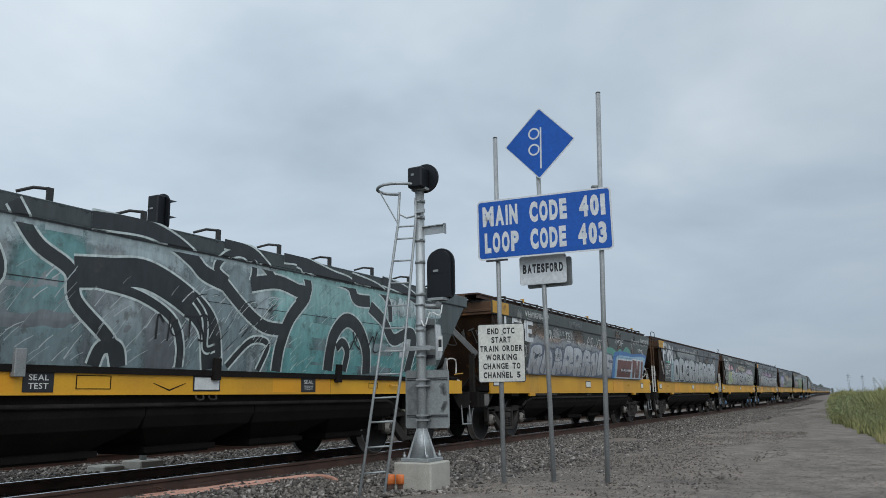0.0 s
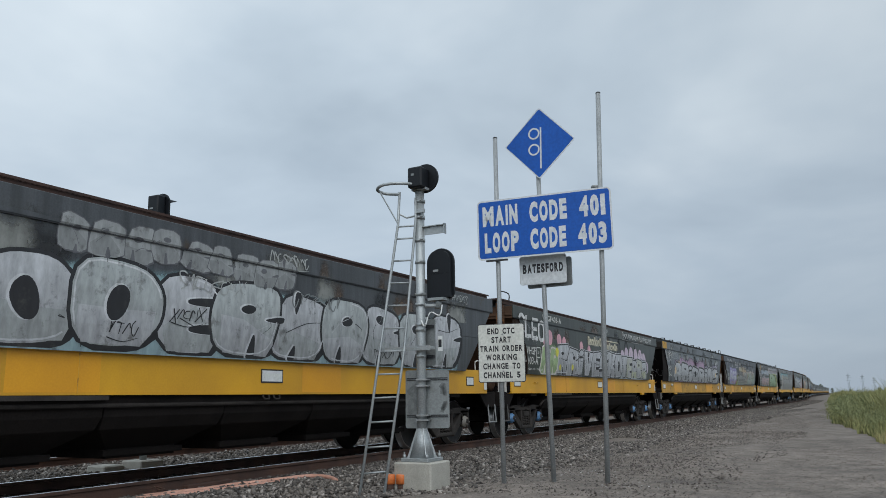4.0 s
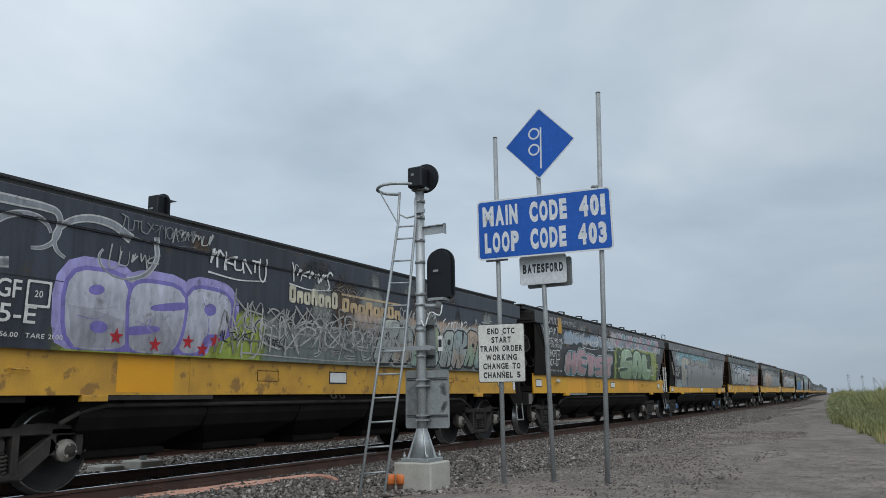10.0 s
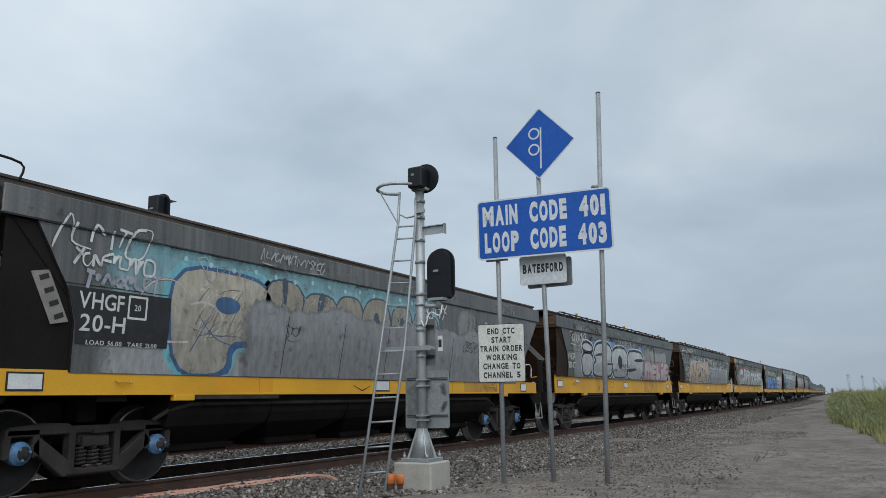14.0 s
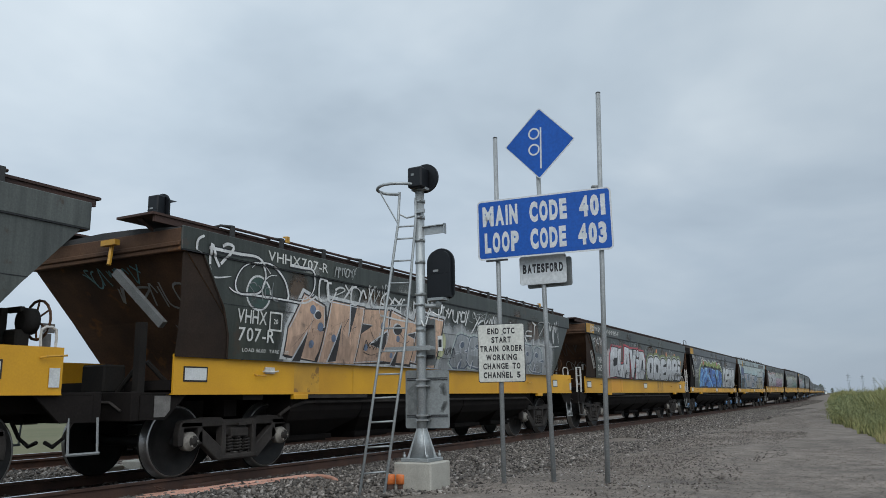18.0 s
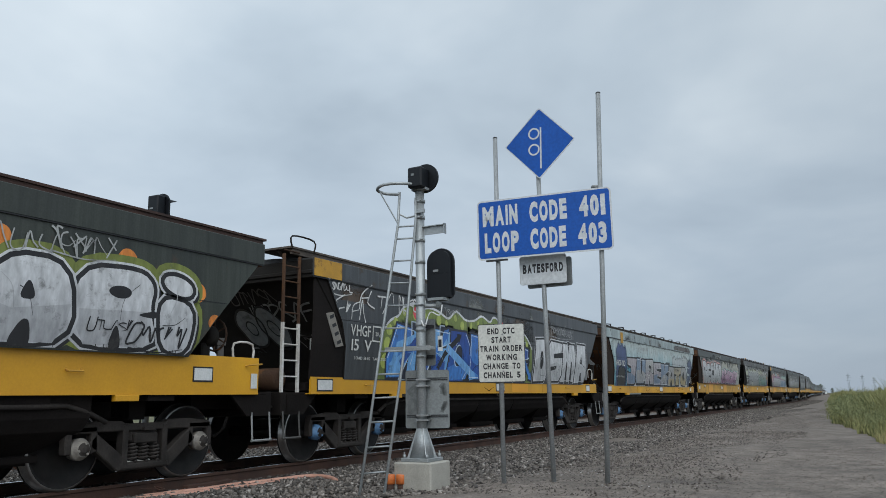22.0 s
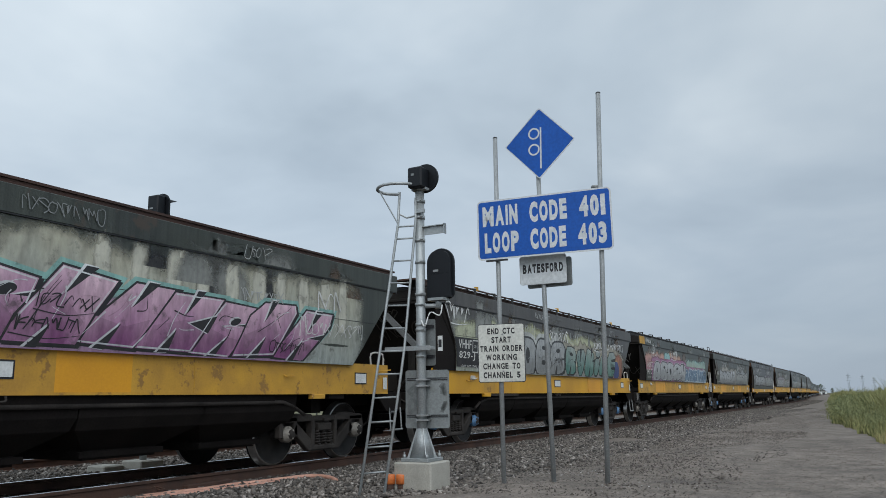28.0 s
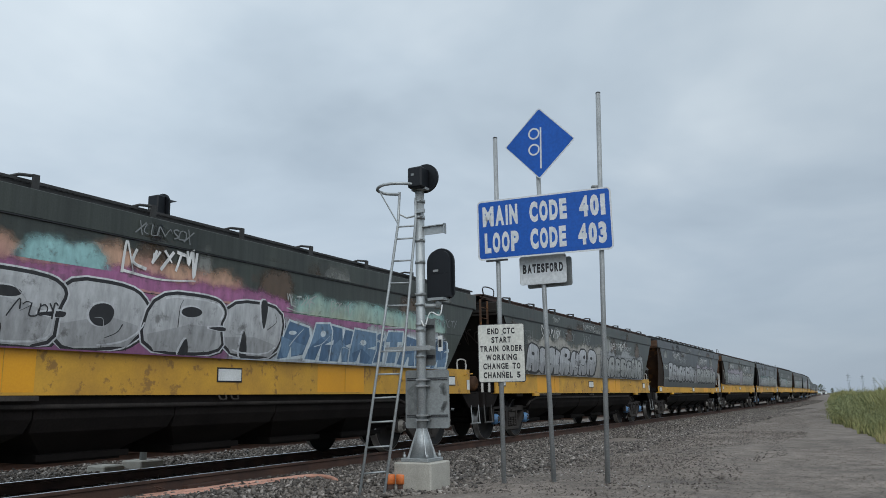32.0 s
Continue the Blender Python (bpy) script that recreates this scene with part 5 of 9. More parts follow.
def swirls(w, y0, y1, z0, z1, paint, edge, seed=1, n=10, width=0.09, rmin=0.35, rmax=0.9, label="sweeping curved band of paint"):
    """Big loose curves: a dark band with a light edge."""
    rnd = random.Random(seed)
    layers = []
    for i in range(n):
        c = y0 + (y1 - y0) * (i + rnd.uniform(0.1, 0.9)) / n
        r = rnd.uniform(rmin, rmax)
        a0, sweep = rnd.uniform(0, 6.28), rnd.choice((-1, 1)) * rnd.uniform(2.2, 4.5)
        cz = rnd.uniform(z0 + 0.25, z1 - 0.35)
        ctrl = []
        for j in range(8):
            q = j / 7
            rr = r * (1 - 0.75 * q)
            ctrl.append((c + rr * 1.1 * math.cos(a0 + sweep * q), min(max(cz + rr * 0.8 * math.sin(a0 + sweep * q), z0 + 0.08), z1 - 0.05)))
        pts = smooth(ctrl)
        wd = width * rnd.uniform(0.7, 1.6)
        layers = [(ribbon(pts, wd + 0.045, True), edge, 0.0045 + 0.0002 * i), (ribbon(pts, wd, True), paint, 0.0075 + 0.0002 * i)]
        for bm, mm, o in layers:
            for v in bm.verts:
                v.co.y = min(max(v.co.y, w["low"] + 0.012), 3.02)
        join(layers, "paint_swirl", w, label)


def spikes(w, y0, y1, z0, z1, fills, line, seed=1, n=9, label="angular wild-style graffiti"):
    """Interlocked pointed bars, each with an outline."""
    rnd = random.Random(seed)
    layers = []
    for i in range(n):
        c = y0 + (y1 - y0) * (i + 0.5) / n
        L = (y1 - y0) / n
        a, b = c - L * rnd.uniform(0.5, 1.0), c + L * rnd.uniform(0.5, 1.1)
        za, zb = rnd.uniform(z0, z0 + 0.3), rnd.uniform(z1 - 0.35, z1)
        if rnd.random() < 0.5:
            za, zb = zb, za
        mid = (c + rnd.uniform(-0.2, 0.2), (za + zb) / 2 + rnd.uniform(-0.2, 0.2))
        th = rnd.uniform(0.10, 0.17)
        pts = [(a, za), mid, (b, zb)]
        for grow, m_, o in ((0.05, line, 0.005 + 0.0003 * i), (0.0, fills[i % len(fills)], 0.009 + 0.0003 * i)):
            bm = ribbon(pts, th + grow)
            tip = pts[-1]
            d = Vector((tip[0] - mid[0], tip[1] - mid[1])).normalized()
            q = Vector((-d.y, d.x))
            base = Vector(tip)
            g = th + grow
            bm.faces.new([bm.verts.new((*p, 0)) for p in (base + q * g, base - q * g, base + d * g * 1.6)])
            for v in bm.verts:
                v.co.y = min(max(v.co.y, w["low"] + 0.012), 3.1)
            layers.append((bm, m_, o))
    return join(layers, "wildstyle_piece", w, label)


def bars(w, y0, y1, z0, z1, n, paint=None, label="faded cream block of a company mark"):
    """A painted company mark, as plain shapes."""
    st = (y1 - y0) / n
    for i in range(n):
        bm = B()
        tall = i % 3 == 0
        cy, hh = z0 + (z1 - z0) * (0.5 if tall else 0.37), (z1 - z0) * (1.0 if tall else 0.74)
        bm.faces.new([bm.verts.new((*p, 0)) for p in round_rect(st * 0.88, hh, 0.04, 2, y0 + (i + 0.5) * st, cy)])
        slot = filled(round_rect(st * 0.2, hh * 0.5, 0.01, 1, y0 + (i + 0.5) * st, cy - hh * (0.27 if i % 2 else 0.0)))
        join([(bm, paint or CREAM, 0.0090), (slot, INK, 0.0096)], "painted_mark", w, label)


def stencil(w, lines, y=0.35, z=2.19, size=0.185, box_code=None, small=True, plate=None, top=None):
    """Wagon code in white stencil letters, with the small load lines under it."""
    layers = []
    if plate:
        bm = B()
        bm.faces.new([bm.verts.new((*p, 0)) for p in ((y - 0.12, 1.58), (y + 1.25, 1.58), (y + 1.25, z + 0.04), (y - 0.35, z + 0.04))])
        layers.append((bm, plate, 0.0142))
    for i, s in enumerate(lines):
        bm = text_bm(s, 0.145 * len(s), size, 0.012)
        for v in bm.verts:
            v.co.x += y + 0.145 * len(s) / 2 + 0.04 * i
            v.co.y += z - size / 2 - i * (size + 0.055)
        layers.append((bm, M["stencil"], 0.015))
    if box_code:
        q = y + 0.145 * len(lines[0]) + 0.19
        ring = B()
        o = round_rect(0.27, 0.27, 0.01, 1, q, z - 0.12)
        inn = round_rect(0.22, 0.22, 0.01, 1, q, z - 0.12)
        vo = [ring.verts.new((*p, 0)) for p in o]
        vi = [ring.verts.new((*p, 0)) for p in inn]
        for i in range(len(o)):
            j = (i + 1) % len(o)
            ring.faces.new((vo[i], vo[j], vi[j], vi[i]))
        layers.append((ring, M["stencil"], 0.015))
        bm = text_bm(box_code, 0.09, 0.07, 0.01)
        for v in bm.verts:
            v.co.x += q
            v.co.y += z - 0.12
        layers.append((bm, M["stencil"], 0.015))
    if small:
        bm = text_bm("LOAD 56.00  TARE 21.00", 0.95, 0.05, 0.006)
        for v in bm.verts:
            v.co.x += y + 0.62
            v.co.y += z - 2 * (size + 0.055) - 0.06
        layers.append((bm, M["stencil"], 0.015))
    if top:
        s, yy = top
        bm = text_bm(s, 0.155 * len(s), 0.15, 0.012)
        for v in bm.verts:
            v.co.x += yy + 0.155 * len(s) / 2
            v.co.y += 2.97
        layers.append((bm, M["stencil"], 0.006))
    for layer in layers:
        join([layer], "stencilled_plate" if layer[1] is plate else "stencilled_code", w, "black painted code panel" if layer[1] is plate else "white stencilled wagon code")


def corner_plate(w, y0=-0.66, y1=0.05, z0=2.83, z1=3.105):
    bm = B()
    box(bm, 1.507, 1.512, y0, y1, z0, z1)
    return part("corner_panel", bm, M["yellow_worn"], w, "yellow painted corner panel on the top band")


def sill_plates(w, spec, x):
    """White marker plates, tie-down lugs, jacking pads and small fittings of the side sill."""
    hi = spec["high"]
    mid = (1.055 + hi) / 2
    hgt = min(0.15, hi - 1.055 - 0.06)
    mid_y = spec.get("plate", 6.3)
    for q in (-0.11, 0.11):
        bm = B()
        tube(bm, smooth([(x - 0.01, mid_y + q - 0.06, 1.04), (x + 0.015, mid_y + q - 0.05, 0.985), (x + 0.015, mid_y + q + 0.05, 0.985), (x - 0.01, mid_y + q + 0.06, 1.04)], 4), 0.012, 6)
        part("gate_hook", bm, M["bogie"], w, "steel loop under the sill")
    for y, l in ((-0.22, 0.36), (mid_y, 0.42), (12.55, 0.30)):
        bm = B()
        box(bm, x + 0.002, x + 0.007, y - l / 2 - 0.02, y + l / 2 + 0.02, mid - hgt / 2 - 0.02, mid + hgt / 2 + 0.02)
        fr = part("marker_frame", bm, M["black"], w)
        bm = B()
        box(bm, x + 0.0075, x + 0.011, y - l / 2, y + l / 2, mid - hgt / 2, mid + hgt / 2)
        part("reflector_plate", bm, M["plate_white"], w, "white reflective marker plate")
    rnd = random.Random(int(1000 * mid_y) + len(spec["c"]) * 7 + spec.get("hooks", 0))
    for y, l in ((rnd.uniform(1.6, 3.2), rnd.uniform(0.5, 1.6)), (rnd.uniform(6.9, 9.5), rnd.uniform(0.6, 2.2))):
        bm = B()
        box(bm, x + 0.0003, x + 0.0007, y, y + l, 1.07, hi - 0.004)
        part("repainted_patch", bm, M["yellow_patch"] if rnd.random() < 0.6 else M["yellow_worn"], w, "patch of fresher yellow paint on the sill")
    # plate over the headstock gusset; on gear B its pale colour holds dust and light
    bm = B()
    slab(bm, [(-0.98, 0.80), (-0.66, 0.80), (-0.60, 0.86), (-0.60, 1.03), (-0.98, 1.03)] if spec.get("gear", "B") == "A" else [(-0.80, 0.78), (-0.64, 0.78), (-0.56, 0.86), (-0.56, 1.03), (-0.80, 1.03)], "x", 1.312, 1.318)
    bmesh.ops.recalc_face_normals(bm, faces=bm.faces)
    part("corner_gusset", bm, M["dusty"] if spec.get("gear", "B") == "B" else M["under"], w, "dusty grey corner plate, lit part painted in")
    if spec.get("gear", "B") == "B" and not spec.get("narrow"):
        bm = B()
        box(bm, x + 0.002, x + 0.03, 1.05, 1.25, mid + 0.03, mid + 0.12, 0.006)
        tube(bm, [(x + 0.03, 1.0, mid + 0.06), (x + 0.045, 1.15, mid + 0.05), (x + 0.03, 1.32, mid + 0.07)], 0.012, 6)
        part("door_clamp", bm, M["ladder_white"], w, "small pale clamp on the sill")
    for y in (1.85, 11.4):
        bm = B()
        box(bm, x - 0.05, x + 0.03, y - 0.16, y + 0.16, 0.97, 1.04, 0.006)
        part("jacking_pad", bm, spec.get("sill", M["yellow"]), w)
    for y in (0.95, 10.7):
        bm = B()
        tube(bm, [(x, y - 0.09, mid + 0.02), (x + 0.05, y - 0.09, mid), (x + 0.05, y + 0.09, mid), (x, y + 0.09, mid + 0.02)], 0.011, 6)
        part("tie_down_lug", bm, M["yellow_worn"], w)
    for y, l, h_ in () if spec["c"] not in ("black", "moss", "navy", "teal", "pale") else ((4.65, 0.22, 0.10), (10.1, 0.14, 0.06)):
        bm = B()
        for a, b, c, d in ((y - l, y + l, -h_, -h_ + 0.012), (y - l, y + l, h_ - 0.012, h_), (y - l, y - l + 0.012, -h_, h_), (y + l - 0.012, y + l, -h_, h_)):
            box(bm, x + 0.0008, x + 0.003, a, b, mid + c * hgt / 0.2, mid + d * hgt / 0.2)
        part("stencil_frame", bm, M["under"], w, "dark outlined stencil frame")
    if not spec.get("narrow"):
        marks = ()
    else:
        marks = (1, -1)
    bm = B()
    for sg in marks:
        slab(bm, [(mid_y - 0.6 + sg * 0.26, mid), (mid_y - 0.6 + sg * 0.235, mid), (mid_y - 0.6, mid - 0.5 * hgt), (mid_y - 0.6, mid - 0.5 * hgt - 0.018)], "x", x + 0.0008, x + 0.003)
    bmesh.ops.recalc_face_normals(bm, faces=bm.faces)
    if marks:
        part("lifting_mark", bm, M["under"], w, "dark chevron mark")
    else:
        bm.free()
    for y in (3.2, 8.9):
        bm = B()
        box(bm, x + 0.001, x + 0.006, y - 0.004, y + 0.004, 1.06, hi)
        part("sill_joint", bm, M["yellow_worn"], w)
    if spec.get("seal"):
        for y in (4.0, 8.35):
            bm = B()
            box(bm, x + 0.002, x + 0.006, y - 0.17, y + 0.17, 1.07, hi - 0.01)
            sp = part("seal_panel", bm, M["black"], w, "black patch with white words")
            for i, s in enumerate(("SEAL", "TEST")):
                bm = text_bm(s, 0.22, 0.06, 0.012)
                for v in bm.verts:
                    v.co = (x + 0.0085, v.co.x + y, v.co.y + 1.22 - 0.085 * i)
                part("lettering", bm, M["stencil"], sp)
    bm = B()
    box(bm, x - 0.1, x + 0.012, 1.85, 3.6, 0.985, 1.035)
    part("side_rail", bm, M["galv_dull"] if spec["c"] in ("black", "pale") else M["bogie"], w)


M["yellow_patch"] = mat("fresh_sill_yellow", (0.68, 0.31, 0.010), 0.45, 0, (0.56, 0.25, 0.012), 1.2, 45, 0.7, 0.03, grain=0.14)
M["dusty"] = mat("dusty_grey_steel", (0.16, 0.15, 0.14), 0.8, 0, (0.07, 0.065, 0.06), 6, 50, 0.8, 0.1)
M["warn_grey"] = mat("faded_warning_panel", (0.25, 0.23, 0.20), 0.6, 0, (0.14, 0.13, 0.12), 5, 50, 0.7, 0.03)


def end_ladder(w, tall, f=1):
    """Access ladder of an end platform: two stiles, the lower half painted white, and rungs."""
    lad = new("end_ladder")
    lad.parent = w
    lad["label"] = "steel end ladder with white lower half"
    ys = (-1.10, -0.74) if f > 0 else (LAST + 0.74, LAST + 1.10)
    for y in ys:
        bm = B()
        box(bm, 1.26, 1.30, y - 0.02, y + 0.02, 1.07, 1.07 + (1.02 if tall else 0.72))
        part("lower_stile", bm, M["ladder_white"], lad)
        if tall:
            bm = B()
            box(bm, 1.262, 1.298, y - 0.018, y + 0.018, 2.09, 3.12)
            part("upper_stile", bm, M["end_brown"], lad)
    n = 9 if tall else 3
    for i in range(n):
        z = 1.30 + i * (0.235 if tall else 0.24)
        bm = B()
        tube(bm, [(1.28, ys[0], z), (1.28, ys[1], z)], 0.012, 6)
        part("rung", bm, M["ladder_white"] if z < 2.09 else M["end_brown"], lad)
    if tall:
        bm = B()
        tube(bm, smooth([(1.28, ys[0] + 0.18, 3.24), (1.28, ys[0] + 0.18, 3.42), (1.28, ys[1] + 0.35, 3.42), (1.28, ys[1] + 0.35, 3.24)], 4), 0.014, 6)
        part("grab_hoop", bm, M["end_dark"], lad)


def end_gear(w, spec):
    """Fittings on the two end platforms: brake chute, reservoir, valve boxes, handrails."""
    g = spec.get("gear", "B")
    dark = M["end_dark"]
    if g == "A":
        end_ladder(w, spec.get("tall", True))
        bm = B()
        slab(bm, [(-0.04, 1.76), (0.16, 1.80), (-0.10, 2.32), (-0.30, 2.28)], "x", 1.462, 1.468)
        bmesh.ops.recalc_face_normals(bm, faces=bm.faces)
        wp = part("warning_panel", bm, M["warn_grey"], w, "grey warning panel with dark lines")
        for i in range(4):
            y, z = 0.055 - 0.065 * i, 1.835 + 0.13 * i
            bm = B()
            slab(bm, [(y - 0.05, z - 0.03), (y + 0.05, z + 0.01), (y + 0.03, z + 0.06), (y - 0.07, z + 0.02)], "x", 1.4685, 1.4705)
            bmesh.ops.recalc_face_normals(bm, faces=bm.faces)
            part("warning_line", bm, M["black"], wp)
        bm = B()
        tube(bm, [(1.2, -0.62, 1.53), (1.2, -0.62, 1.92), (1.2, -0.18, 1.92), (1.2, -0.18, 1.53)], 0.018, 6)
        part("grab_rail", bm, dark, w)
        bm = B()
        box(bm, 1.205, 1.22, -0.36, -0.22, 1.72, 1.90)
        part("notice_plate", bm, M["plate_white"], w)
        bm = B()
        lathe(bm, [(-0.42, 0.10), (-0.38, 0.17), (0.38, 0.17), (0.42, 0.10)], 16, "x", (0.55, -0.75, 1.27))
        part("air_reservoir", bm, M["end_brown"], w)
    else:
        # sloping ram on the end sheet with its yellow latch and stand
        bm = B()
        tube(bm, [(0.30, -0.74, 2.98), (0.34, -0.80, 2.70)], 0.03, 6)
        box(bm, 0.18, 0.45, -0.82, -0.74, 2.96, 3.03)
        part("latch_arm", bm, M["yellow_worn"], w, "yellow latch arm")
        bm = B()
        a, b = Vector((0.36, -0.66, 2.62)), Vector((0.98, -0.40, 1.92))
        u = (b - a).normalized()
        sd = u.cross(Vector((0, 1, 0))).normalized() * 0.055
        up = Vector((0, -0.07, 0))
        vs = [bm.verts.new(p + q * sd + r * up) for p in (a, b) for q in (-1, 1) for r in (0, 1)]
        for q in ((0, 1, 3, 2), (4, 6, 7, 5), (0, 4, 5, 1), (2, 3, 7, 6), (0, 2, 6, 4), (1, 5, 7, 3)):
            bm.faces.new([vs[i] for i in q])
        bmesh.ops.recalc_face_normals(bm, faces=bm.faces)
        part("hatch_ram", bm, M["galv_dull"], w, "grey hatch ram on the end sheet")
        bm = B()
        box(bm, 0.98, 1.08, -0.86, -0.76, 1.07, 1.92)
        tube(bm, [(1.03, -0.78, 1.45), (0.65, -0.80, 1.08)], 0.03, 6)
        tube(bm, [(1.03, -0.70, 1.45), (1.1, -0.45, 1.2)], 0.03, 6)
        part("ram_stand", bm, dark, w)
        bm = B()
        box(bm, 0.2, 0.62, -0.98, -0.66, 1.08, 1.42, 0.02)
        part("valve_box", bm, dark, w)
        bm = B()
        box(bm, 1.28, 1.40, -0.1, 0.22, 1.54, 1.66, 0.01)
        part("valve_cover", bm, dark, w)
        bm = B()
        box(bm, 1.402, 1.41, 0.06, 0.20, 1.545, 1.655)
        part("notice_plate", bm, M["plate_white"], w)
    r = spec.get("rear", "rail")
    q = LAST + spec.get("tail", 0.0)
    bm = B()
    g = q + min(0.34, max(0.14, spec.get("brake", 0) + 0.10))
    tube(bm, smooth([(1.3, g, 1.50), (1.3, g, 1.72), (1.3, q + 0.50, 1.72), (1.3, q + 0.50, 1.45)], 3), 0.016, 6)
    part("grab_rail", bm, M["ladder_white"], w, "white painted grab rail")
    bm = B()
    tube(bm, [(1.37, q + 0.30, 1.42), (1.43, q + 0.32, 1.43), (1.43, q + 0.56, 1.45)], 0.012, 6)
    part("release_handle", bm, M["yellow_worn"], w)
    if r == "tank":
        bm = B()
        lathe(bm, [(q - 0.32, 0.12), (q - 0.28, 0.21), (q + 0.16, 0.21), (q + 0.20, 0.12)], 20, "y", (1.02, 0, 1.74))
        part("air_reservoir", bm, dark, w)
        bm = B()
        box(bm, 1.06, 1.20, q + 0.18, q + 0.36, 1.42, 1.76, 0.015)
        part("valve_box", bm, M["galv_dull"], w)
    elif r == "wheel":
        y, x, z = q + spec.get("brake", -0.02), 1.10, 1.83
        bm = B()
        tube(bm, [(x + 0.21 * math.cos(a * 0.3927), y, z + 0.21 * math.sin(a * 0.3927)) for a in range(17)], 0.015, 6, False)
        for a in (0.5, 1.55, 2.6, 3.64, 4.69, 5.74):
            tube(bm, [(x, y - 0.03, z), (x + 0.205 * math.cos(a), y, z + 0.205 * math.sin(a))], 0.011, 5)
        pale = spec.get("pale", False) or spec["c"] == "brown"
        part("handbrake_wheel", bm, M["ladder_white"] if pale else M["end_brown"], w, "white handbrake wheel" if pale else "rusty handbrake wheel")
        bm = B()
        lathe(bm, [(y - 0.20, 0.08), (y - 0.17, 0.14), (y - 0.06, 0.14), (y - 0.03, 0.05)], 18, "y", (x, 0, z - 0.02))
        part("brake_drum", bm, dark, w)
        bm = B()
        box(bm, 0.86, 0.92, y - 0.30, y - 0.22, 1.07, 1.95, 0.01)
        box(bm, 0.86, 1.12, y - 0.22, y - 0.16, 1.90, 1.96, 0.01)
        box(bm, 0.92, 1.14, y - 0.26, y - 0.10, 1.07, 1.72, 0.02)
        part("handbrake_box", bm, dark, w)
        bm = B()
        box(bm, 1.12, 1.135, y + 0.02, y + 0.18, 1.70, 1.80, 0.003)
        box(bm, 1.10, 1.13, y + 0.04, y + 0.15, 1.54, 1.695, 0.004)
        part("instruction_plate", bm, M["plate_white"] if pale else M["dusty"], w)
        bm = B()
        box(bm, 0.85, 1.20, y - 0.95, y - 0.50, 1.42, 1.68, 0.015)
        tube(bm, [(1.05, y - 0.50, 1.50), (1.05, y - 0.30, 1.50)], 0.02, 6)
        part("valve_box", bm, M["dusty"], w)
    bm = B()
    box(bm, 1.37, 1.376, q + 0.41, q + 0.53, 1.12, 1.32)
    part("reflector_plate", bm, M["plate_white"], w)


def end_tag(w, x0, x1, z0, z1, paint, seed, width=0.03):
    """A scrawl on the sloping front sheet."""
    rnd = random.Random(seed)
    n = max(3, int((x1 - x0) / ((z1 - z0) * 0.7)))
    st = (x1 - x0) / n
    out = B()
    for i in range(n):
        for pts in scribble(rnd, x0 + (i + 0.5) * st, (z0 + z1) / 2, st * 0.9, (z1 - z0), 0.1, rnd.uniform(-0.2, 0.2)):
            bm = ribbon(pts, width)
            lift = 0.006 + 0.00002 * len(out.verts)
            vs = {v: out.verts.new((v.co.x, side_start(v.co.y) - lift, v.co.y)) for v in bm.verts}
            for f in bm.faces:
                out.faces.new([vs[v] for v in f.verts])
            bm.free()
    part("paint_tag", out, paint, w, "scrawled paint tag on the end sheet")


def end_bubble(w, ovals, fill, ink):
    """Fat outlined bubbles on the sloping front sheet."""
    face, line = B(), B()

    def put(bm, x, z, lift):
        return bm.verts.new((x, side_start(z) - lift, z))
    for i, (cx, cz, rx, rz, slant) in enumerate(ovals):
        lift = 0.004 + 0.0004 * i
        rows = []
        for j in range(15):
            v = -0.995 + 1.99 * j / 14
            h = math.sqrt(1 - v * v) * rx * (1 + 0.06 * math.sin(5 * v + i))
            rows.append((put(face, cx - h + slant * v * rz, cz + v * rz, lift), put(face, cx + h + slant * v * rz, cz + v * rz, lift)))
        for a, b in zip(rows, rows[1:]):
            face.faces.new((a[0], a[1], b[1], b[0]))
        for size in (1.0, 0.36):
            pts = []
            for a in range(25):
                u, v = math.cos(a * math.tau / 24), math.sin(a * math.tau / 24)
                pts.append((cx + size * rx * u * (1 + 0.06 * math.sin(5 * v + i)) + slant * size * v * rz, cz + size * v * rz))
            bm = ribbon(pts, 0.035 if size == 1.0 else 0.022)
            vs = {v: put(line, v.co.x, v.co.y, 0.0072 + 0.0003 * i) for v in bm.verts}
            for f in bm.faces:
                line.faces.new([vs[v] for v in f.verts])
            bm.free()
    part("paint_bubble", face, fill, w, "faded grey bubble letters on the end sheet")
    part("bubble_outline", line, ink, w, "sprayed outline of the bubble letters")


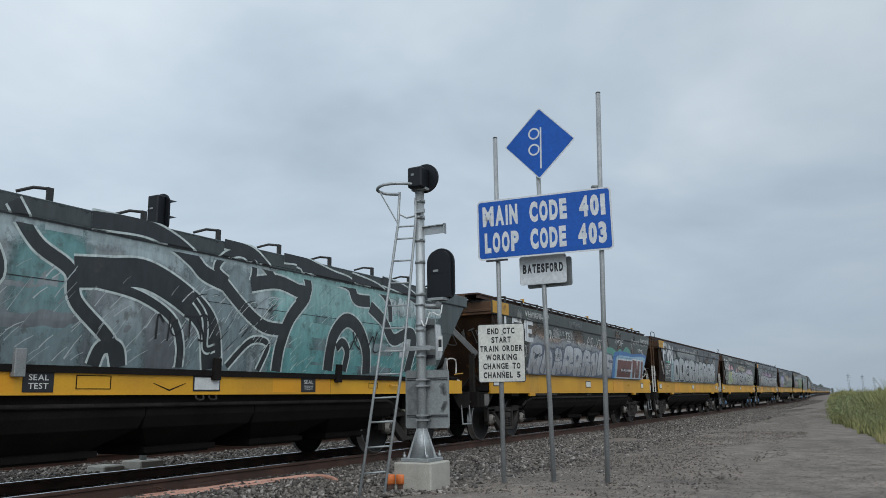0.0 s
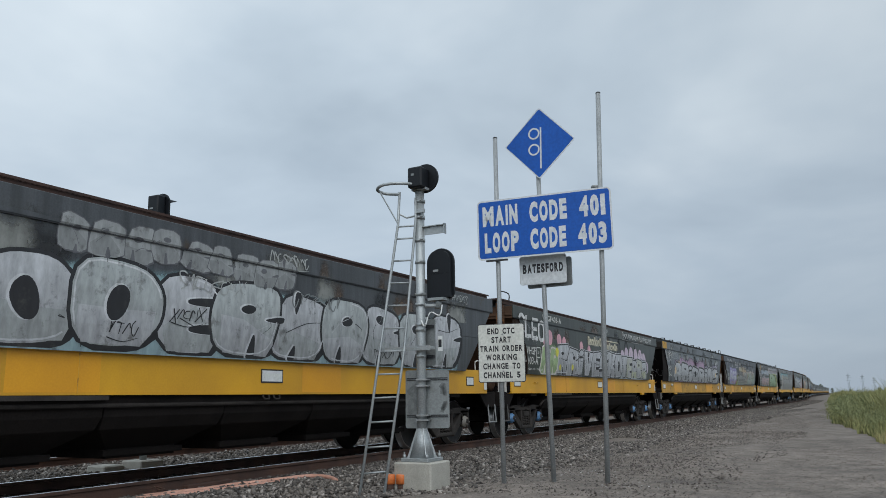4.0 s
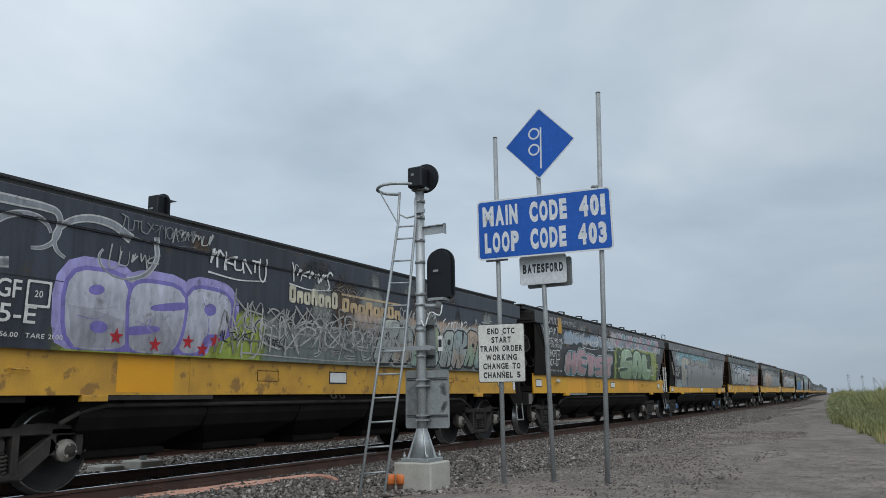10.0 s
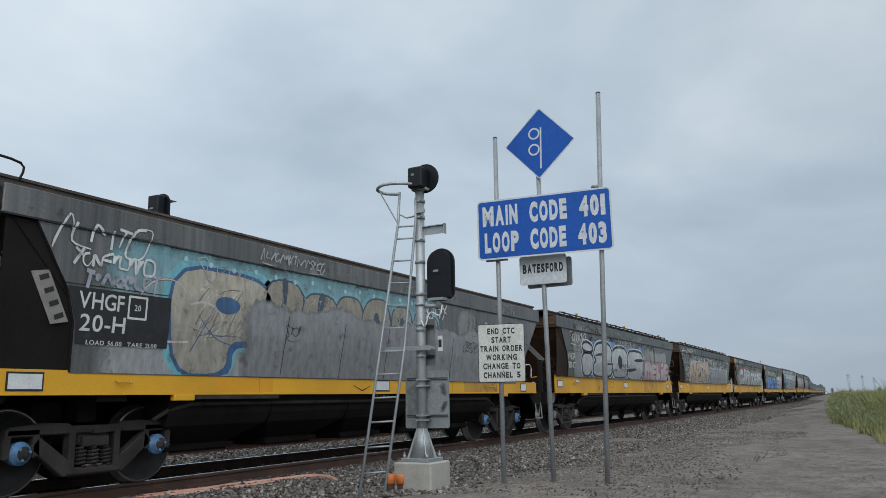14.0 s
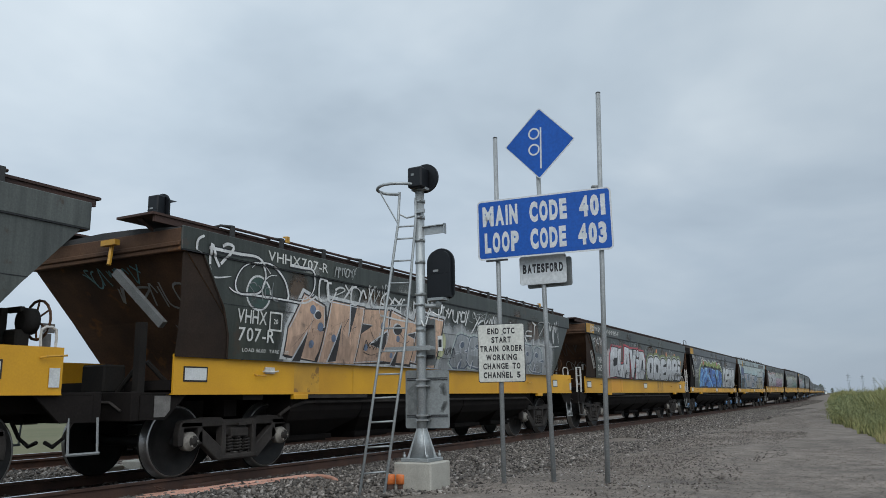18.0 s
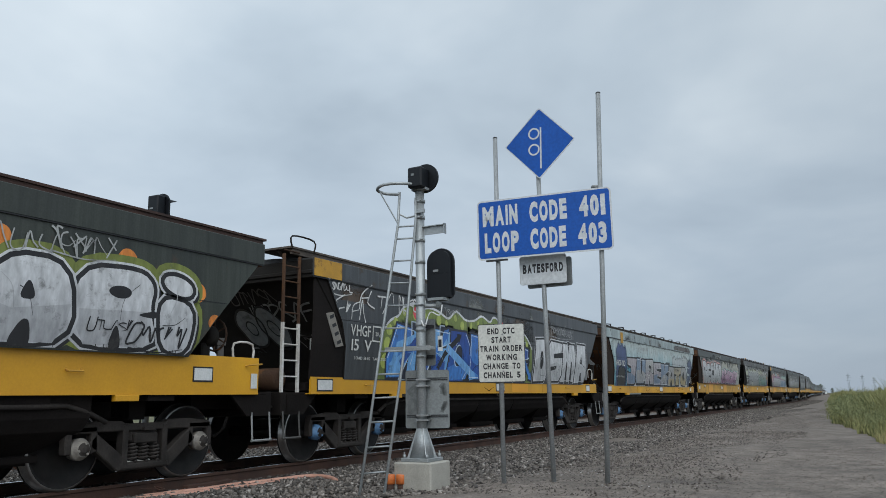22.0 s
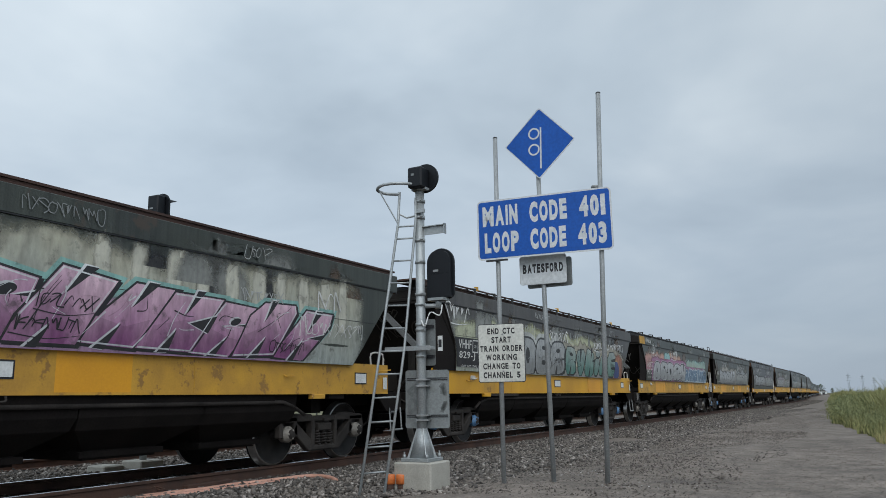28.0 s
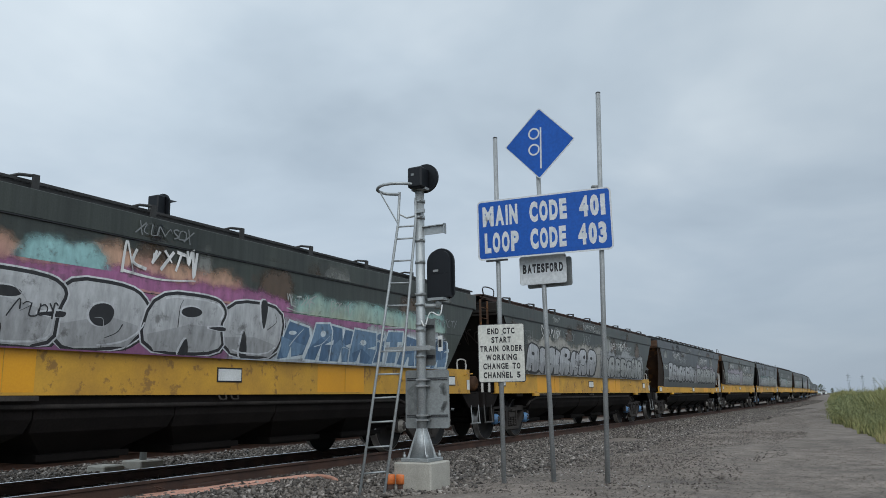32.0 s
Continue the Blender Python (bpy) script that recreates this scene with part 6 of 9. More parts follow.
def paint_wagon(k, w, spec):
    """The spray paint that each wagon carries on its near side."""
    S = SILVER
    T = lambda y0, y1, z0, z1, s, **kw: tag(w, y0, y1, z0, z1, seed=s, **kw)
    if k == 0:
        wash(w, 0.2, 12.4, 1.28, 2.83, spray((0.30, 0.36, 0.37), (0.24, 0.28, 0.29)), 3, 0.02)
        wash(w, 0.0, 12.6, 2.845, 3.02, spray((0.045, 0.055, 0.057), (0.05, 0.06, 0.06)), 4, 0.03)
        wash(w, 2.9, 6.4, 1.28, 2.55, spray((0.27, 0.30, 0.31), (0.10, 0.11, 0.12)), 5, 0.2, 0.0032)
        for q, (y0, y1, z1) in enumerate(((1.2, 3.0, 2.2), (3.4, 4.6, 2.7), (4.4, 5.4, 2.0), (5.6, 7.2, 2.75), (7.0, 8.0, 2.1), (8.2, 9.6, 2.6), (9.4, 10.8, 2.0))):
            wash(w, y0, y1, 1.29, z1, spray(((0.36, 0.42, 0.42), (0.12, 0.26, 0.26), (0.40, 0.44, 0.45), (0.20, 0.25, 0.26))[q % 4], (0.15, 0.20, 0.21)), 60 + q, 0.3, 0.0036 + 0.0002 * q)
        coal, rim = spray((0.022, 0.026, 0.029)), spray((0.46, 0.52, 0.51))
        wash(w, 7.2, 11.6, 1.28, 2.80, spray((0.24, 0.40, 0.39), (0.10, 0.27, 0.27)), 71, 0.05, 0.0048)
        sweeps = (
            (((0.7, 1.4), (1.0, 2.1), (1.6, 2.5), (2.3, 2.2), (2.4, 1.6)), 0.22), (((1.2, 2.9), (2.0, 2.75), (2.7, 2.4), (3.0, 1.9), (2.9, 1.4)), 0.20),
            (((2.6, 2.95), (3.2, 2.6), (3.4, 2.2), (3.0, 1.9)), 0.16),
            (((3.5, 2.95), (3.8, 2.57), (4.2, 2.34), (4.3, 2.02), (4.77, 1.63), (4.9, 1.36)), 0.15), (((4.25, 2.33), (4.7, 2.38), (5.2, 2.42), (5.8, 2.2), (6.2, 1.9), (6.35, 1.37)), 0.26),
            (((4.5, 2.25), (5.1, 2.17), (5.6, 1.95), (5.78, 1.64), (5.8, 1.37)), 0.08), (((4.6, 1.35), (4.68, 1.55), (4.88, 1.55), (4.95, 1.35)), 0.12),
            (((4.4, 2.93), (5.1, 2.97), (5.55, 2.87), (5.9, 2.7), (6.1, 2.56), (6.5, 2.46)), 0.15), (((6.4, 2.5), (6.83, 2.18), (7.25, 1.97), (7.7, 1.95)), 0.13),
            (((6.5, 2.52), (6.3, 2.65), (6.45, 2.84), (6.75, 2.92), (7.0, 2.78), (6.98, 2.56)), 0.10), (((6.95, 2.52), (7.48, 2.62), (7.93, 2.55), (8.15, 2.5), (7.8, 2.13), (7.62, 1.74), (7.58, 1.36)), 0.15),
            (((6.4, 3.0), (6.9, 2.97), (7.2, 2.82), (7.4, 2.66)), 0.13), (((7.6, 3.0), (8.0, 2.98), (8.2, 2.6), (7.95, 2.35)), 0.12),
            (((7.9, 3.0), (8.72, 2.86), (9.26, 2.79), (9.45, 2.58), (9.85, 2.58)), 0.15), (((9.3, 2.92), (10.1, 2.82), (10.45, 2.6), (10.5, 2.28)), 0.10),
            (((8.78, 1.4), (8.84, 1.9), (9.16, 2.2), (9.52, 2.1), (9.78, 1.75), (9.84, 1.37)), 0.17), (((8.95, 1.75), (9.1, 1.85), (9.25, 1.7), (9.2, 1.4)), 0.10),
            (((9.86, 2.49), (10.27, 2.28), (10.6, 1.98), (11.1, 2.12), (11.3, 2.0), (11.14, 1.41)), 0.16), (((5.95, 2.2), (6.14, 1.99), (6.19, 1.62), (6.36, 1.63)), 0.05),
            (((6.6, 1.4), (7.0, 1.75), (7.35, 1.72), (7.2, 1.36)), 0.06), (((10.2, 2.98), (10.9, 2.9), (11.6, 2.72), (12.3, 2.75)), 0.12))
        for q, (ctrl, wd) in enumerate(sweeps):
            band(w, ctrl, wd * (1.0 if q in (1, 2, 3, 9, 11) else 1.3), coal, rim, up=0.00025 * q)
        hatch(w, 3.3, 7.5, 1.35, 2.4, [spray((0.40, 0.43, 0.44)), spray((0.20, 0.225, 0.23)), spray((0.33, 0.37, 0.38))], 160, 5, 0.9, 0.0050, 0.014)
        hatch(w, 7.6, 11.8, 1.35, 2.7, [spray((0.32, 0.44, 0.43)), spray((0.14, 0.28, 0.28)), spray((0.26, 0.38, 0.37))], 200, 6, 0.6, 0.0050, 0.02)
        hatch(w, 5.9, 7.4, 1.5, 2.3, [rim, coal], 40, 8, 0.9, 0.0130, 0.013)
        bm = B()
        box(bm, 1.415, 1.432, 0.3, 12.6, 1.27, 1.345)
        part("side_chord", bm, M["under"], w)
        for y in (3.75, 6.42, 9.05):
            bm = B()
            box(bm, 1.40, 1.475, y - 0.06, y + 0.06, 1.22, 1.50, 0.006)
            part("side_bracket", bm, M["galv_dull"] if y < 4 else M["under"], w)
        wash(w, 10.6, 12.4, 1.3, 2.3, spray((0.07, 0.19, 0.18)), 9, 0.2, 0.0036)
        letters(w, "#RA", 10.9, 12.4, 1.72, 2.30, BRIGHT, spray((0.30, 0.36, 0.36)), seed=4, edge=0.02, soft=0, label="white drippy graffiti letter")
        letters(w, "####", 10.4, 12.3, 2.42, 2.72, spray((0.40, 0.47, 0.47)), spray((0.16, 0.24, 0.24)), seed=8, edge=0.012, label="pale scrawled letter")
        T(5.4, 6.2, 1.7, 2.0, 5, paint=INK)
        T(9.3, 10.2, 1.75, 2.05, 6, paint=INK)
    elif k == 1:
        stencil(w, ["VHHX", "713 M"], 0.35, 2.17, box_code="20", top=("VHHX713-M", 1.2))
        wash(w, 1.2, 8.7, 1.5, 2.42, spray((0.25, 0.26, 0.27), (0.13, 0.135, 0.14)), 3, 0.14)
        wash(w, 1.6, 8.6, 1.5, 2.45, spray((0.36, 0.26, 0.20), (0.22, 0.19, 0.18)), 13, 0.12, 0.0021)
        wash(w, 1.5, 8.7, 1.5, 2.22, spray((0.15, 0.165, 0.20), (0.085, 0.10, 0.14)), 15, 0.10, 0.0034)
        letters(w, "##R#NLS", 1.5, 8.5, 1.54, 2.26, S, spray((0.085, 0.10, 0.145)), seed=11, edge=0.05, lean=0.22, warp=0.16, soft=1, marks=5, label="weathered silver and slate graffiti letter")
        rolled(w, "LEME", -0.02, 1.75, 2.34, 2.76, BRIGHT, 0.105, 2)
        sea = spray((0.08, 0.26, 0.20), (0.06, 0.19, 0.16))
        cloud(w, [(7.9, 2.40), (8.3, 2.47), (8.7, 2.44), (9.1, 2.36), (9.45, 2.47), (9.8, 2.40), (10.2, 2.57), (10.55, 2.52), (10.9, 2.34)], 2.2, sea, sea, 0.0036, "sea green overspray above the piece")
        deep = spray((0.035, 0.125, 0.33), (0.05, 0.17, 0.38))
        cloud(w, [(8.55, 1.6), (8.62, 2.05), (8.78, 2.30), (9.1, 2.36), (9.8, 2.40), (10.5, 2.38), (10.9, 2.35), (11.8, 2.40), (12.6, 2.41), (12.95, 2.30)], 1.515, deep, deep, 0.0040, "deep blue edge of the paint cloud")
        ice = spray((0.27, 0.42, 0.52), (0.20, 0.36, 0.48))
        cloud(w, [(8.82, 1.6), (8.90, 2.0), (9.05, 2.19), (9.4, 2.25), (10.4, 2.26), (10.9, 2.25), (11.8, 2.30), (12.5, 2.30), (12.75, 2.22)], 1.515, ice, ice, 0.0046, "pale blue paint cloud")
        wine = (spray((0.145, 0.040, 0.035), (0.11, 0.04, 0.034)), BRIGHT)
        for ch, y0, y1, z1 in (("c", 9.14, 10.74, 2.11), ("N", 11.0, 11.86, 2.16), ("|", 12.10, 12.34, 2.16)):
            letters(w, ch, y0, y1, 1.56, z1, *wine, seed=5, edge=0.045, soft=0, wob=0.0, warp=0.02, lean=0.08, marks=1, label="dark red graffiti letter with white outline in a pale blue cloud")
        for y, s in ((2.6, 31), (4.2, 32), (6.0, 33), (6.9, 34)):
            T(y, y + 0.55, 2.42, 2.68, s, width=0.02)
        for y0, y1, z0, z1, s in ((8.93, 9.85, 2.58, 2.82, 35), (10.95, 11.95, 2.66, 2.90, 36), (12.15, 12.75, 2.80, 2.98, 37), (12.8, 13.15, 2.74, 2.98, 38), (11.75, 12.45, 2.44, 2.60, 39)):
            T(y0, y1, z0, z1, s, width=0.022)
    elif k == 2:
        stencil(w, ["VHGF", "356-Y"], 0.28, 2.19, box_code="20")
        wash(w, 1.2, 2.2, 1.5, 2.4, spray((0.28, 0.34, 0.36)), 3, 0.1)
        rolled(w, "FVN", 0.0, 1.75, 2.36, 2.98, BRIGHT, 0.15, 8, 0.1, "white dripping letter")
        letters(w, "#####", 2.7, 6.6, 2.55, 2.95, spray((0.26, 0.27, 0.27)), spray((0.10, 0.10, 0.11)), seed=9, edge=0.012, label="half-erased grey letter")
        wash(w, 1.3, 12.0, 1.5, 2.42, spray((0.26, 0.40, 0.43), (0.22, 0.30, 0.32)), 6, 0.1, 0.0030)
        letters(w, "ODE##R#", 1.9, 11.8, 1.54, 2.50, [S, spray((0.40, 0.43, 0.43), (0.26, 0.27, 0.27))], INK, None, seed=14, soft=2, wob=0.03, shine=BRIGHT, label="grey and white bubble graffiti letter")
        T(0.4, 1.1, 2.24, 2.34, 4, paint=spray((0.12, 0.45, 0.30)))
    elif k == 3:
        stencil(w, ["VHGF", "403-A"], 0.12, 2.17, box_code="20", top=("VHGF403-A", 1.2))
        rolled(w, "CLEO", -0.40, 1.35, 2.46, 2.92, CHALK, 0.10, 3, 0.12, "white roller-painted letter")
        blobs(w, [(1.4, 2.42, 0.17), (1.75, 2.48, 0.2), (2.45, 2.45, 0.17), (2.85, 2.42, 0.15), (4.3, 2.36, 0.16), (5.0, 2.3, 0.14)], spray((0.58, 0.30, 0.35)), label="pink cloud blobs")
        wash(w, 0.9, 2.6, 1.5, 2.35, spray((0.20, 0.27, 0.13), (0.10, 0.14, 0.07)), 4, 0.1)
        letters(w, "##", 1.1, 2.3, 1.55, 2.25, spray((0.30, 0.40, 0.20)), spray((0.55, 0.50, 0.48)), seed=6, label="lime green graffiti letter")
        blobs(w, [(2.25, 2.12, 0.12), (2.5, 1.72, 0.08), (3.5, 1.75, 0.08)], spray((0.62, 0.58, 0.05)), 0.0118, "yellow paint accents")
        letters(w, "#IVESKO", 2.3, 8.5, 1.54, 2.26, S, INK, None, seed=17, edge=0.035, soft=0, rim=BRIGHT, lean=0.14, marks=4, shine=BRIGHT)
        blobs(w, [(8.6, 2.25, 0.22), (9.1, 2.34, 0.24), (9.7, 2.36, 0.26), (10.3, 2.34, 0.25), (10.9, 2.32, 0.27), (11.4, 2.2, 0.28), (11.8, 1.95, 0.22)], spray((0.52, 0.40, 0.48), (0.46, 0.42, 0.50)), 0.0027, "pale lilac bubble")
        wash(w, 8.0, 12.0, 1.5, 2.2, spray((0.36, 0.38, 0.40), (0.26, 0.30, 0.30)), 44, 0.06, 0.0040)
        letters(w, "TER#", 8.5, 11.7, 1.54, 2.20, [S, spray((0.46, 0.46, 0.48), (0.36, 0.38, 0.24))], INK, None, seed=19, edge=0.035, soft=0, rim=BRIGHT, lean=0.14, shine=BRIGHT)
        bars(w, 4.9, 6.25, 2.46, 2.72, 7)
        bars(w, 6.45, 8.0, 2.40, 2.62, 8)
        join([(filled([(6.45, 2.655), (8.05, 2.655), (8.05, 2.69), (6.45, 2.69)]), CREAM, 0.009)], "painted_mark", w, "cream bar of a company mark")
        T(8.6, 12.6, 2.86, 3.06, 41, width=0.022)
    elif k == 4:
        wash(w, 0.5, 12.4, 1.5, 2.80, spray((0.13, 0.145, 0.16), (0.10, 0.105, 0.115)), 2, 0.06, 0.0015)
        wash(w, 1.2, 8.5, 1.5, 2.48, spray((0.36, 0.22, 0.33), (0.22, 0.15, 0.22)), 4, 0.2)
        wash(w, 8.0, 12.2, 1.5, 2.40, spray((0.25, 0.22, 0.30), (0.17, 0.16, 0.19)), 5, 0.2)
        letters(w, "ARIDRINS", 1.3, 12.0, 1.54, 2.24, SILVER, INK, None, seed=23, shine=BRIGHT, edge=0.065, soft=1, wob=0.04, lean=0.1, rim=spray((0.30, 0.29, 0.30)))
        blobs(w, [(1.55, 1.98, 0.16), (2.3, 2.36, 0.07), (11.3, 1.95, 0.12)], spray((0.62, 0.46, 0.24)), 0.0122, "round pale orange paint spots")
        T(11.3, 12.3, 2.45, 2.75, 14)
        stencil(w, ["VHGF", "45-L"], 0.15, 2.15, small=False)
        T(-0.3, 0.8, 2.4, 2.75, 15)
    elif k == 5:
        stencil(w, ["VHGF", "205-E"], 0.25, 2.17, box_code="20")
        wash(w, 1.1, 4.0, 1.5, 2.2, spray((0.40, 0.44, 0.07), (0.28, 0.32, 0.06)), 3, 0.18)
        letters(w, "BSP", 1.35, 3.7, 1.54, 2.36, spray((0.50, 0.50, 0.58), (0.32, 0.32, 0.36)), spray((0.17, 0.14, 0.40)), spray((0.30, 0.27, 0.52)), seed=9, edge=0.05, soft=2, label="lilac and silver graffiti letter with purple outlines")
        layers = []
        for y, z in ((2.0, 1.68), (2.55, 1.62), (3.05, 1.68), (3.3, 1.60), (3.5, 1.72)):
            bm = B()
            bm.faces.new([bm.verts.new((y + (0.1 if i % 2 == 0 else 0.04) * math.sin(i * 0.628), z + (0.1 if i % 2 == 0 else 0.04) * math.cos(i * 0.628), 0)) for i in range(10)])
            layers.append((bm, spray((0.42, 0.02, 0.03)), 0.0135))
        join(layers, "star_row", w, "row of small red painted stars")
        swirls(w, 0.0, 2.0, 2.25, 3.0, spray((0.22, 0.23, 0.25)), spray((0.45, 0.45, 0.44)), 6, 5, 0.05)
        bars(w, 4.9, 6.1, 2.36, 2.62, 7)
        bars(w, 6.2, 8.0, 2.34, 2.56, 8, spray((0.46, 0.33, 0.18)))
        join([(filled([(6.2, 2.595), (8.0, 2.595), (8.0, 2.63), (6.2, 2.63)]), spray((0.46, 0.33, 0.18)), 0.009)], "painted_mark", w, "tan bar of a company mark")
        for q, g in enumerate((0.40, 0.26, 0.34, 0.20, 0.30, 0.38)):
            T(3.6 + 0.2 * (q % 3), 8.4, (1.55, 1.80, 1.62)[q % 3], (2.10, 2.34, 2.26)[q % 3], 160 + q, paint=spray((g, g * 0.98, g * 0.94)), width=0.022)
        swirls(w, 3.8, 8.4, 1.54, 2.35, spray((0.05, 0.05, 0.055)), spray((0.38, 0.38, 0.36)), 16, 16, 0.022, 0.15, 0.34, label="grey scribbled paint curl")
        wash(w, 3.4, 4.6, 1.5, 2.1, spray((0.30, 0.36, 0.07), (0.26, 0.32, 0.06)), 29, 0.12, 0.0034)
        wash(w, 4.0, 12.4, 1.5, 2.10, spray((0.17, 0.16, 0.15), (0.15, 0.18, 0.17)), 27, 0.15, 0.0030, dense=0.85)
        wash(w, 6.2, 12.2, 1.95, 2.42, spray((0.42, 0.30, 0.22), (0.34, 0.28, 0.24)), 28, 0.1, 0.0026)
        letters(w, "#########", 7.3, 12.2, 1.54, 2.26, [spray((0.44, 0.43, 0.38), (0.26, 0.34, 0.34)), spray((0.26, 0.36, 0.36), (0.30, 0.30, 0.28)), spray((0.46, 0.34, 0.24), (0.30, 0.26, 0.22)), spray((0.30, 0.33, 0.17), (0.22, 0.30, 0.26))], INK, spray((0.36, 0.36, 0.34)), seed=25, edge=0.03, wob=0.08, marks=8, lean=0.2, label="sand, teal and orange graffiti letter")
        T(3.3, 4.4, 2.62, 2.9, 51)
        T(4.9, 5.9, 2.66, 2.9, 52)
        T(9.6, 10.6, 2.26, 2.5, 53)
    elif k == 6:
        stencil(w, ["VHGF", "507-U"], 0.18, 2.17, box_code="20")
        wash(w, 1.2, 6.6, 2.38, 2.72, spray((0.26, 0.33, 0.40), (0.26, 0.20, 0.17)), 3, 0.12)
        coal = spray((0.012, 0.012, 0.013), (0.02, 0.02, 0.021))
        cloud(w, [(1.35, 1.8), (1.5, 2.05), (1.75, 2.24), (2.0, 2.30), (2.25, 2.42), (2.5, 2.38), (2.8, 2.47), (3.2, 2.40), (3.6, 2.46), (4.1, 2.38), (4.6, 2.44), (5.1, 2.36), (5.7, 2.42), (6.2, 2.3)], 1.515, coal, coal, 0.0030, "black paint cloud behind the letters")
        letters(w, "HETST", 1.55, 6.0, 1.54, 2.16, spray((0.46, 0.27, 0.30), (0.36, 0.24, 0.24)), spray((0.05, 0.16, 0.18)), None, seed=12, edge=0.03, soft=1, wob=0.08, warp=0.14, rim=spray((0.50, 0.58, 0.56)), label="dusty pink graffiti letter with teal and white outlines")
        wash(w, 6.0, 12.2, 1.5, 2.66, spray((0.26, 0.30, 0.07), (0.20, 0.25, 0.07)), 9, 0.08)
        wash(w, 6.3, 11.3, 1.5, 2.45, spray((0.035, 0.06, 0.03), (0.03, 0.055, 0.03)), 10, 0.08, 0.0034)
        letters(w, "SAL", 7.0, 11.0, 1.54, 2.48, spray((0.34, 0.44, 0.30), (0.20, 0.30, 0.17)), spray((0.035, 0.065, 0.035)), spray((0.34, 0.38, 0.10)), seed=15, edge=0.06, marks=1, soft=2, wob=0.02, lean=0.0, label="large green graffiti letter with lime outline", shine=spray((0.55, 0.62, 0.5)))
        wash(w, 5.6, 12.6, 2.58, 2.98, spray((0.36, 0.33, 0.34), (0.38, 0.25, 0.30)), 8, 0.12, 0.0038)
        letters(w, "######", 6.4, 12.4, 2.58, 2.98, [spray((0.20, 0.19, 0.21)), spray((0.36, 0.21, 0.26)), spray((0.14, 0.26, 0.29))], spray((0.46, 0.46, 0.47)), seed=19, edge=0.026, label="faded grey and pink letter with white outline")
        T(-0.2, 1.0, 2.50, 2.78, 61, width=0.020)
        T(0.1, 1.3, 2.34, 2.50, 68, width=0.017)
        T(0.15, 1.2, 2.22, 2.35, 69, width=0.014)
        T(2.2, 3.2, 2.56, 2.76, 70, width=0.017)
        T(4.4, 6.4, 2.60, 2.80, 71, width=0.02)
        swirls(w, 2.6, 6.0, 2.70, 3.02, spray((0.10, 0.07, 0.055)), spray((0.17, 0.13, 0.11)), 72, 9, 0.05, 0.12, 0.22)
        T(0.1, 1.0, 2.84, 3.04, 62, paint=spray((0.34, 0.33, 0.33)), width=0.028)
        T(1.1, 2.4, 2.88, 3.02, 73, paint=spray((0.40, 0.40, 0.40)), width=0.014)
        T(3.0, 4.6, 2.40, 2.62, 63)
        T(5.0, 6.5, 2.45, 2.65, 64)
        T(11.0, 11.6, 1.75, 2.05, 65, width=0.035)
        T(11.6, 12.3, 1.95, 2.15, 66, paint=spray((0.40, 0.45, 0.12)), width=0.03)
        T(11.7, 12.7, 2.5, 2.75, 67)
        corner_plate(w, 0.95, 1.25, 2.64, 3.06)
    elif k == 7:
        stencil(w, ["VHGF", "20-H"], 0.25, 2.14, box_code="20", plate=INK)
        wash(w, 0.4, 8.4, 1.28, 2.78, spray((0.16, 0.30, 0.33), (0.30, 0.31, 0.31)), 2, 0.08)
        wash(w, 2.6, 12.6, 1.28, 2.26, spray((0.27, 0.27, 0.275), (0.20, 0.20, 0.205)), 4, 0.16, 0.0122, fade=0.16)
        letters(w, "P", 1.55, 3.35, 1.31, 2.62, spray((0.42, 0.38, 0.30), (0.30, 0.28, 0.24)), spray((0.05, 0.11, 0.22)), spray((0.16, 0.40, 0.46)), seed=9, edge=0.05, soft=2, wob=0.01, warp=0.03, lean=0.0, marks=7, label="tall tan arched graffiti letter with a cyan halo")
        blobs(w, [(1.7 + 0.42 * q, 2.70 - 0.02 * (q % 3), 0.035) for q in range(15)], spray((0.36, 0.52, 0.54)), 0.0124, "small pale cyan dots over the letters")
        for y in (3.6, 5.0, 6.3, 7.5, 8.7):
            join([(ribbon([(y, 1.29), (y + 0.03, 1.7), (y + 0.10, 2.15)], 0.016), INK, 0.0132)], "painted_line", w, "thin dark upright line in the grey paint")
        hatch(w, 1.9, 2.6, 1.7, 2.4, [spray((0.16, 0.14, 0.11)), spray((0.48, 0.44, 0.36))], 40, 7, 1.2, 0.0070, 0.02)
        swirls(w, 1.0, 3.0, 1.6, 2.6, spray((0.5, 0.46, 0.44)), spray((0.20, 0.18, 0.16)), 5, 2, 0.03)
        letters(w, "HUOO##", 3.2, 8.0, 1.75, 2.58, spray((0.28, 0.25, 0.20)), spray((0.05, 0.07, 0.10)), spray((0.18, 0.36, 0.40)), seed=6, edge=0.03, soft=2, label="tan bubble letter with cyan halo")
        T(7.6, 8.5, 2.45, 2.75, 71, width=0.03)
        T(10.2, 12.4, 2.1, 2.5, 72)
        swirls(w, 9.0, 12.4, 1.4, 2.4, spray((0.30, 0.30, 0.29)), spray((0.17, 0.17, 0.165)), 73, 9, 0.04)
        T(-0.1, 1.1, 2.58, 2.95, 74, width=0.03)
        T(0.15, 1.2, 2.40, 2.60, 75, width=0.03)
        T(0.3, 1.3, 2.20, 2.40, 76, paint=spray((0.30, 0.32, 0.36)), width=0.04)
    elif k == 8:
        wash(w, 0.5, 12.4, 1.5, 2.6, spray((0.26, 0.27, 0.265), (0.20, 0.205, 0.21)), 2, 0.1)
        wash(w, 2.2, 8.6, 1.5, 2.62, spray((0.13, 0.24, 0.42), (0.17, 0.25, 0.36)), 3, 0.12, 0.0034)
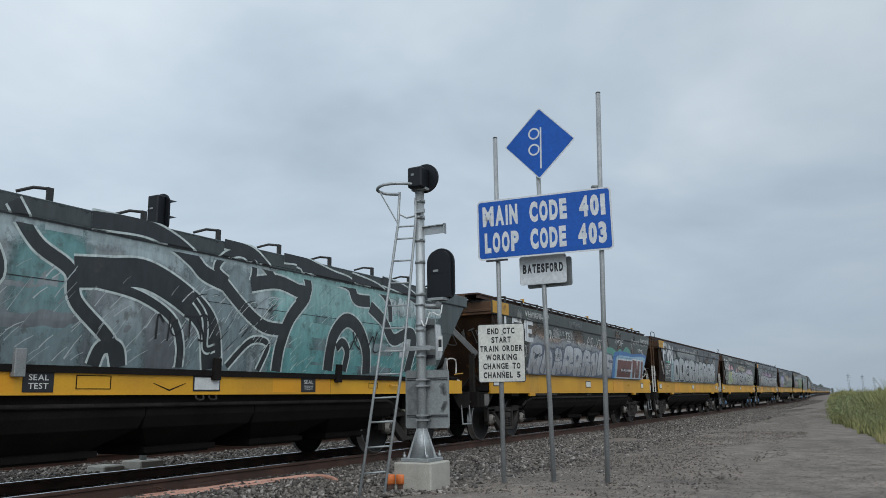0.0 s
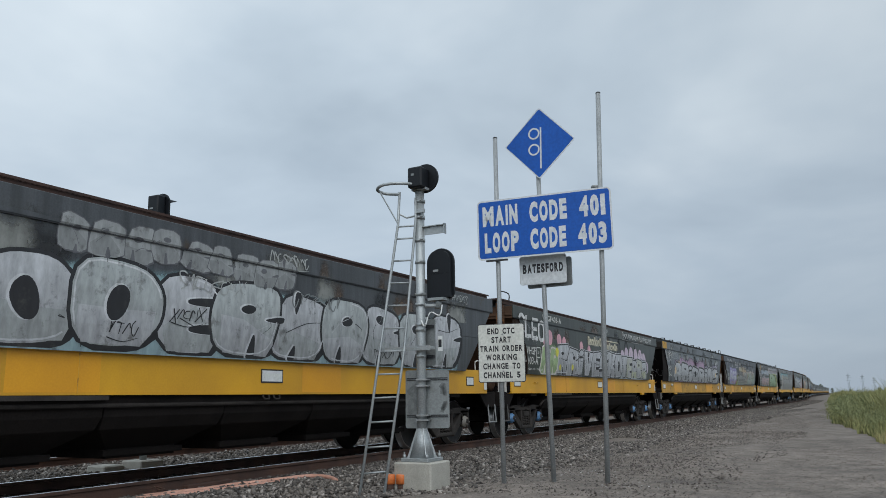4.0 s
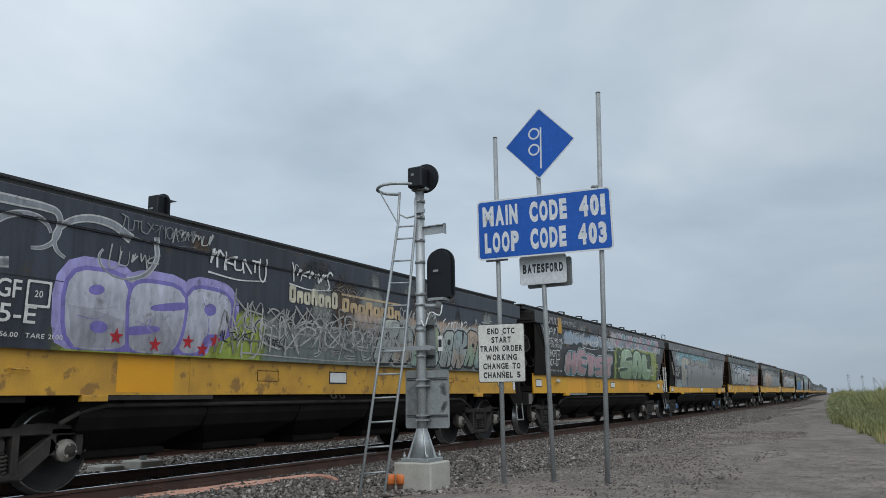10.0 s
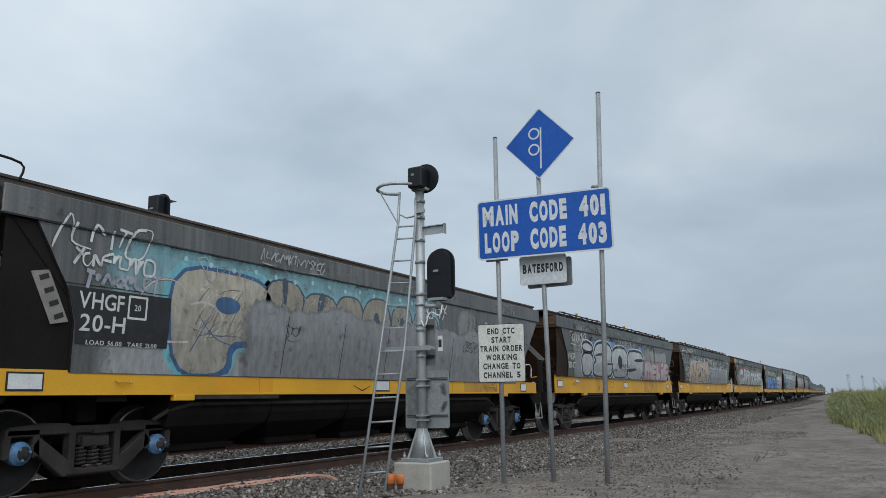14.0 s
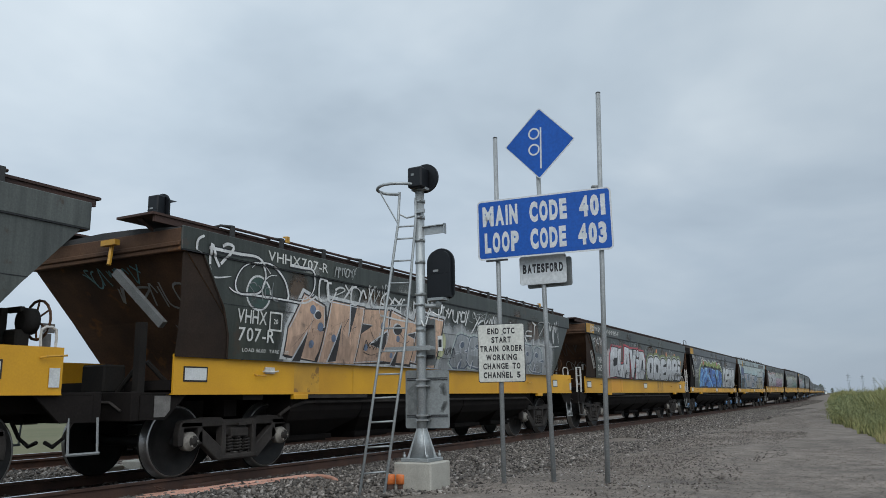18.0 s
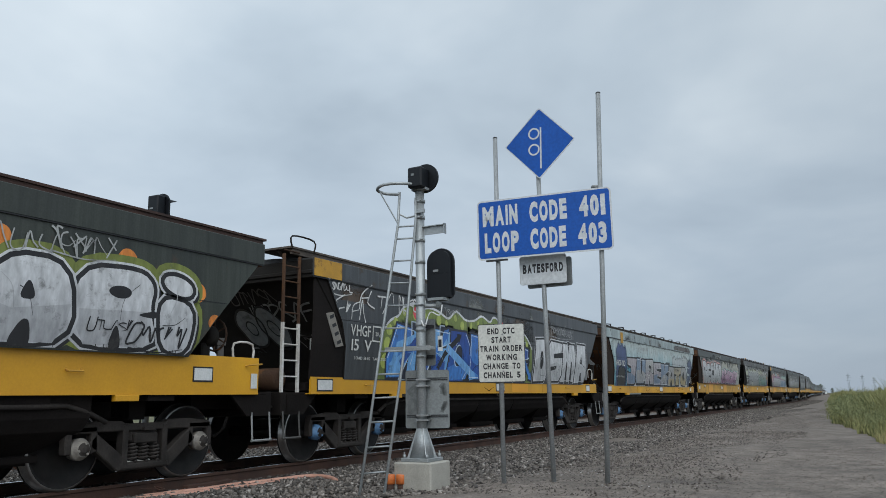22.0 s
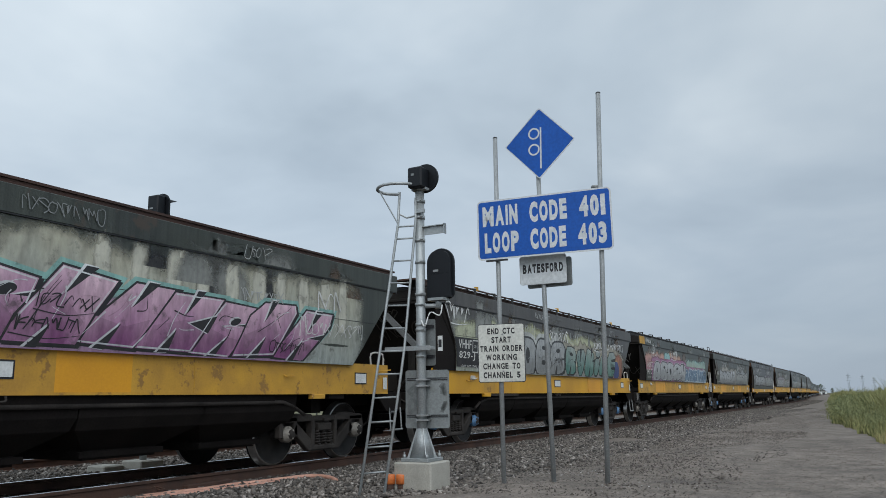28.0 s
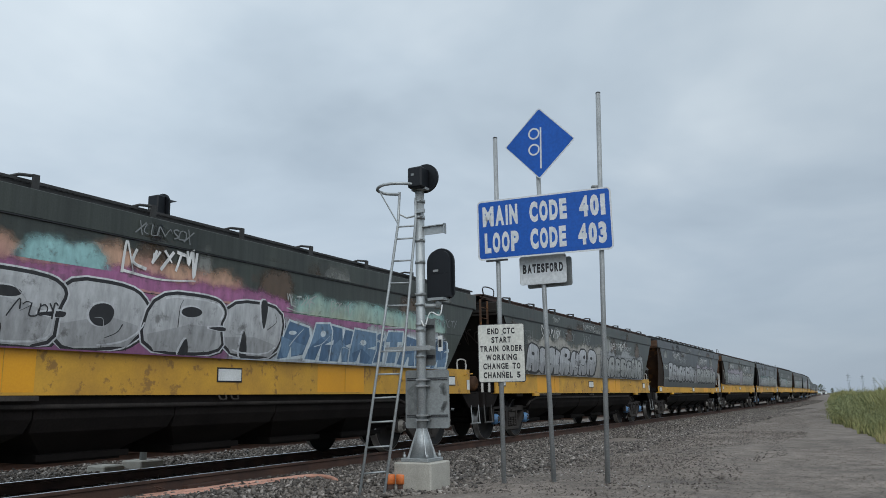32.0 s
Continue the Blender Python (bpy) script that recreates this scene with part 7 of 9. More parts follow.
        letters(w, "I2OS", 1.3, 8.2, 1.54, 2.46, spray((0.48, 0.49, 0.50), (0.33, 0.335, 0.34)), INK, None, rim=spray((0.46, 0.56, 0.62)), seed=5, edge=0.085, soft=2, wob=0.03, lean=0.05, shine=BRIGHT, label="large silver graffiti letter with black shadow and pale blue edge")
        letters(w, "MELIE", 8.6, 12.3, 1.54, 2.16, spray((0.40, 0.40, 0.41)), spray((0.48, 0.05, 0.06)), seed=6, edge=0.04, soft=2, wob=0.03, label="white graffiti letter with red outline")
        T(5.2, 6.8, 2.55, 2.8, 81, paint=spray((0.30, 0.30, 0.26)))
        T(0.4, 1.8, 2.45, 2.75, 82)
        stencil(w, ["VHGF", "88-C"], 0.15, 2.15, small=False)
    elif k == 9:
        stencil(w, ["VHHX", "707-R"], 0.35, 2.17, box_code="20", top=("VHHX707-R", 0.9))
        wash(w, 1.2, 12.4, 1.5, 2.36, spray((0.36, 0.37, 0.37), (0.22, 0.225, 0.23)), 2, 0.2)
        letters(w, "#NZ#M", 1.5, 5.9, 1.54, 2.42, spray((0.56, 0.36, 0.24), (0.46, 0.31, 0.23)), spray((0.03, 0.028, 0.03)), spray((0.52, 0.53, 0.53)), seed=31, edge=0.026, soft=0, lean=0.2, warp=0.22, marks=5, shine=BRIGHT, label="large pale orange graffiti letter")
        wash(w, 1.15, 6.2, 1.5, 2.50, spray((0.50, 0.51, 0.51), (0.40, 0.41, 0.41)), 34, 0.16, 0.0028)
        blobs(w, [(1.95, 2.3, 0.07), (2.15, 2.05, 0.07), (1.95, 1.78, 0.06), (2.5, 1.9, 0.06), (3.4, 1.8, 0.06), (3.9, 2.2, 0.06), (4.4, 2.0, 0.06), (4.2, 1.7, 0.05), (5.2, 2.05, 0.05)], spray((0.13, 0.17, 0.25)), 0.0125, "slate blue paint dots")
        letters(w, "#DNAP#", 6.5, 11.4, 1.54, 2.16, spray((0.30, 0.32, 0.33), (0.24, 0.25, 0.26)), spray((0.08, 0.10, 0.14)), spray((0.36, 0.40, 0.38)), seed=33, edge=0.022, soft=1, marks=6, shine=BRIGHT, lean=0.25, label="thin silver and blue graffiti letter")
        blobs(w, [(5.9, 2.0, 0.3)], spray((0.40, 0.41, 0.24)), 0.0044, "pale yellow paint patch")
        for y0, y1, z0, z1, s in ((-0.4, 0.2, 2.6, 3.0, 91), (2.1, 3.6, 2.45, 2.8, 92), (3.8, 5.6, 2.4, 2.8, 93), (5.8, 7.2, 2.45, 2.75, 94), (7.4, 8.6, 2.3, 2.7, 95), (9.4, 11.0, 2.2, 2.7, 96), (11.2, 12.6, 2.3, 2.9, 97)):
            T(y0, y1, z0, z1, s, width=0.035)
        blobs(w, [(0.75, 2.42, 0.22)], spray((0.03, 0.06, 0.05)), 0.0044, "dark round paint shape with white rim", CHALK)
        swirls(w, 0.2, 1.6, 2.3, 2.95, CHALK, INK, 98, 5, 0.03)
    elif k == 10:
        stencil(w, ["VHHF", "865-F"], 0.30, 2.14, box_code="20", top=("VHHF865-F", 1.3))
        wash(w, 1.1, 1.9, 1.5, 2.4, spray((0.40, 0.37, 0.36)), 3, 0.15)
        letters(w, "CLAVID", 1.7, 6.1, 1.54, 2.54, BRIGHT, INK, spray((0.42, 0.03, 0.05)), seed=41, edge=0.03, soft=0, lean=0.16, label="white graffiti letter with red outline and black shadow")
        layers = []
        for y, z in ((2.1, 2.05), (4.7, 1.85)):
            bm = B()
            bm.faces.new([bm.verts.new((y + (0.17 if i % 2 == 0 else 0.06) * math.sin(i * 0.628), z + (0.2 if i % 2 == 0 else 0.07) * math.cos(i * 0.628), 0)) for i in range(10)])
            layers.append((bm, INK, 0.0135))
        join(layers, "star_pair", w, "two black painted stars")
        letters(w, "ODEARI", 6.4, 12.3, 1.54, 2.42, BRIGHT, INK, spray((0.17, 0.20, 0.045)), seed=43, edge=0.055, soft=2, wob=0.03, rim=BRIGHT, label="white graffiti letter in an olive camouflage cloud")
        blobs(w, [(8.0, 2.60, 0.13), (9.7, 2.58, 0.12), (11.2, 2.55, 0.14), (12.3, 2.3, 0.12), (12.6, 1.95, 0.1)], spray((0.66, 0.22, 0.04)), 0.0028, "orange paint spots")
        T(2.4, 2.9, 1.6, 1.8, 101, paint=INK, width=0.016)
        T(3.4, 4.1, 1.6, 1.75, 102, paint=INK, width=0.016)
        T(11.3, 12.1, 1.6, 1.85, 103, paint=INK, width=0.02)
        T(-0.2, 0.9, 2.45, 2.75, 104)
        T(-0.3, 0.6, 2.86, 3.05, 105)
        corner_plate(w)
    elif k == 11:
        stencil(w, ["VHGF", "15 V"], 0.33, 2.16, box_code="20")
        cloud(w, [(1.2, 2.0), (1.5, 2.29), (1.8, 2.42), (2.0, 2.59), (2.35, 2.69), (2.6, 2.62), (2.95, 2.66), (3.3, 2.62), (3.7, 2.52), (4.04, 2.69), (4.45, 2.55), (4.87, 2.57), (5.24, 2.69), (5.65, 2.6), (5.9, 2.72), (6.5, 2.57), (7.1, 2.62), (7.7, 2.41), (8.1, 2.1)], 1.285, spray((0.17, 0.22, 0.05), (0.13, 0.17, 0.045)), BRIGHT)
        wash(w, 1.5, 7.9, 1.285, 2.30, INK, 31, 0.1, 0.0050)
        letters(w, "##DPA#", 1.6, 7.8, 1.32, 2.28, [spray((0.028, 0.13, 0.45), (0.05, 0.20, 0.55)), spray((0.17, 0.39, 0.68), (0.15, 0.36, 0.66)), spray((0.010, 0.040, 0.22), (0.02, 0.09, 0.36))], spray((0.012, 0.015, 0.03)), spray((0.02, 0.025, 0.035)), seed=51, edge=0.045, marks=5, soft=0, lean=0.2, label="large blue graffiti letter on an olive cloud", shine=spray((0.5, 0.6, 0.7)))
        spikes(w, 1.6, 7.9, 1.34, 2.22, [spray((0.17, 0.39, 0.68), (0.15, 0.36, 0.66)), spray((0.010, 0.040, 0.22), (0.02, 0.09, 0.36)), spray((0.028, 0.13, 0.45), (0.05, 0.20, 0.55)), INK], spray((0.012, 0.015, 0.03)), 57, 11, "interlocked blue bars of the piece")
        blobs(w, [(1.5, 2.15, 0.1), (1.45, 1.9, 0.12), (1.4, 1.6, 0.13), (1.7, 2.3, 0.08), (2.4, 2.48, 0.1), (3.3, 2.45, 0.1), (4.3, 2.42, 0.09), (5.3, 2.42, 0.1), (6.6, 2.4, 0.1), (2.0, 2.5, 0.07), (2.75, 2.5, 0.06), (3.6, 2.42, 0.06), (4.0, 2.55, 0.07), (4.7, 2.45, 0.07), (5.05, 2.52, 0.05), (5.75, 2.5, 0.06), (6.2, 2.58, 0.06), (7.0, 2.5, 0.07), (7.4, 2.4, 0.06), (7.75, 2.2, 0.07)], spray((0.36, 0.42, 0.10)), 0.0060, "lime green paint dots")
        blobs(w, [(2.45, 2.52, 0.13), (6.3, 2.55, 0.10)], spray((0.62, 0.07, 0.09)), 0.0064, "red paint spots")
        letters(w, "DSMA", 8.3, 12.3, 1.32, 2.34, spray((0.62, 0.63, 0.64), (0.46, 0.47, 0.48)), INK, None, seed=53, edge=0.05, soft=0, rim=BRIGHT, lean=0.1, label="silver graffiti letter with black outline", shine=BRIGHT)
        T(0.6, 1.6, 2.42, 2.8, 111, width=0.022)
        T(-0.1, 0.8, 2.2, 2.6, 112, width=0.020)
        T(1.8, 2.8, 2.5, 2.8, 113)
        T(-0.35, 0.35, 2.66, 2.8, 114)
        T(9.4, 11.2, 2.56, 2.78, 115, paint=spray((0.30, 0.30, 0.31)), width=0.018)
        corner_plate(w)
    elif k == 12:
        wash(w, -0.2, 12.6, 1.28, 2.80, spray((0.42, 0.48, 0.47), (0.13, 0.34, 0.40)), 2, 0.03)
        wash(w, 9.0, 12.7, 2.85, 3.06, spray((0.075, 0.06, 0.05), (0.075, 0.06, 0.05)), 12, 0.03, 0.0016)
        wash(w, 11.6, 12.9, 1.28, 2.4, spray((0.035, 0.055, 0.12), (0.04, 0.06, 0.11)), 13, 0.2, 0.0038)
        wash(w, 2.0, 12.0, 1.28, 1.40, spray((0.46, 0.45, 0.42), (0.46, 0.45, 0.42)), 14, 0.04, 0.0040, fade=0.06)
        for q in range(26):
            y = 1.9 + q * 0.41 + 0.13 * math.sin(q * 2.4)
            join([(ribbon([(y, 2.80), (y + 0.02, 2.80 - 0.1 - 0.22 * abs(math.sin(q * 1.7)))], 0.018, True), spray((0.10, 0.10, 0.095)), 0.0052)], "rust_run", w, "dark streak run down from the seam")
        wash(w, 0.2, 1.9, 1.28, 2.62, spray((0.035, 0.06, 0.17), (0.03, 0.05, 0.12)), 3, 0.25, 0.0034)
        wash(w, 0.5, 1.7, 1.28, 1.95, INK, 4, 0.1, 0.0042)
        wash(w, 1.6, 9.5, 1.28, 2.0, spray((0.14, 0.36, 0.42), (0.05, 0.22, 0.32)), 5, 0.2, 0.0030)
        wash(w, 8.5, 12.6, 1.28, 2.5, spray((0.40, 0.42, 0.41), (0.30, 0.36, 0.38)), 6, 0.2, 0.0034)
        letters(w, "JUREK", 1.8, 7.9, 1.34, 2.22, [spray((0.42, 0.39, 0.40), (0.30, 0.27, 0.29)), spray((0.20, 0.27, 0.37), (0.13, 0.18, 0.25)), spray((0.42, 0.40, 0.37), (0.27, 0.28, 0.29))], INK, seed=61, edge=0.05, soft=0, wob=0.03, lean=0.04, marks=5, shine=spray((0.52, 0.54, 0.56)), label="grey-pink graffiti letter with thick black outlines")
        letters(w, "ATO", 7.9, 11.5, 1.34, 2.12, [spray((0.34, 0.33, 0.31), (0.27, 0.27, 0.27)), spray((0.27, 0.27, 0.26), (0.34, 0.28, 0.16))], INK, seed=63, edge=0.05, soft=0, wob=0.03, lean=0.06, marks=5, label="pale grey graffiti letter with black outlines")
        blobs(w, [(2.6, 1.42, 0.2), (3.1, 1.40, 0.17), (4.1, 1.40, 0.2), (5.4, 1.40, 0.2), (6.4, 1.40, 0.18)], spray((0.45, 0.40, 0.38)), 0.0038, "pale painted pebbles along the sill")
        stencil(w, ["VHGF-91D"], 0.30, 2.12, box_code=None)
        T(3.9, 5.0, 1.45, 1.75, 121)
        corner_plate(w, 1.0, 1.3, 2.70, 3.06)
    elif k == 13:
        wash(w, 0.6, 5.8, 1.5, 2.40, spray((0.50, 0.26, 0.22), (0.46, 0.20, 0.16)), 2, 0.1)
        letters(w, "#ECHU", 0.4, 5.6, 1.54, 2.58, spray((0.56, 0.57, 0.58), (0.30, 0.31, 0.31)), INK, spray((0.50, 0.25, 0.22)), seed=71, edge=0.04, soft=1, lean=0.0, wob=0.04, shine=BRIGHT, label="large silver graffiti letter with black outlines")
        wash(w, 5.6, 12.6, 1.5, 2.66, spray((0.33, 0.32, 0.25), (0.30, 0.33, 0.31)), 5, 0.22, 0.0021)
        for q in range(10):
            wash(w, 7.2 + 0.5 * q, 7.5 + 0.5 * q + 0.04 * (q % 3), 2.0, 2.78, spray((0.44, 0.43, 0.36)), 200 + q, 0.1, 0.0026 + 0.00004 * q, "pale streak washed down the side", fade=0.3, dense=0.9)
        wash(w, 5.8, 10.8, 1.5, 2.05, spray((0.46, 0.32, 0.40), (0.26, 0.16, 0.25)), 6, 0.12, 0.0034)
        letters(w, "###K###", 5.8, 11.3, 1.54, 2.30, spray((0.66, 0.48, 0.54), (0.22, 0.07, 0.19)), INK, spray((0.20, 0.37, 0.34)), seed=77, edge=0.026, wob=0.06, soft=0, lean=0.75, marks=6, shine=BRIGHT, label="pink to purple wild-style graffiti letter")
        blobs(w, [(5.55, 2.42, 0.1)], BRIGHT, 0.0132, "white starburst spot")
        T(11.2, 11.8, 2.3, 2.65, 131)
        T(10.8, 12.4, 1.9, 2.15, 132, width=0.016)
    elif k == 14:
        stencil(w, ["VHHF", "829-J"], 0.30, 2.14, box_code="20", plate=INK)
        wash(w, -0.1, 11.0, 1.5, 2.56, spray((0.42, 0.43, 0.27), (0.32, 0.34, 0.29)), 2, 0.2)
        wash(w, 6.0, 12.6, 1.5, 2.40, spray((0.30, 0.27, 0.20), (0.24, 0.24, 0.22)), 3, 0.16, 0.0034)
        letters(w, "2POBR", 1.4, 6.6, 1.54, 2.34, spray((0.32, 0.33, 0.33), (0.26, 0.27, 0.27)), spray((0.025, 0.025, 0.027)), spray((0.42, 0.43, 0.41)), seed=81, edge=0.05, soft=2, wob=0.04, marks=5, label="weathered silver bubble letter with black outlines")
        letters(w, "RV#IAE", 6.7, 11.4, 1.54, 2.28, [spray((0.36, 0.36, 0.34), (0.06, 0.20, 0.16)), spray((0.32, 0.33, 0.32), (0.05, 0.17, 0.14))], INK, spray((0.40, 0.37, 0.27)), seed=83, edge=0.03, soft=1, lean=0.15, marks=5, label="silver letter that turn teal towards the sill")
        wash(w, 10.9, 12.5, 1.5, 2.2, spray((0.32, 0.12, 0.06), (0.20, 0.08, 0.06)), 8, 0.1, 0.0040)
        blobs(w, [(11.6, 1.72, 0.34)], spray((0.03, 0.05, 0.16)), 0.0062, "dark blue round shape with ochre rim", spray((0.45, 0.30, 0.08)))
        for y0, y1, z0, z1, s in ((-0.3, 0.8, 2.5, 2.85, 141), (5.5, 6.9, 2.38, 2.68, 142), (9.2, 10.2, 2.35, 2.6, 143), (10.3, 12.4, 2.35, 2.62, 144)):
            T(y0, y1, z0, z1, s, width=0.032)
    elif k == 15:
        stencil(w, ["VHGF", "343 C"], 0.25, 2.17, box_code="20")
        wash(w, -0.2, 6.6, 1.9, 2.56, spray((0.46, 0.28, 0.19), (0.34, 0.09, 0.21)), 2, 0.2)
        wash(w, 0.8, 12.0, 1.5, 2.40, spray((0.34, 0.12, 0.25), (0.20, 0.08, 0.16)), 3, 0.1, 0.0032)
        letters(w, "ARDRN", 1.3, 7.2, 1.54, 2.28, spray((0.46, 0.47, 0.48), (0.33, 0.335, 0.34)), INK, None, rim=BRIGHT, seed=91, edge=0.04, soft=2, lean=0.12, wob=0.03, shine=BRIGHT)
        wash(w, 6.0, 12.4, 1.5, 2.10, spray((0.44, 0.45, 0.46), (0.32, 0.35, 0.38)), 5, 0.14, 0.0040)
        letters(w, "#K#ITA##", 7.2, 12.2, 1.54, 2.06, [spray((0.07, 0.13, 0.22)), spray((0.12, 0.20, 0.30))], spray((0.46, 0.52, 0.55)), seed=93, edge=0.03, soft=0, lean=0.15, label="dark blue and pale graffiti letter")
        wash(w, 3.0, 4.4, 2.4, 2.62, spray((0.25, 0.44, 0.44)), 7, 0.1, 0.0044)
        wash(w, 7.2, 12.3, 2.2, 2.5, spray((0.22, 0.40, 0.38), (0.44, 0.32, 0.16)), 8, 0.12, 0.0044)
        T(4.4, 5.5, 2.46, 2.78, 151, width=0.035)
        T(1.2, 1.8, 2.5, 2.85, 152, width=0.03)
        T(0.2, 1.0, 2.88, 3.06, 153)
        corner_plate(w)
    else:
        rnd = random.Random(900 + k)
        tones = [((0.28, 0.29, 0.29), (0.20, 0.20, 0.21)), ((0.33, 0.31, 0.27), (0.24, 0.23, 0.21)), ((0.20, 0.36, 0.34), (0.22, 0.26, 0.26)), ((0.30, 0.26, 0.30), (0.22, 0.20, 0.22))]
        a, b = tones[rnd.randrange(4)]
        wash(w, 0.9, 7.5, 1.5, rnd.uniform(2.1, 2.5), spray(a, b), k, 0.2)
        a, b = tones[rnd.randrange(4)]
        wash(w, 6.8, 12.4, 1.5, rnd.uniform(2.1, 2.5), spray(a, b), k + 40, 0.2, 0.0034)
        letters(w, "#####", 1.1, rnd.uniform(5.8, 7.0), 1.54, rnd.uniform(2.1, 2.35), SILVER, INK, seed=k)
        if k < 22:
            letters(w, "####", 7.2, 12.0, 1.54, rnd.uniform(2.0, 2.25), spray((0.38, 0.38, 0.36), (0.26, 0.27, 0.27)), INK, seed=k + 50)
            tag(w, 2.0, 3.4, 2.45, 2.75, seed=k)
            tag(w, 8.0, 9.8, 2.4, 2.7, seed=k + 7)
        stencil(w, ["VHGF"], 0.25, 2.17)


P = {
    "teal": side_mat("grey_teal_side", (0.060, 0.075, 0.075), (0.035, 0.042, 0.043)),
    "green": side_mat("faded_green_side", (0.036, 0.042, 0.034), (0.024, 0.028, 0.025)),
    "slate": side_mat("slate_grey_side", (0.055, 0.060, 0.066), (0.035, 0.037, 0.040)),
    "ash": side_mat("ash_grey_side", (0.10, 0.11, 0.12), (0.05, 0.055, 0.06)),
    "navy": side_mat("dark_navy_side", (0.034, 0.038, 0.052), (0.022, 0.024, 0.031)),
    "black": side_mat("sooty_black_side", (0.030, 0.030, 0.032), (0.020, 0.020, 0.021)),
    "silver": side_mat("dull_silver_side", (0.12, 0.12, 0.118), (0.065, 0.065, 0.065)),
    "moss": side_mat("grey_green_side", (0.075, 0.082, 0.075), (0.042, 0.046, 0.042)),
    "pale": side_mat("pale_blue_side", (0.36, 0.43, 0.43), (0.16, 0.19, 0.19)),
    "brown": side_mat("grey_brown_side", (0.055, 0.050, 0.046), (0.032, 0.030, 0.028)),
}
WORN = M["yellow_worn"]
SPECS = [
    dict(c="teal", narrow=True, flat=True, seal=True, stop="low", hooks=11, roof="dark", gear="B", rear="tank", cap="white"),
    dict(c="green", hooks=13, lug=True, roof="plain", gear="B", rear="wheel", brake=0.25, pale=True, tail=0.45, corner=0.22, cap="white"),
    dict(c="slate", roof="plain", gear="A", corner=0.26, grate=True, cap="white"),
    dict(c="green", roof="plain", gear="A", rear="rail", cap="blue"),
    dict(c="ash", hooks=9, roof="dark", end="dark", gear="B", corner=0.04, rear="tank", cap="blue", sill=WORN),
    dict(c="navy", grate=True, roof="dark", gear="A", rear="rail", cap="white", sill=WORN),
    dict(c="black", hooks=9, roof="dark", end="dark", gear="B", rear="tank", cap="white"),
    dict(c="silver", narrow=True, roof="tan", end="dark", gear="A", rear="rail", cap="blue"),
    dict(c="moss", hooks=13, lug=True, roof="plain", gear="B", rear="wheel", brake=0.42, cap="white"),
    dict(c="green", hooks=13, lug=True, roof="plain", gear="B", rear="wheel", tail=0.45, cap="white"),
    dict(c="green", plate=6.45, tail=0.20, roof="plain", gear="A", tall=False, rear="wheel", cap="white"),
    dict(c="slate", narrow=True, roof="tan", end="dark", gear="A", rear="tank", cap="blue"),
    dict(c="pale", narrow=True, plate=6.8, hooks=9, roof="tan", gear="B", rear="rail", cap="blue"),
    dict(c="green", roof="plain", gear="B", rear="rail", cap="white", sill=WORN),
    dict(c="brown", hooks=13, lug=True, tail=0.15, roof="plain", end="dark", gear="B", rear="wheel", cap="blue"),
    dict(c="green", grate=True, hooks=9, roof="dark", end="dark", gear="B", rear="rail", cap="white", sill=WORN),
]
TONES = ("green", "slate", "moss", "ash", "green", "brown", "teal", "silver")
LABELS = {"teal": "grey-teal", "green": "dark green", "slate": "slate grey", "ash": "ash grey", "navy": "dark navy", "black": "sooty black", "silver": "dull silver", "moss": "grey-green", "pale": "pale blue", "brown": "grey-brown"}
while len(SPECS) < len(WAGON_AT):
    i = len(SPECS)
    SPECS.append(dict(c=TONES[i % 8], hooks=(0, 9, 13)[i % 3], roof=("plain", "dark")[i % 2], gear="AB"[i % 2], end=("brown", "dark", "brown")[i % 3], cap=("white", "blue", "white")[i % 3], narrow=i % 7 == 3, sill=WORN if i % 3 == 1 else M["yellow"]))
WAGONS = []
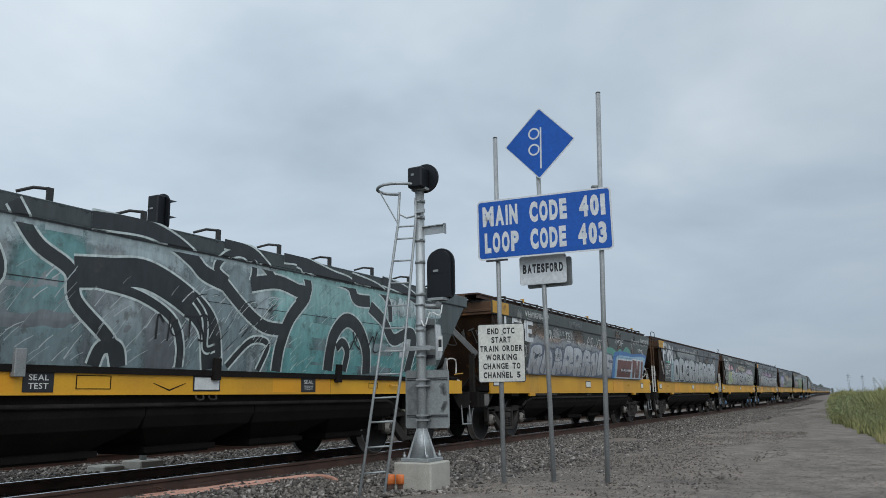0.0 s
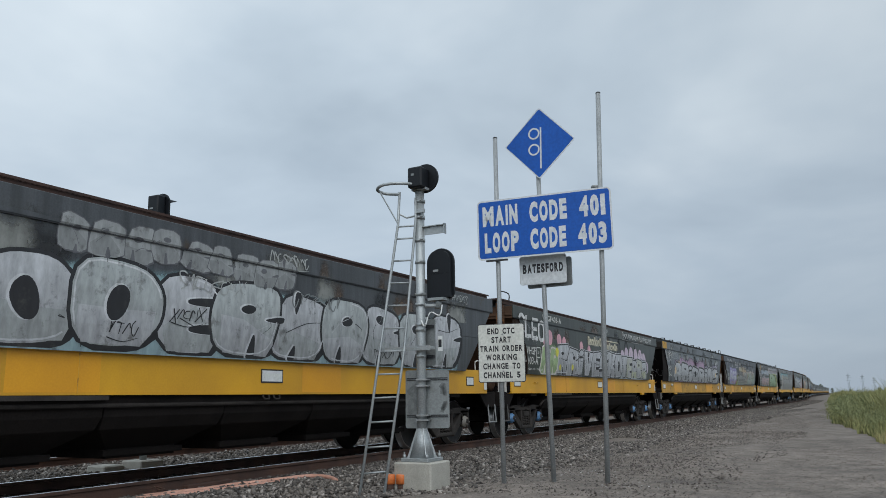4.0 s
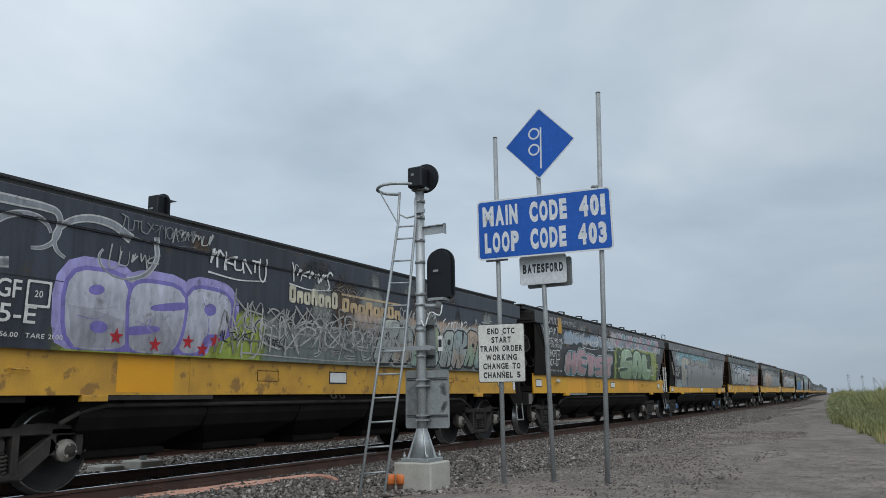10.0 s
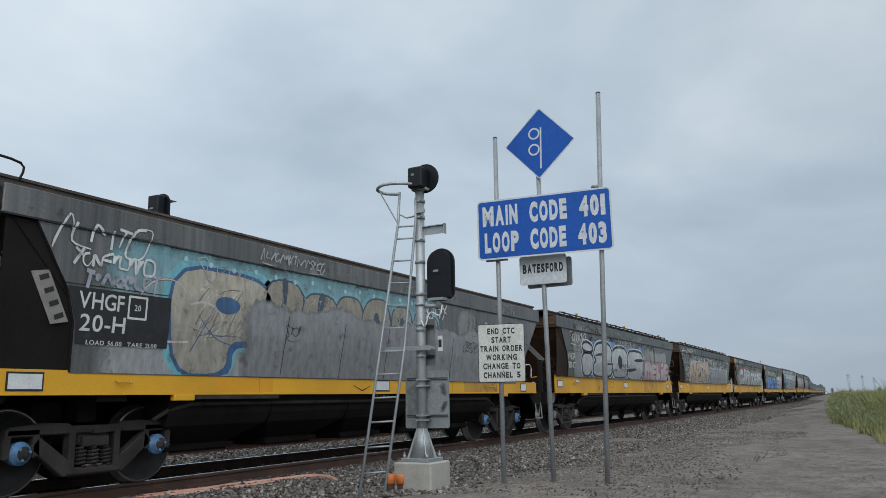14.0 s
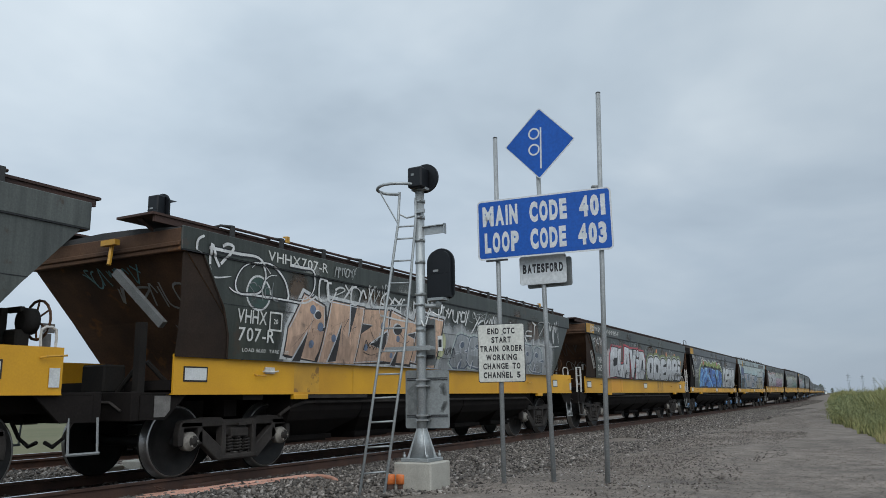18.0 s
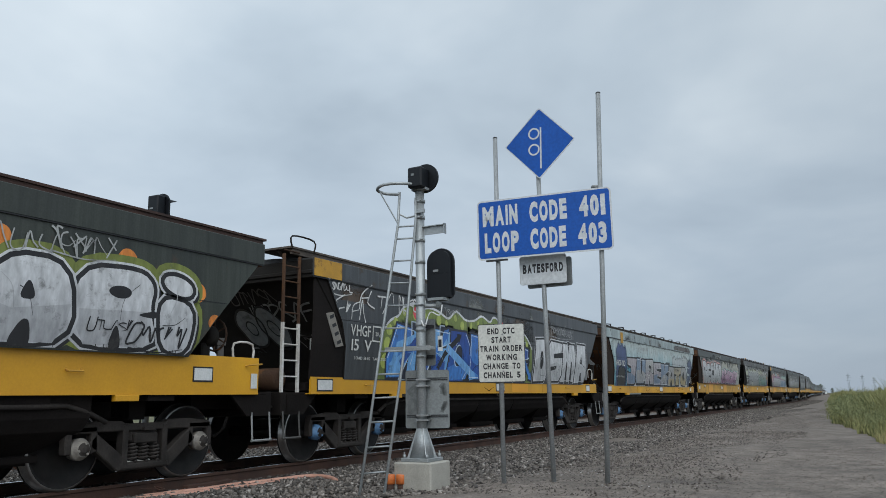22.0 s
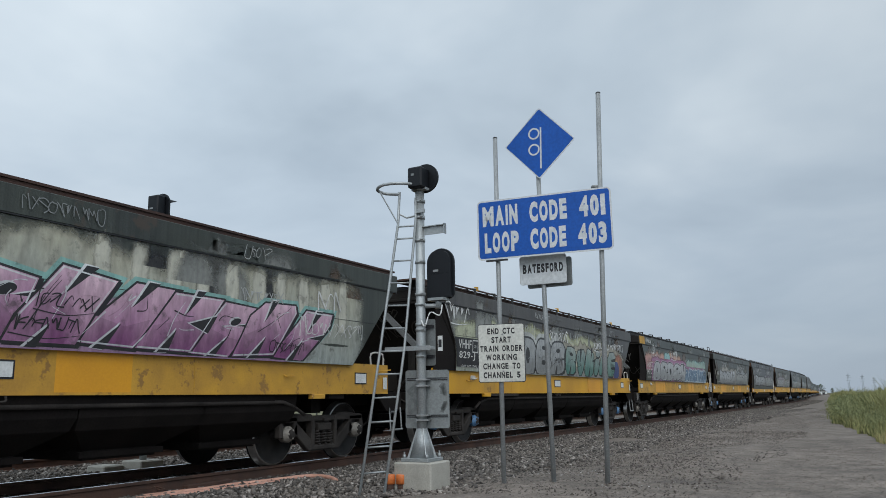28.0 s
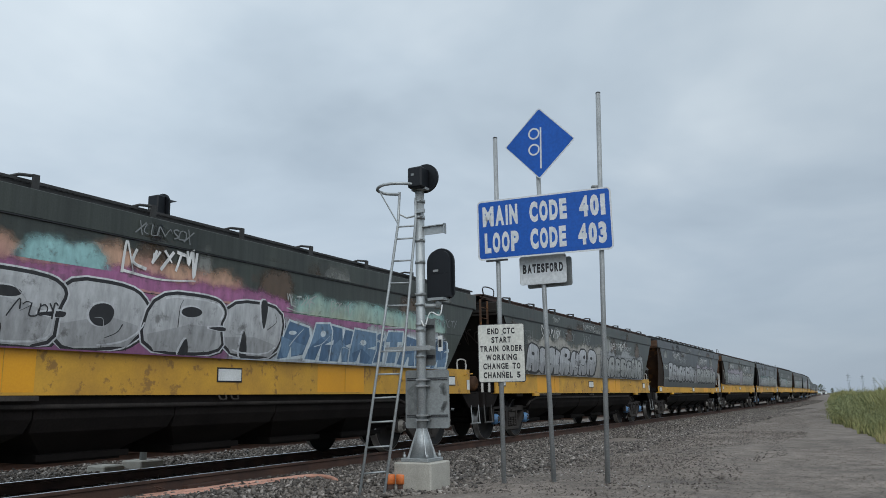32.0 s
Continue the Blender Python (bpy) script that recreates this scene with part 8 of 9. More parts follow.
for k, at in enumerate(WAGON_AT):
    spec = SPECS[k]
    spec["paint"] = P[spec["c"]]
    spec["high"] = 1.30 if spec.get("narrow") else 1.535
    w = build_wagon(k, spec)
    w["low"] = 1.27 if spec.get("narrow") else 1.505
    w["cap"] = 3.02 if spec.get("flat") else 3.095
    sill_plates(w, spec, 1.40 if spec.get("narrow") else 1.36)
    if k < 24:
        end_gear(w, spec)
    if spec.get("corner"):
        corner_plate(w, y1=spec["corner"])
    paint_wagon(k, w, spec)
    if 0 < k < 17:
        soft_white = spray((0.26, 0.26, 0.25))
        if k == 6:
            puffs = [(-1.05 + 0.38 * i, 2.44 + 0.10 * math.sin(2.1 * i), 0.27, 0.27 + 0.04 * math.cos(3.0 * i), 0.1) for i in range(6)] + [(-0.75 + 0.44 * i, 1.98 + 0.07 * math.sin(1.7 * i), 0.25, 0.24, -0.1) for i in range(4)]
            end_bubble(w, puffs, spray((0.17, 0.16, 0.155), (0.10, 0.09, 0.085)), spray((0.34, 0.35, 0.34)))
        if k == 11:
            end_bubble(w, ((-0.33, 2.16, 0.27, 0.30, -0.1), (0.13, 2.14, 0.26, 0.34, -0.25), (-0.42, 1.74, 0.13, 0.15, -0.3)), spray((0.30, 0.32, 0.33), (0.20, 0.21, 0.21)), spray((0.012, 0.012, 0.013)))
        end_tag(w, -0.2, 1.1, 2.2, 2.5, soft_white if k % 2 else spray((0.05, 0.04, 0.035)), 900 + k, 0.028)
        end_tag(w, -0.6, 0.5, 2.52, 2.72, spray((0.10, 0.09, 0.08)) if k % 3 else spray((0.10, 0.24, 0.26)), 930 + k, 0.022)
        end_tag(w, 0.5, 1.2, 1.75, 2.0, soft_white if k % 3 == 1 else spray((0.13, 0.12, 0.11)), 960 + k, 0.02)
    if k < 20:
        stains(w, 40 * k + 5, 3 if k == 0 else 24 if k in (4, 8, 13, 14) else 14, 0.6 if k in (4, 8, 7, 13, 14) else 0.35)
    if k < 18:
        rnd = random.Random(300 + k)
        for q in range(0 if k in (0, 6) else 3 if k in (3, 11, 12) else 6):
            y, z = rnd.uniform(-0.2, 11.4), rnd.choice((2.3, 2.45, 2.55, 2.88))
            tag(w, y, y + rnd.uniform(0.5, 1.5), z, z + (0.17 if z > 2.8 else rnd.uniform(0.16, 0.3)), spray((0.34, 0.35, 0.34)) if q % 3 else spray((0.17, 0.18, 0.18)), 700 + 10 * k + q, rnd.uniform(0.010, 0.022), "thin grey scrawled paint tag")
        for q in range(0 if k in (0, 3, 6, 11) else 3):
            y, z = rnd.uniform(1.5, 11.4), rnd.uniform(1.6, 1.95)
            tag(w, y, y + rnd.uniform(0.3, 0.8), z, z + 0.16, INK, 800 + 10 * k + q, 0.013, "small black scrawled tag")
    tagged(w, "%s grain hopper wagon with %s yellow sill, covered in graffiti" % (LABELS[spec["c"]], "narrow" if spec.get("narrow") else "deep"), "wagon", "wagons of the grain train")
    del w["low"], w["cap"]
    w.matrix_basis = pose(TRACK + bend(at), at, RAIL)
    WAGONS.append(w)


# ---------------------------------------------------------------- signal
MX, MY = -5.22, 8.985
M["scrawl"] = mat("rubbed_out_scrawl", (0.11, 0.12, 0.118), 0.6, 0.2, (0.16, 0.17, 0.17), 9, 60, 0.9, 0.0)


def signal_head(s, at, tall, name="signal_head", deep=0.05):
    """Black signal head: round-topped back plate, lamp case on the near side, hoods on the far side."""
    x, y, z = at
    head = new(name)
    head.parent = s
    head["label"] = "black signal head seen from behind"
    head.location = at
    if tall:
        w_, h_ = 0.40, 0.70  # rounded top, square foot
        pts = [(w_ / 2 * math.cos(radians(a)), h_ / 2 - w_ / 2 + w_ / 2 * math.sin(radians(a))) for a in range(0, 181, 12)] + round_rect(w_, h_, 0.10, 4)[12:24]
        cases = []
        bm = B()
        if deep > 0.1:
            box(bm, -0.155, 0.115, -0.19, 0.0, -0.315, 0.285, 0.02)
        else:
            cap = [(0.175 * math.cos(radians(a)), 0.145 + 0.175 * math.sin(radians(a))) for a in range(0, 181, 15)] + [(-0.175, -0.33), (0.175, -0.33)]
            slab(bm, cap, "y", -0.07, 0.0)
            bmesh.ops.recalc_face_normals(bm, faces=bm.faces)
        part("lamp_case", bm, M["signal_black"], head)
        back = -0.19 if deep > 0.1 else -0.07
        bm = B()
        box(bm, -0.155, 0.115, back - 0.004, back + 0.005, -0.004, 0.004)
        part("case_joint", bm, M["signal_black"], head)
        bm = B()
        box(bm, -0.08, 0.0, back - 0.006, back, 0.02, 0.05)
        part("maker_plate", bm, M["galv_dull"], head)
        hoods = (0.17, -0.14)
    else:
        w_ = 0.40
        pts = [(0.205 * math.cos(radians(a)), 0.205 * math.sin(radians(a))) for a in range(0, 360, 12)]
        cases = [(-0.15, 0.07, -0.17, 0.12)]
        hoods = (0.0,)
    bm = B()
    slab(bm, pts, "y", 0.0, 0.035)
    bmesh.ops.recalc_face_normals(bm, faces=bm.faces)
    part("back_plate", bm, M["signal_black"], head)
    for x0, x1, z0, z1 in cases:
        bm = B()
        box(bm, x0, x1, -0.22, 0.0, z0, z1, 0.018)
        part("lamp_case", bm, M["signal_black"], head)
        bm = B()
        for zz in (z0 + 0.06, z1 - 0.06):
            box(bm, x0 - 0.006, x0 + 0.01, -0.13, -0.10, zz - 0.02, zz + 0.02)
        part("case_latch", bm, M["galv_dull"], head)
        bm = B()
        box(bm, x0 + 0.06, x0 + 0.11, -0.224, -0.220, (z0 + z1) / 2 + 0.02, (z0 + z1) / 2 + 0.05)
        part("maker_plate", bm, M["sign_back"], head)
    for zz in hoods:
        bm = B()
        rim = [(0.11 * math.cos(radians(a)), 0.11 * math.sin(radians(a))) for a in range(-30, 211, 20)]
        lo = [bm.verts.new((px, 0.035, zz + pz)) for px, pz in rim]
        hi = [bm.verts.new((px * 0.95, 0.05 + deep * max(0.0, pz / 0.11), zz + pz * 0.95)) for px, pz in rim]
        for i in range(len(rim) - 1):
            bm.faces.new((lo[i], lo[i + 1], hi[i + 1], hi[i]))
        part("lamp_hood", bm, M["signal_black"], head)
        bm = B()
        lathe(bm, [(0.035, 0.09), (0.05, 0.085), (0.058, 0.03)], 16, "y", (0, 0, zz))
        part("lens", bm, M["glass_dark"], head)
    return head


def build_signal():
    s = new("railway_signal")
    s.location = (MX, MY, 0)
    tagged(s, "tall galvanised signal mast with two black heads and a ladder", "signal")
    bm = B()
    tube(bm, [(0, 0, 0.50), (0, 0, 2.0), (0, 0, 4.08)], 0.063, 20)
    part("mast", bm, M["galv"], s)
    for z, r in ((1.94, 0.07), (2.52, 0.074), (2.66, 0.074), (3.95, 0.076), (3.40, 0.072), (2.25, 0.071), (2.18, 0.071), (1.83, 0.071), (3.10, 0.071), (3.72, 0.072)):
        bm = B()
        lathe(bm, [(z - 0.02, r), (z + 0.02, r)], 20, "z")
        tube(bm, [(0.05, -0.085, z), (0.10, -0.085, z)], 0.010, 6)
        part("clamp", bm, M["galv"], s)
    # flared foot
    bm = B()
    for a in range(4):
        t = radians(45 + 90 * a)
        d = Vector((math.cos(t), math.sin(t), 0))
        q = Vector((-d.y, d.x, 0)) * 0.006
        pr = [d * 0.06 + Vector((0, 0, 0.90)), d * 0.07 + Vector((0, 0, 0.90)), d * 0.20 + Vector((0, 0, 0.53)), d * 0.05 + Vector((0, 0, 0.53))]
        lo = [bm.verts.new(p - q) for p in pr]
        hi = [bm.verts.new(p + q) for p in pr]
        bm.faces.new(lo[::-1])
        bm.faces.new(hi)
        for i in range(4):
            bm.faces.new((lo[i], lo[(i + 1) % 4], hi[(i + 1) % 4], hi[i]))
    lathe(bm, [(0.53, 0.17), (0.90, 0.066)], 8, "z")
    bmesh.ops.recalc_face_normals(bm, faces=bm.faces)
    part("flared_foot", bm, M["galv"], s)
    bm = B()
    box(bm, -0.20, 0.20, -0.20, 0.20, 0.485, 0.53, 0.006)
    part("base_plate", bm, M["galv"], s)
    for a in range(4):
        t = radians(45 + 90 * a)
        bm = B()
        lathe(bm, [(0.53, 0.022), (0.575, 0.022)], 6, "z", (0.235 * math.cos(t), 0.235 * math.sin(t), 0))
        tube(bm, [(0.235 * math.cos(t), 0.235 * math.sin(t), 0.57), (0.235 * math.cos(t), 0.235 * math.sin(t), 0.61)], 0.011, 6)
        part("anchor_bolt", bm, M["galv"], s)
    # heads
    signal_head(s, (0.06, 0.04, 4.285), False)
    bm = B()
    tube(bm, [(0, 0, 4.05), (0.02, 0, 4.12)], 0.05, 10)
    box(bm, -0.09, 0.13, -0.07, 0.07, 4.10, 4.135)
    part("head_bracket", bm, M["galv"], s)
    signal_head(s, (0.245, 0.13, 2.94), True)
    bm = B()
    tube(bm, [(0.24, 0.06, 2.46), (0.24, 0.06, 2.60)], 0.045, 12)
    box(bm, 0.12, 0.36, -0.02, 0.14, 2.565, 2.60)
    tube(bm, [(0.03, 0, 2.50), (0.24, 0.05, 2.50)], 0.03, 8)
    part("side_bracket", bm, M["galv"], s)
    bm = B()
    tube(bm, smooth([(0.05, -0.07, 2.30), (0.12, -0.10, 2.22), (0.18, -0.06, 2.40), (0.30, -0.02, 2.36), (0.33, 0.0, 2.5)], 5), 0.009, 6)
    part("cable", bm, M["plate_white"], s, "loose pale cable")
    # short arm with end plate
    bm = B()
    box(bm, 0.02, 0.39, 0.0, 0.012, 3.47, 3.59)
    box(bm, 0.02, 0.39, -0.035, 0.0, 3.577, 3.589)
    box(bm, 0.382, 0.394, -0.035, 0.03, 3.46, 3.60)
    box(bm, -0.10, 0.02, 0.058, 0.068, 3.47, 3.57)
    part("stub_arm", bm, M["galv"], s)
    # climbing platform
    bm = B()
    box(bm, -0.50, 0.20, -0.10, 0.02, 1.918, 1.952, 0.004)
    box(bm, -0.50, 0.20, -0.112, -0.10, 1.905, 1.965)
    part("foot_platform", bm, M["galv"], s)
    # narrow sign backs and the square one
    bm = B()
    slab(bm, round_rect(0.27, 0.62, 0.03, 3, 0.03, 2.02), "y", 0.10, 0.104)
    bmesh.ops.recalc_face_normals(bm, faces=bm.faces)
    part("narrow_sign_back", bm, M["sign_back"], s)
    for z in (1.83, 2.23):
        bm = B()
        box(bm, -0.09, 0.15, 0.065, 0.10, z - 0.02, z + 0.02)
        part("sign_clamp", bm, M["black"], s)
    plate = new("number_board_back")
    plate.parent = s
    plate.location = (0.065, -0.01, 1.275)
    plate.rotation_euler = (0, 0, radians(14))
    plate["label"] = "grey aluminium back of a sign with faint scrawls"
    bm = B()
    slab(bm, round_rect(0.60, 0.755, 0.03, 4), "y", 0.09, 0.094)
    bmesh.ops.recalc_face_normals(bm, faces=bm.faces)
    part("panel", bm, M["sign_back"], plate)
    for z in (0.25, 0.17, -0.21, -0.27):
        bm = B()
        box(bm, -0.11, 0.05, -0.075, 0.089, z - 0.010, z + 0.010)
        part("band_clamp", bm, M["galv_dull"], plate)
    for z in (0.26, -0.22):
        bm = B()
        box(bm, -0.28, 0.28, 0.080, 0.0895, z + 0.006, z + 0.016)
        box(bm, -0.28, 0.28, 0.080, 0.0895, z - 0.016, z - 0.006)
        part("stiffener", bm, M["black"], plate)
    rnd = random.Random(4)
    for cx in (-0.2, 0.2):
        for cz in (0.12, -0.1):
            bm = B()
            pts = smooth([(cx + rnd.uniform(-0.06, 0.06), cz + rnd.uniform(-0.09, 0.09)) for _ in range(5)], 5)
            bm2 = ribbon(pts, 0.05)
            for v in bm2.verts:
                v.co = (v.co.x, 0.0875, v.co.y)
            bm.free()
            part("scrawl", bm2, M["scrawl"], plate)
    bm = B()
    box(bm, 0.20, 0.27, 0.10, 0.106, 1.90, 2.10)
    part("small_white_notice", bm, M["plate_white"], s)
    bm = B()
    box(bm, 0.212, 0.258, 0.096, 0.0995, 1.95, 2.05)
    part("notice_mark", bm, M["black"], s)
    # ladder
    lad = new("ladder")
    lad.parent = s
    lad["label"] = "galvanised ladder leaning on the mast"
    foot_l, foot_r = Vector((-0.40, -0.85, 0.09)), Vector((-0.11, -0.745, 0.10))
    mid_l, mid_r = Vector((-0.487, -0.25, 1.92)), Vector((-0.202, -0.10, 1.915))
    top_l, top_r = Vector((-0.265, -0.14, 3.64)), Vector((-0.02, -0.075, 3.69))
    end_l = Vector((-0.245, -0.13, 4.09))
    for pts in ((foot_l, mid_l, top_l, end_l), (foot_r, mid_r, top_r, top_r + Vector((0.0, 0.0, 0.30)))):
        bm = B()
        tube(bm, pts, 0.0185, 8)
        part("stile", bm, M["galv"], lad)
    for i in range(12):
        z = 0.38 + i * 0.305 if i < 11 else 3.60
        a = foot_l.lerp(mid_l, (z - 0.09) / 1.83) if z < 1.92 else mid_l.lerp(top_l, (z - 1.92) / 1.72)
        b = foot_r.lerp(mid_r, (z - 0.07) / 1.845) if z < 1.915 else mid_r.lerp(top_r, (z - 1.915) / 1.775)
        bm = B()
        tube(bm, [a, b], 0.012, 8)
        part("rung", bm, M["galv"], lad)
    bm = B()
    ring = smooth([(0.03, -0.09, 4.17), (-0.15, -0.30, 4.165), (-0.36, -0.38, 4.15), (-0.50, -0.30, 4.12), (-0.45, -0.17, 4.09), (-0.245, -0.13, 4.06)], 6)
    tube(bm, ring, 0.022, 8)
    part("safety_hoop", bm, M["galv"], lad)
    bm = B()
    tube(bm, [(-0.49, -0.25, 4.10), (-0.275, -0.145, 3.66)], 0.011, 6)
    part("hoop_stay", bm, M["galv"], lad)
    bm = B()
    tube(bm, [(-0.25, -0.13, 3.78), (-0.15, -0.10, 3.72), (0.0, -0.06, 3.745)], 0.013, 6)
    part("ladder_tie", bm, M["galv"], lad)
    bm = B()
    box(bm, 0.0, 0.12, -0.10, -0.06, 3.77, 3.82)
    part("ladder_bracket", bm, M["galv"], s)


build_signal()


def build_block():
    bm = B()
    box(bm, -0.275, 0.275, -0.26, 0.26, 0.0, 0.43, 0.018)
    ob = done("concrete_block", bm, M["concrete"])
    tagged(ob, "pale square concrete footing under the signal mast", "footing")
    ob.matrix_basis = pose(MX, MY, 0.055, 0, 0, 0)


build_block()


def build_junction_caps():
    g = new("cable_junction")
    tagged(g, "pair of bright orange plastic cable junction caps", "junction cap")
    g.matrix_basis = pose(-5.46, 8.70, 0.11)
    for i in (0, 1):
        bm = B()
        lathe(bm, [(0.106, 0.058), (0.110, 0.066), (0.215, 0.066), (0.224, 0.060), (0.226, 0.02)], 20, "z", (i * 0.134 - 0.07, i * 0.05, 0))
        part("cap", bm, M["orange"], g)
        bm = B()
        lathe(bm, [(-0.04, 0.05), (0.135, 0.05)], 12, "z", (i * 0.134 - 0.07, i * 0.05, 0))
        part("stub", bm, M["rail_side"], g, "dirty brown pipe stub")


build_junction_caps()


def build_far_signal():
    s = new("railway_signal")
    s.location = (-11.35, 9.8, 0)
    tagged(s, "black two-lamp signal head on a mast between the tracks", "signal")
    bm = B()
    tube(bm, [(0, 0, 0.08), (0, 0, 4.5)], 0.06, 14)
    part("mast", bm, M["galv"], s)
    bm = B()
    box(bm, -0.25, 0.25, -0.25, 0.25, 0.0, 0.3, 0.02)
    part("footing", bm, M["concrete"], s)
    signal_head(s, (0.05, 0.05, 4.77), True, deep=0.32)


build_far_signal()


def build_drain_pit():
    bm = B()
    box(bm, -0.22, 0.22, -0.20, 0.20, 0.0, 0.15, 0.02)
    ob = done("concrete_pit", bm, M["concrete"])
    tagged(ob, "low pale concrete cable pit between the tracks", "cable pit")
    ob.matrix_basis = pose(-11.3, 9.0, ground_z(-11.3) - 0.02)


build_drain_pit()

# ---------------------------------------------------------------- signs


def flat_text(body, w_, h_, m_, parent, cx, cz, y, name="letter", bold=0.06):
    """A line of lettering; each letter is a part of its own."""
    bm = text_bm(body, w_, h_, bold, True)
    for v in bm.verts:
        v.co = (v.co.x + cx, y, v.co.y + cz)
    spans = sorted((min(v.co.x for v in f.verts), max(v.co.x for v in f.verts)) for f in bm.faces)
    ends, right = [], spans[0][1]
    for lo, hi in spans:
        if lo > right + 0.012 * h_:
            ends.append((right + lo) / 2)
        right = max(right, hi)
    words = [-1e9] + ends + [1e9]
    for lo, hi in zip(words, words[1:]):
        wm = bm.copy()
        bmesh.ops.delete(wm, geom=[f for f in wm.faces if not lo < f.calc_center_median().x < hi], context="FACES")
        part(name, wm, m_, parent)
    bm.free()


def sign_face(parent, w_, h_, r, face, rim, border, y=0.0):
    """Sheet of aluminium with a rim colour and an inner field, towards -y."""
    bm = B()
    slab(bm, round_rect(w_, h_, r, 5), "y", y, y + 0.004)
    bmesh.ops.recalc_face_normals(bm, faces=bm.faces)
    part("panel", bm, rim, parent)
    bm = B()
    slab(bm, round_rect(w_ - 2 * border, h_ - 2 * border, max(r - border, 0.005), 5), "y", y - 0.0012, y - 0.0004)
    bmesh.ops.recalc_face_normals(bm, faces=bm.faces)
    part("field", bm, face, parent)


def build_signs():
    # three posts
    for x, y, foot, tx, ty, top, lbl in ((-4.241, 9.37, 0.192, -4.228, 9.37, 4.80, "slim galvanised sign post with a dark cap"), (-3.645, 9.585, 0.197, -3.70, 9.585, 4.55, "slim galvanised post that carries the diamond sign"), (-2.937, 9.52, 0.225, -2.786, 9.52, 5.215, "tall galvanised sign post in gravel")):
        p = new("sign_post")
        p.location = (x, y, foot)
        tagged(p, lbl, "post", "posts of the signs")
        bm = B()
        tube(bm, [(0, 0, -0.2), ((tx - x) * 0.5, 0, (top - foot) / 2), (tx - x, ty - y, top - foot)], 0.031, 14)
        part("tube", bm, M["post"], p)
        bm = B()
        lathe(bm, [(top - foot, 0.032), (top - foot + 0.012, 0.032), (top - foot + 0.02, 0.02)], 14, "z", (tx - x, ty - y, 0))
        part("post_cap", bm, M["black"], p)
    # blue route sign
    s = new("route_sign")
    s.matrix_basis = pose(-3.58, 9.375, 3.504, 0, -0.3, 6.3)
    tagged(s, "wide blue sign with bold white route codes and white rim", "sign")
    sign_face(s, 1.82, 0.82, 0.06, M["blue"], M["sign_white"], 0.022)
    flat_text("MAIN_CODE_401", 1.66, 0.285, M["sign_white"], s, 0.0, 0.185, -0.003)
    flat_text("LOOP_CODE_403", 1.64, 0.285, M["sign_white"], s, 0.01, -0.18, -0.003)
    for z in (0.30, -0.30):
        bm = B()
        box(bm, -0.86, 0.86, 0.004, 0.03, z - 0.02, z + 0.02)
        part("stiffener", bm, M["galv_dull"], s)
    bm = B()
    box(bm, -0.80, -0.50, 0.0, 0.03, -0.432, -0.411)
    part("lower_clip", bm, M["black"], s)
    bm = B()
    lathe(bm, [(0.415, 0.045), (0.44, 0.05), (0.455, 0.045)], 10, "z", (0.70, 0.06, 0))
    part("post_clamp", bm, M["galv_dull"], s)
    # diamond
    d = new("diamond_sign")
    d.matrix_basis = pose(-3.645, 9.535, 4.682, 0, 1.6, 1.2)
    tagged(d, "blue diamond sign with two white rings on a line", "sign")
    q = 0.718
    bm = B()
    slab(bm, [(a * 0.7071 - b * 0.7071, a * 0.7071 + b * 0.7071) for a, b in round_rect(q, q, 0.03, 4)], "y", 0, 0.004)
    bmesh.ops.recalc_face_normals(bm, faces=bm.faces)
    part("panel", bm, M["sign_white"], d)
    bm = B()
    slab(bm, [(a * 0.7071 - b * 0.7071, a * 0.7071 + b * 0.7071) for a, b in round_rect(q - 0.03, q - 0.03, 0.02, 4)], "y", -0.0012, -0.0004)
    bmesh.ops.recalc_face_normals(bm, faces=bm.faces)
    part("field", bm, M["blue"], d)
    for cz in (0.142, -0.085):
        bm = B()
        o = [(-0.075 + 0.083 * math.cos(a * 0.2618), cz + 0.083 * math.sin(a * 0.2618)) for a in range(24)]
        i_ = [(-0.075 + 0.060 * math.cos(a * 0.2618), cz + 0.060 * math.sin(a * 0.2618)) for a in range(24)]
        vo = [bm.verts.new((p[0], -0.003, p[1])) for p in o]
        vi = [bm.verts.new((p[0], -0.003, p[1])) for p in i_]
        for a in range(24):
            b = (a + 1) % 24
            bm.faces.new((vo[a], vo[b], vi[b], vi[a]))
        part("ring", bm, M["sign_white"], d)
    bm = B()
    vs = [bm.verts.new(p) for p in ((0.012, -0.0034, -0.36), (0.034, -0.0034, -0.36), (0.034, -0.0034, 0.22), (0.012, -0.0034, 0.22))]
    bm.faces.new(vs)
    part("line", bm, M["sign_white"], d)
    # place name boards, back to back
    for y, yaw, dx, dz, nm in ((9.535, 4.0, 0.0, 0.0, True), (9.64, -3.0, 0.05, -0.035, False)):
        b = new("name_board")
        b.matrix_basis = pose(-3.665 + dx, y, 2.935 + dz, 0, 0, yaw)
        tagged(b, "small white place name board with black letters" if nm else "grey back of a second small name board", "sign")
        sign_face(b, 0.645, 0.385, 0.035, M["sign_white"] if nm else M["sign_back"], M["sign_white"] if nm else M["sign_back"], 0.006)
        if nm:
            flat_text("BATESFORD", 0.555, 0.125, M["black"], b, 0.0, 0.02, -0.003)
    # instruction board
    c = new("instruction_sign")
    c.matrix_basis = pose(-4.205, 9.325, 1.852, 0, 0, 12)
    tagged(c, "off-white instruction board with six lines of black capitals", "sign")
    sign_face(c, 0.625, 0.76, 0.03, M["sign_cream"], M["black"], 0.009)
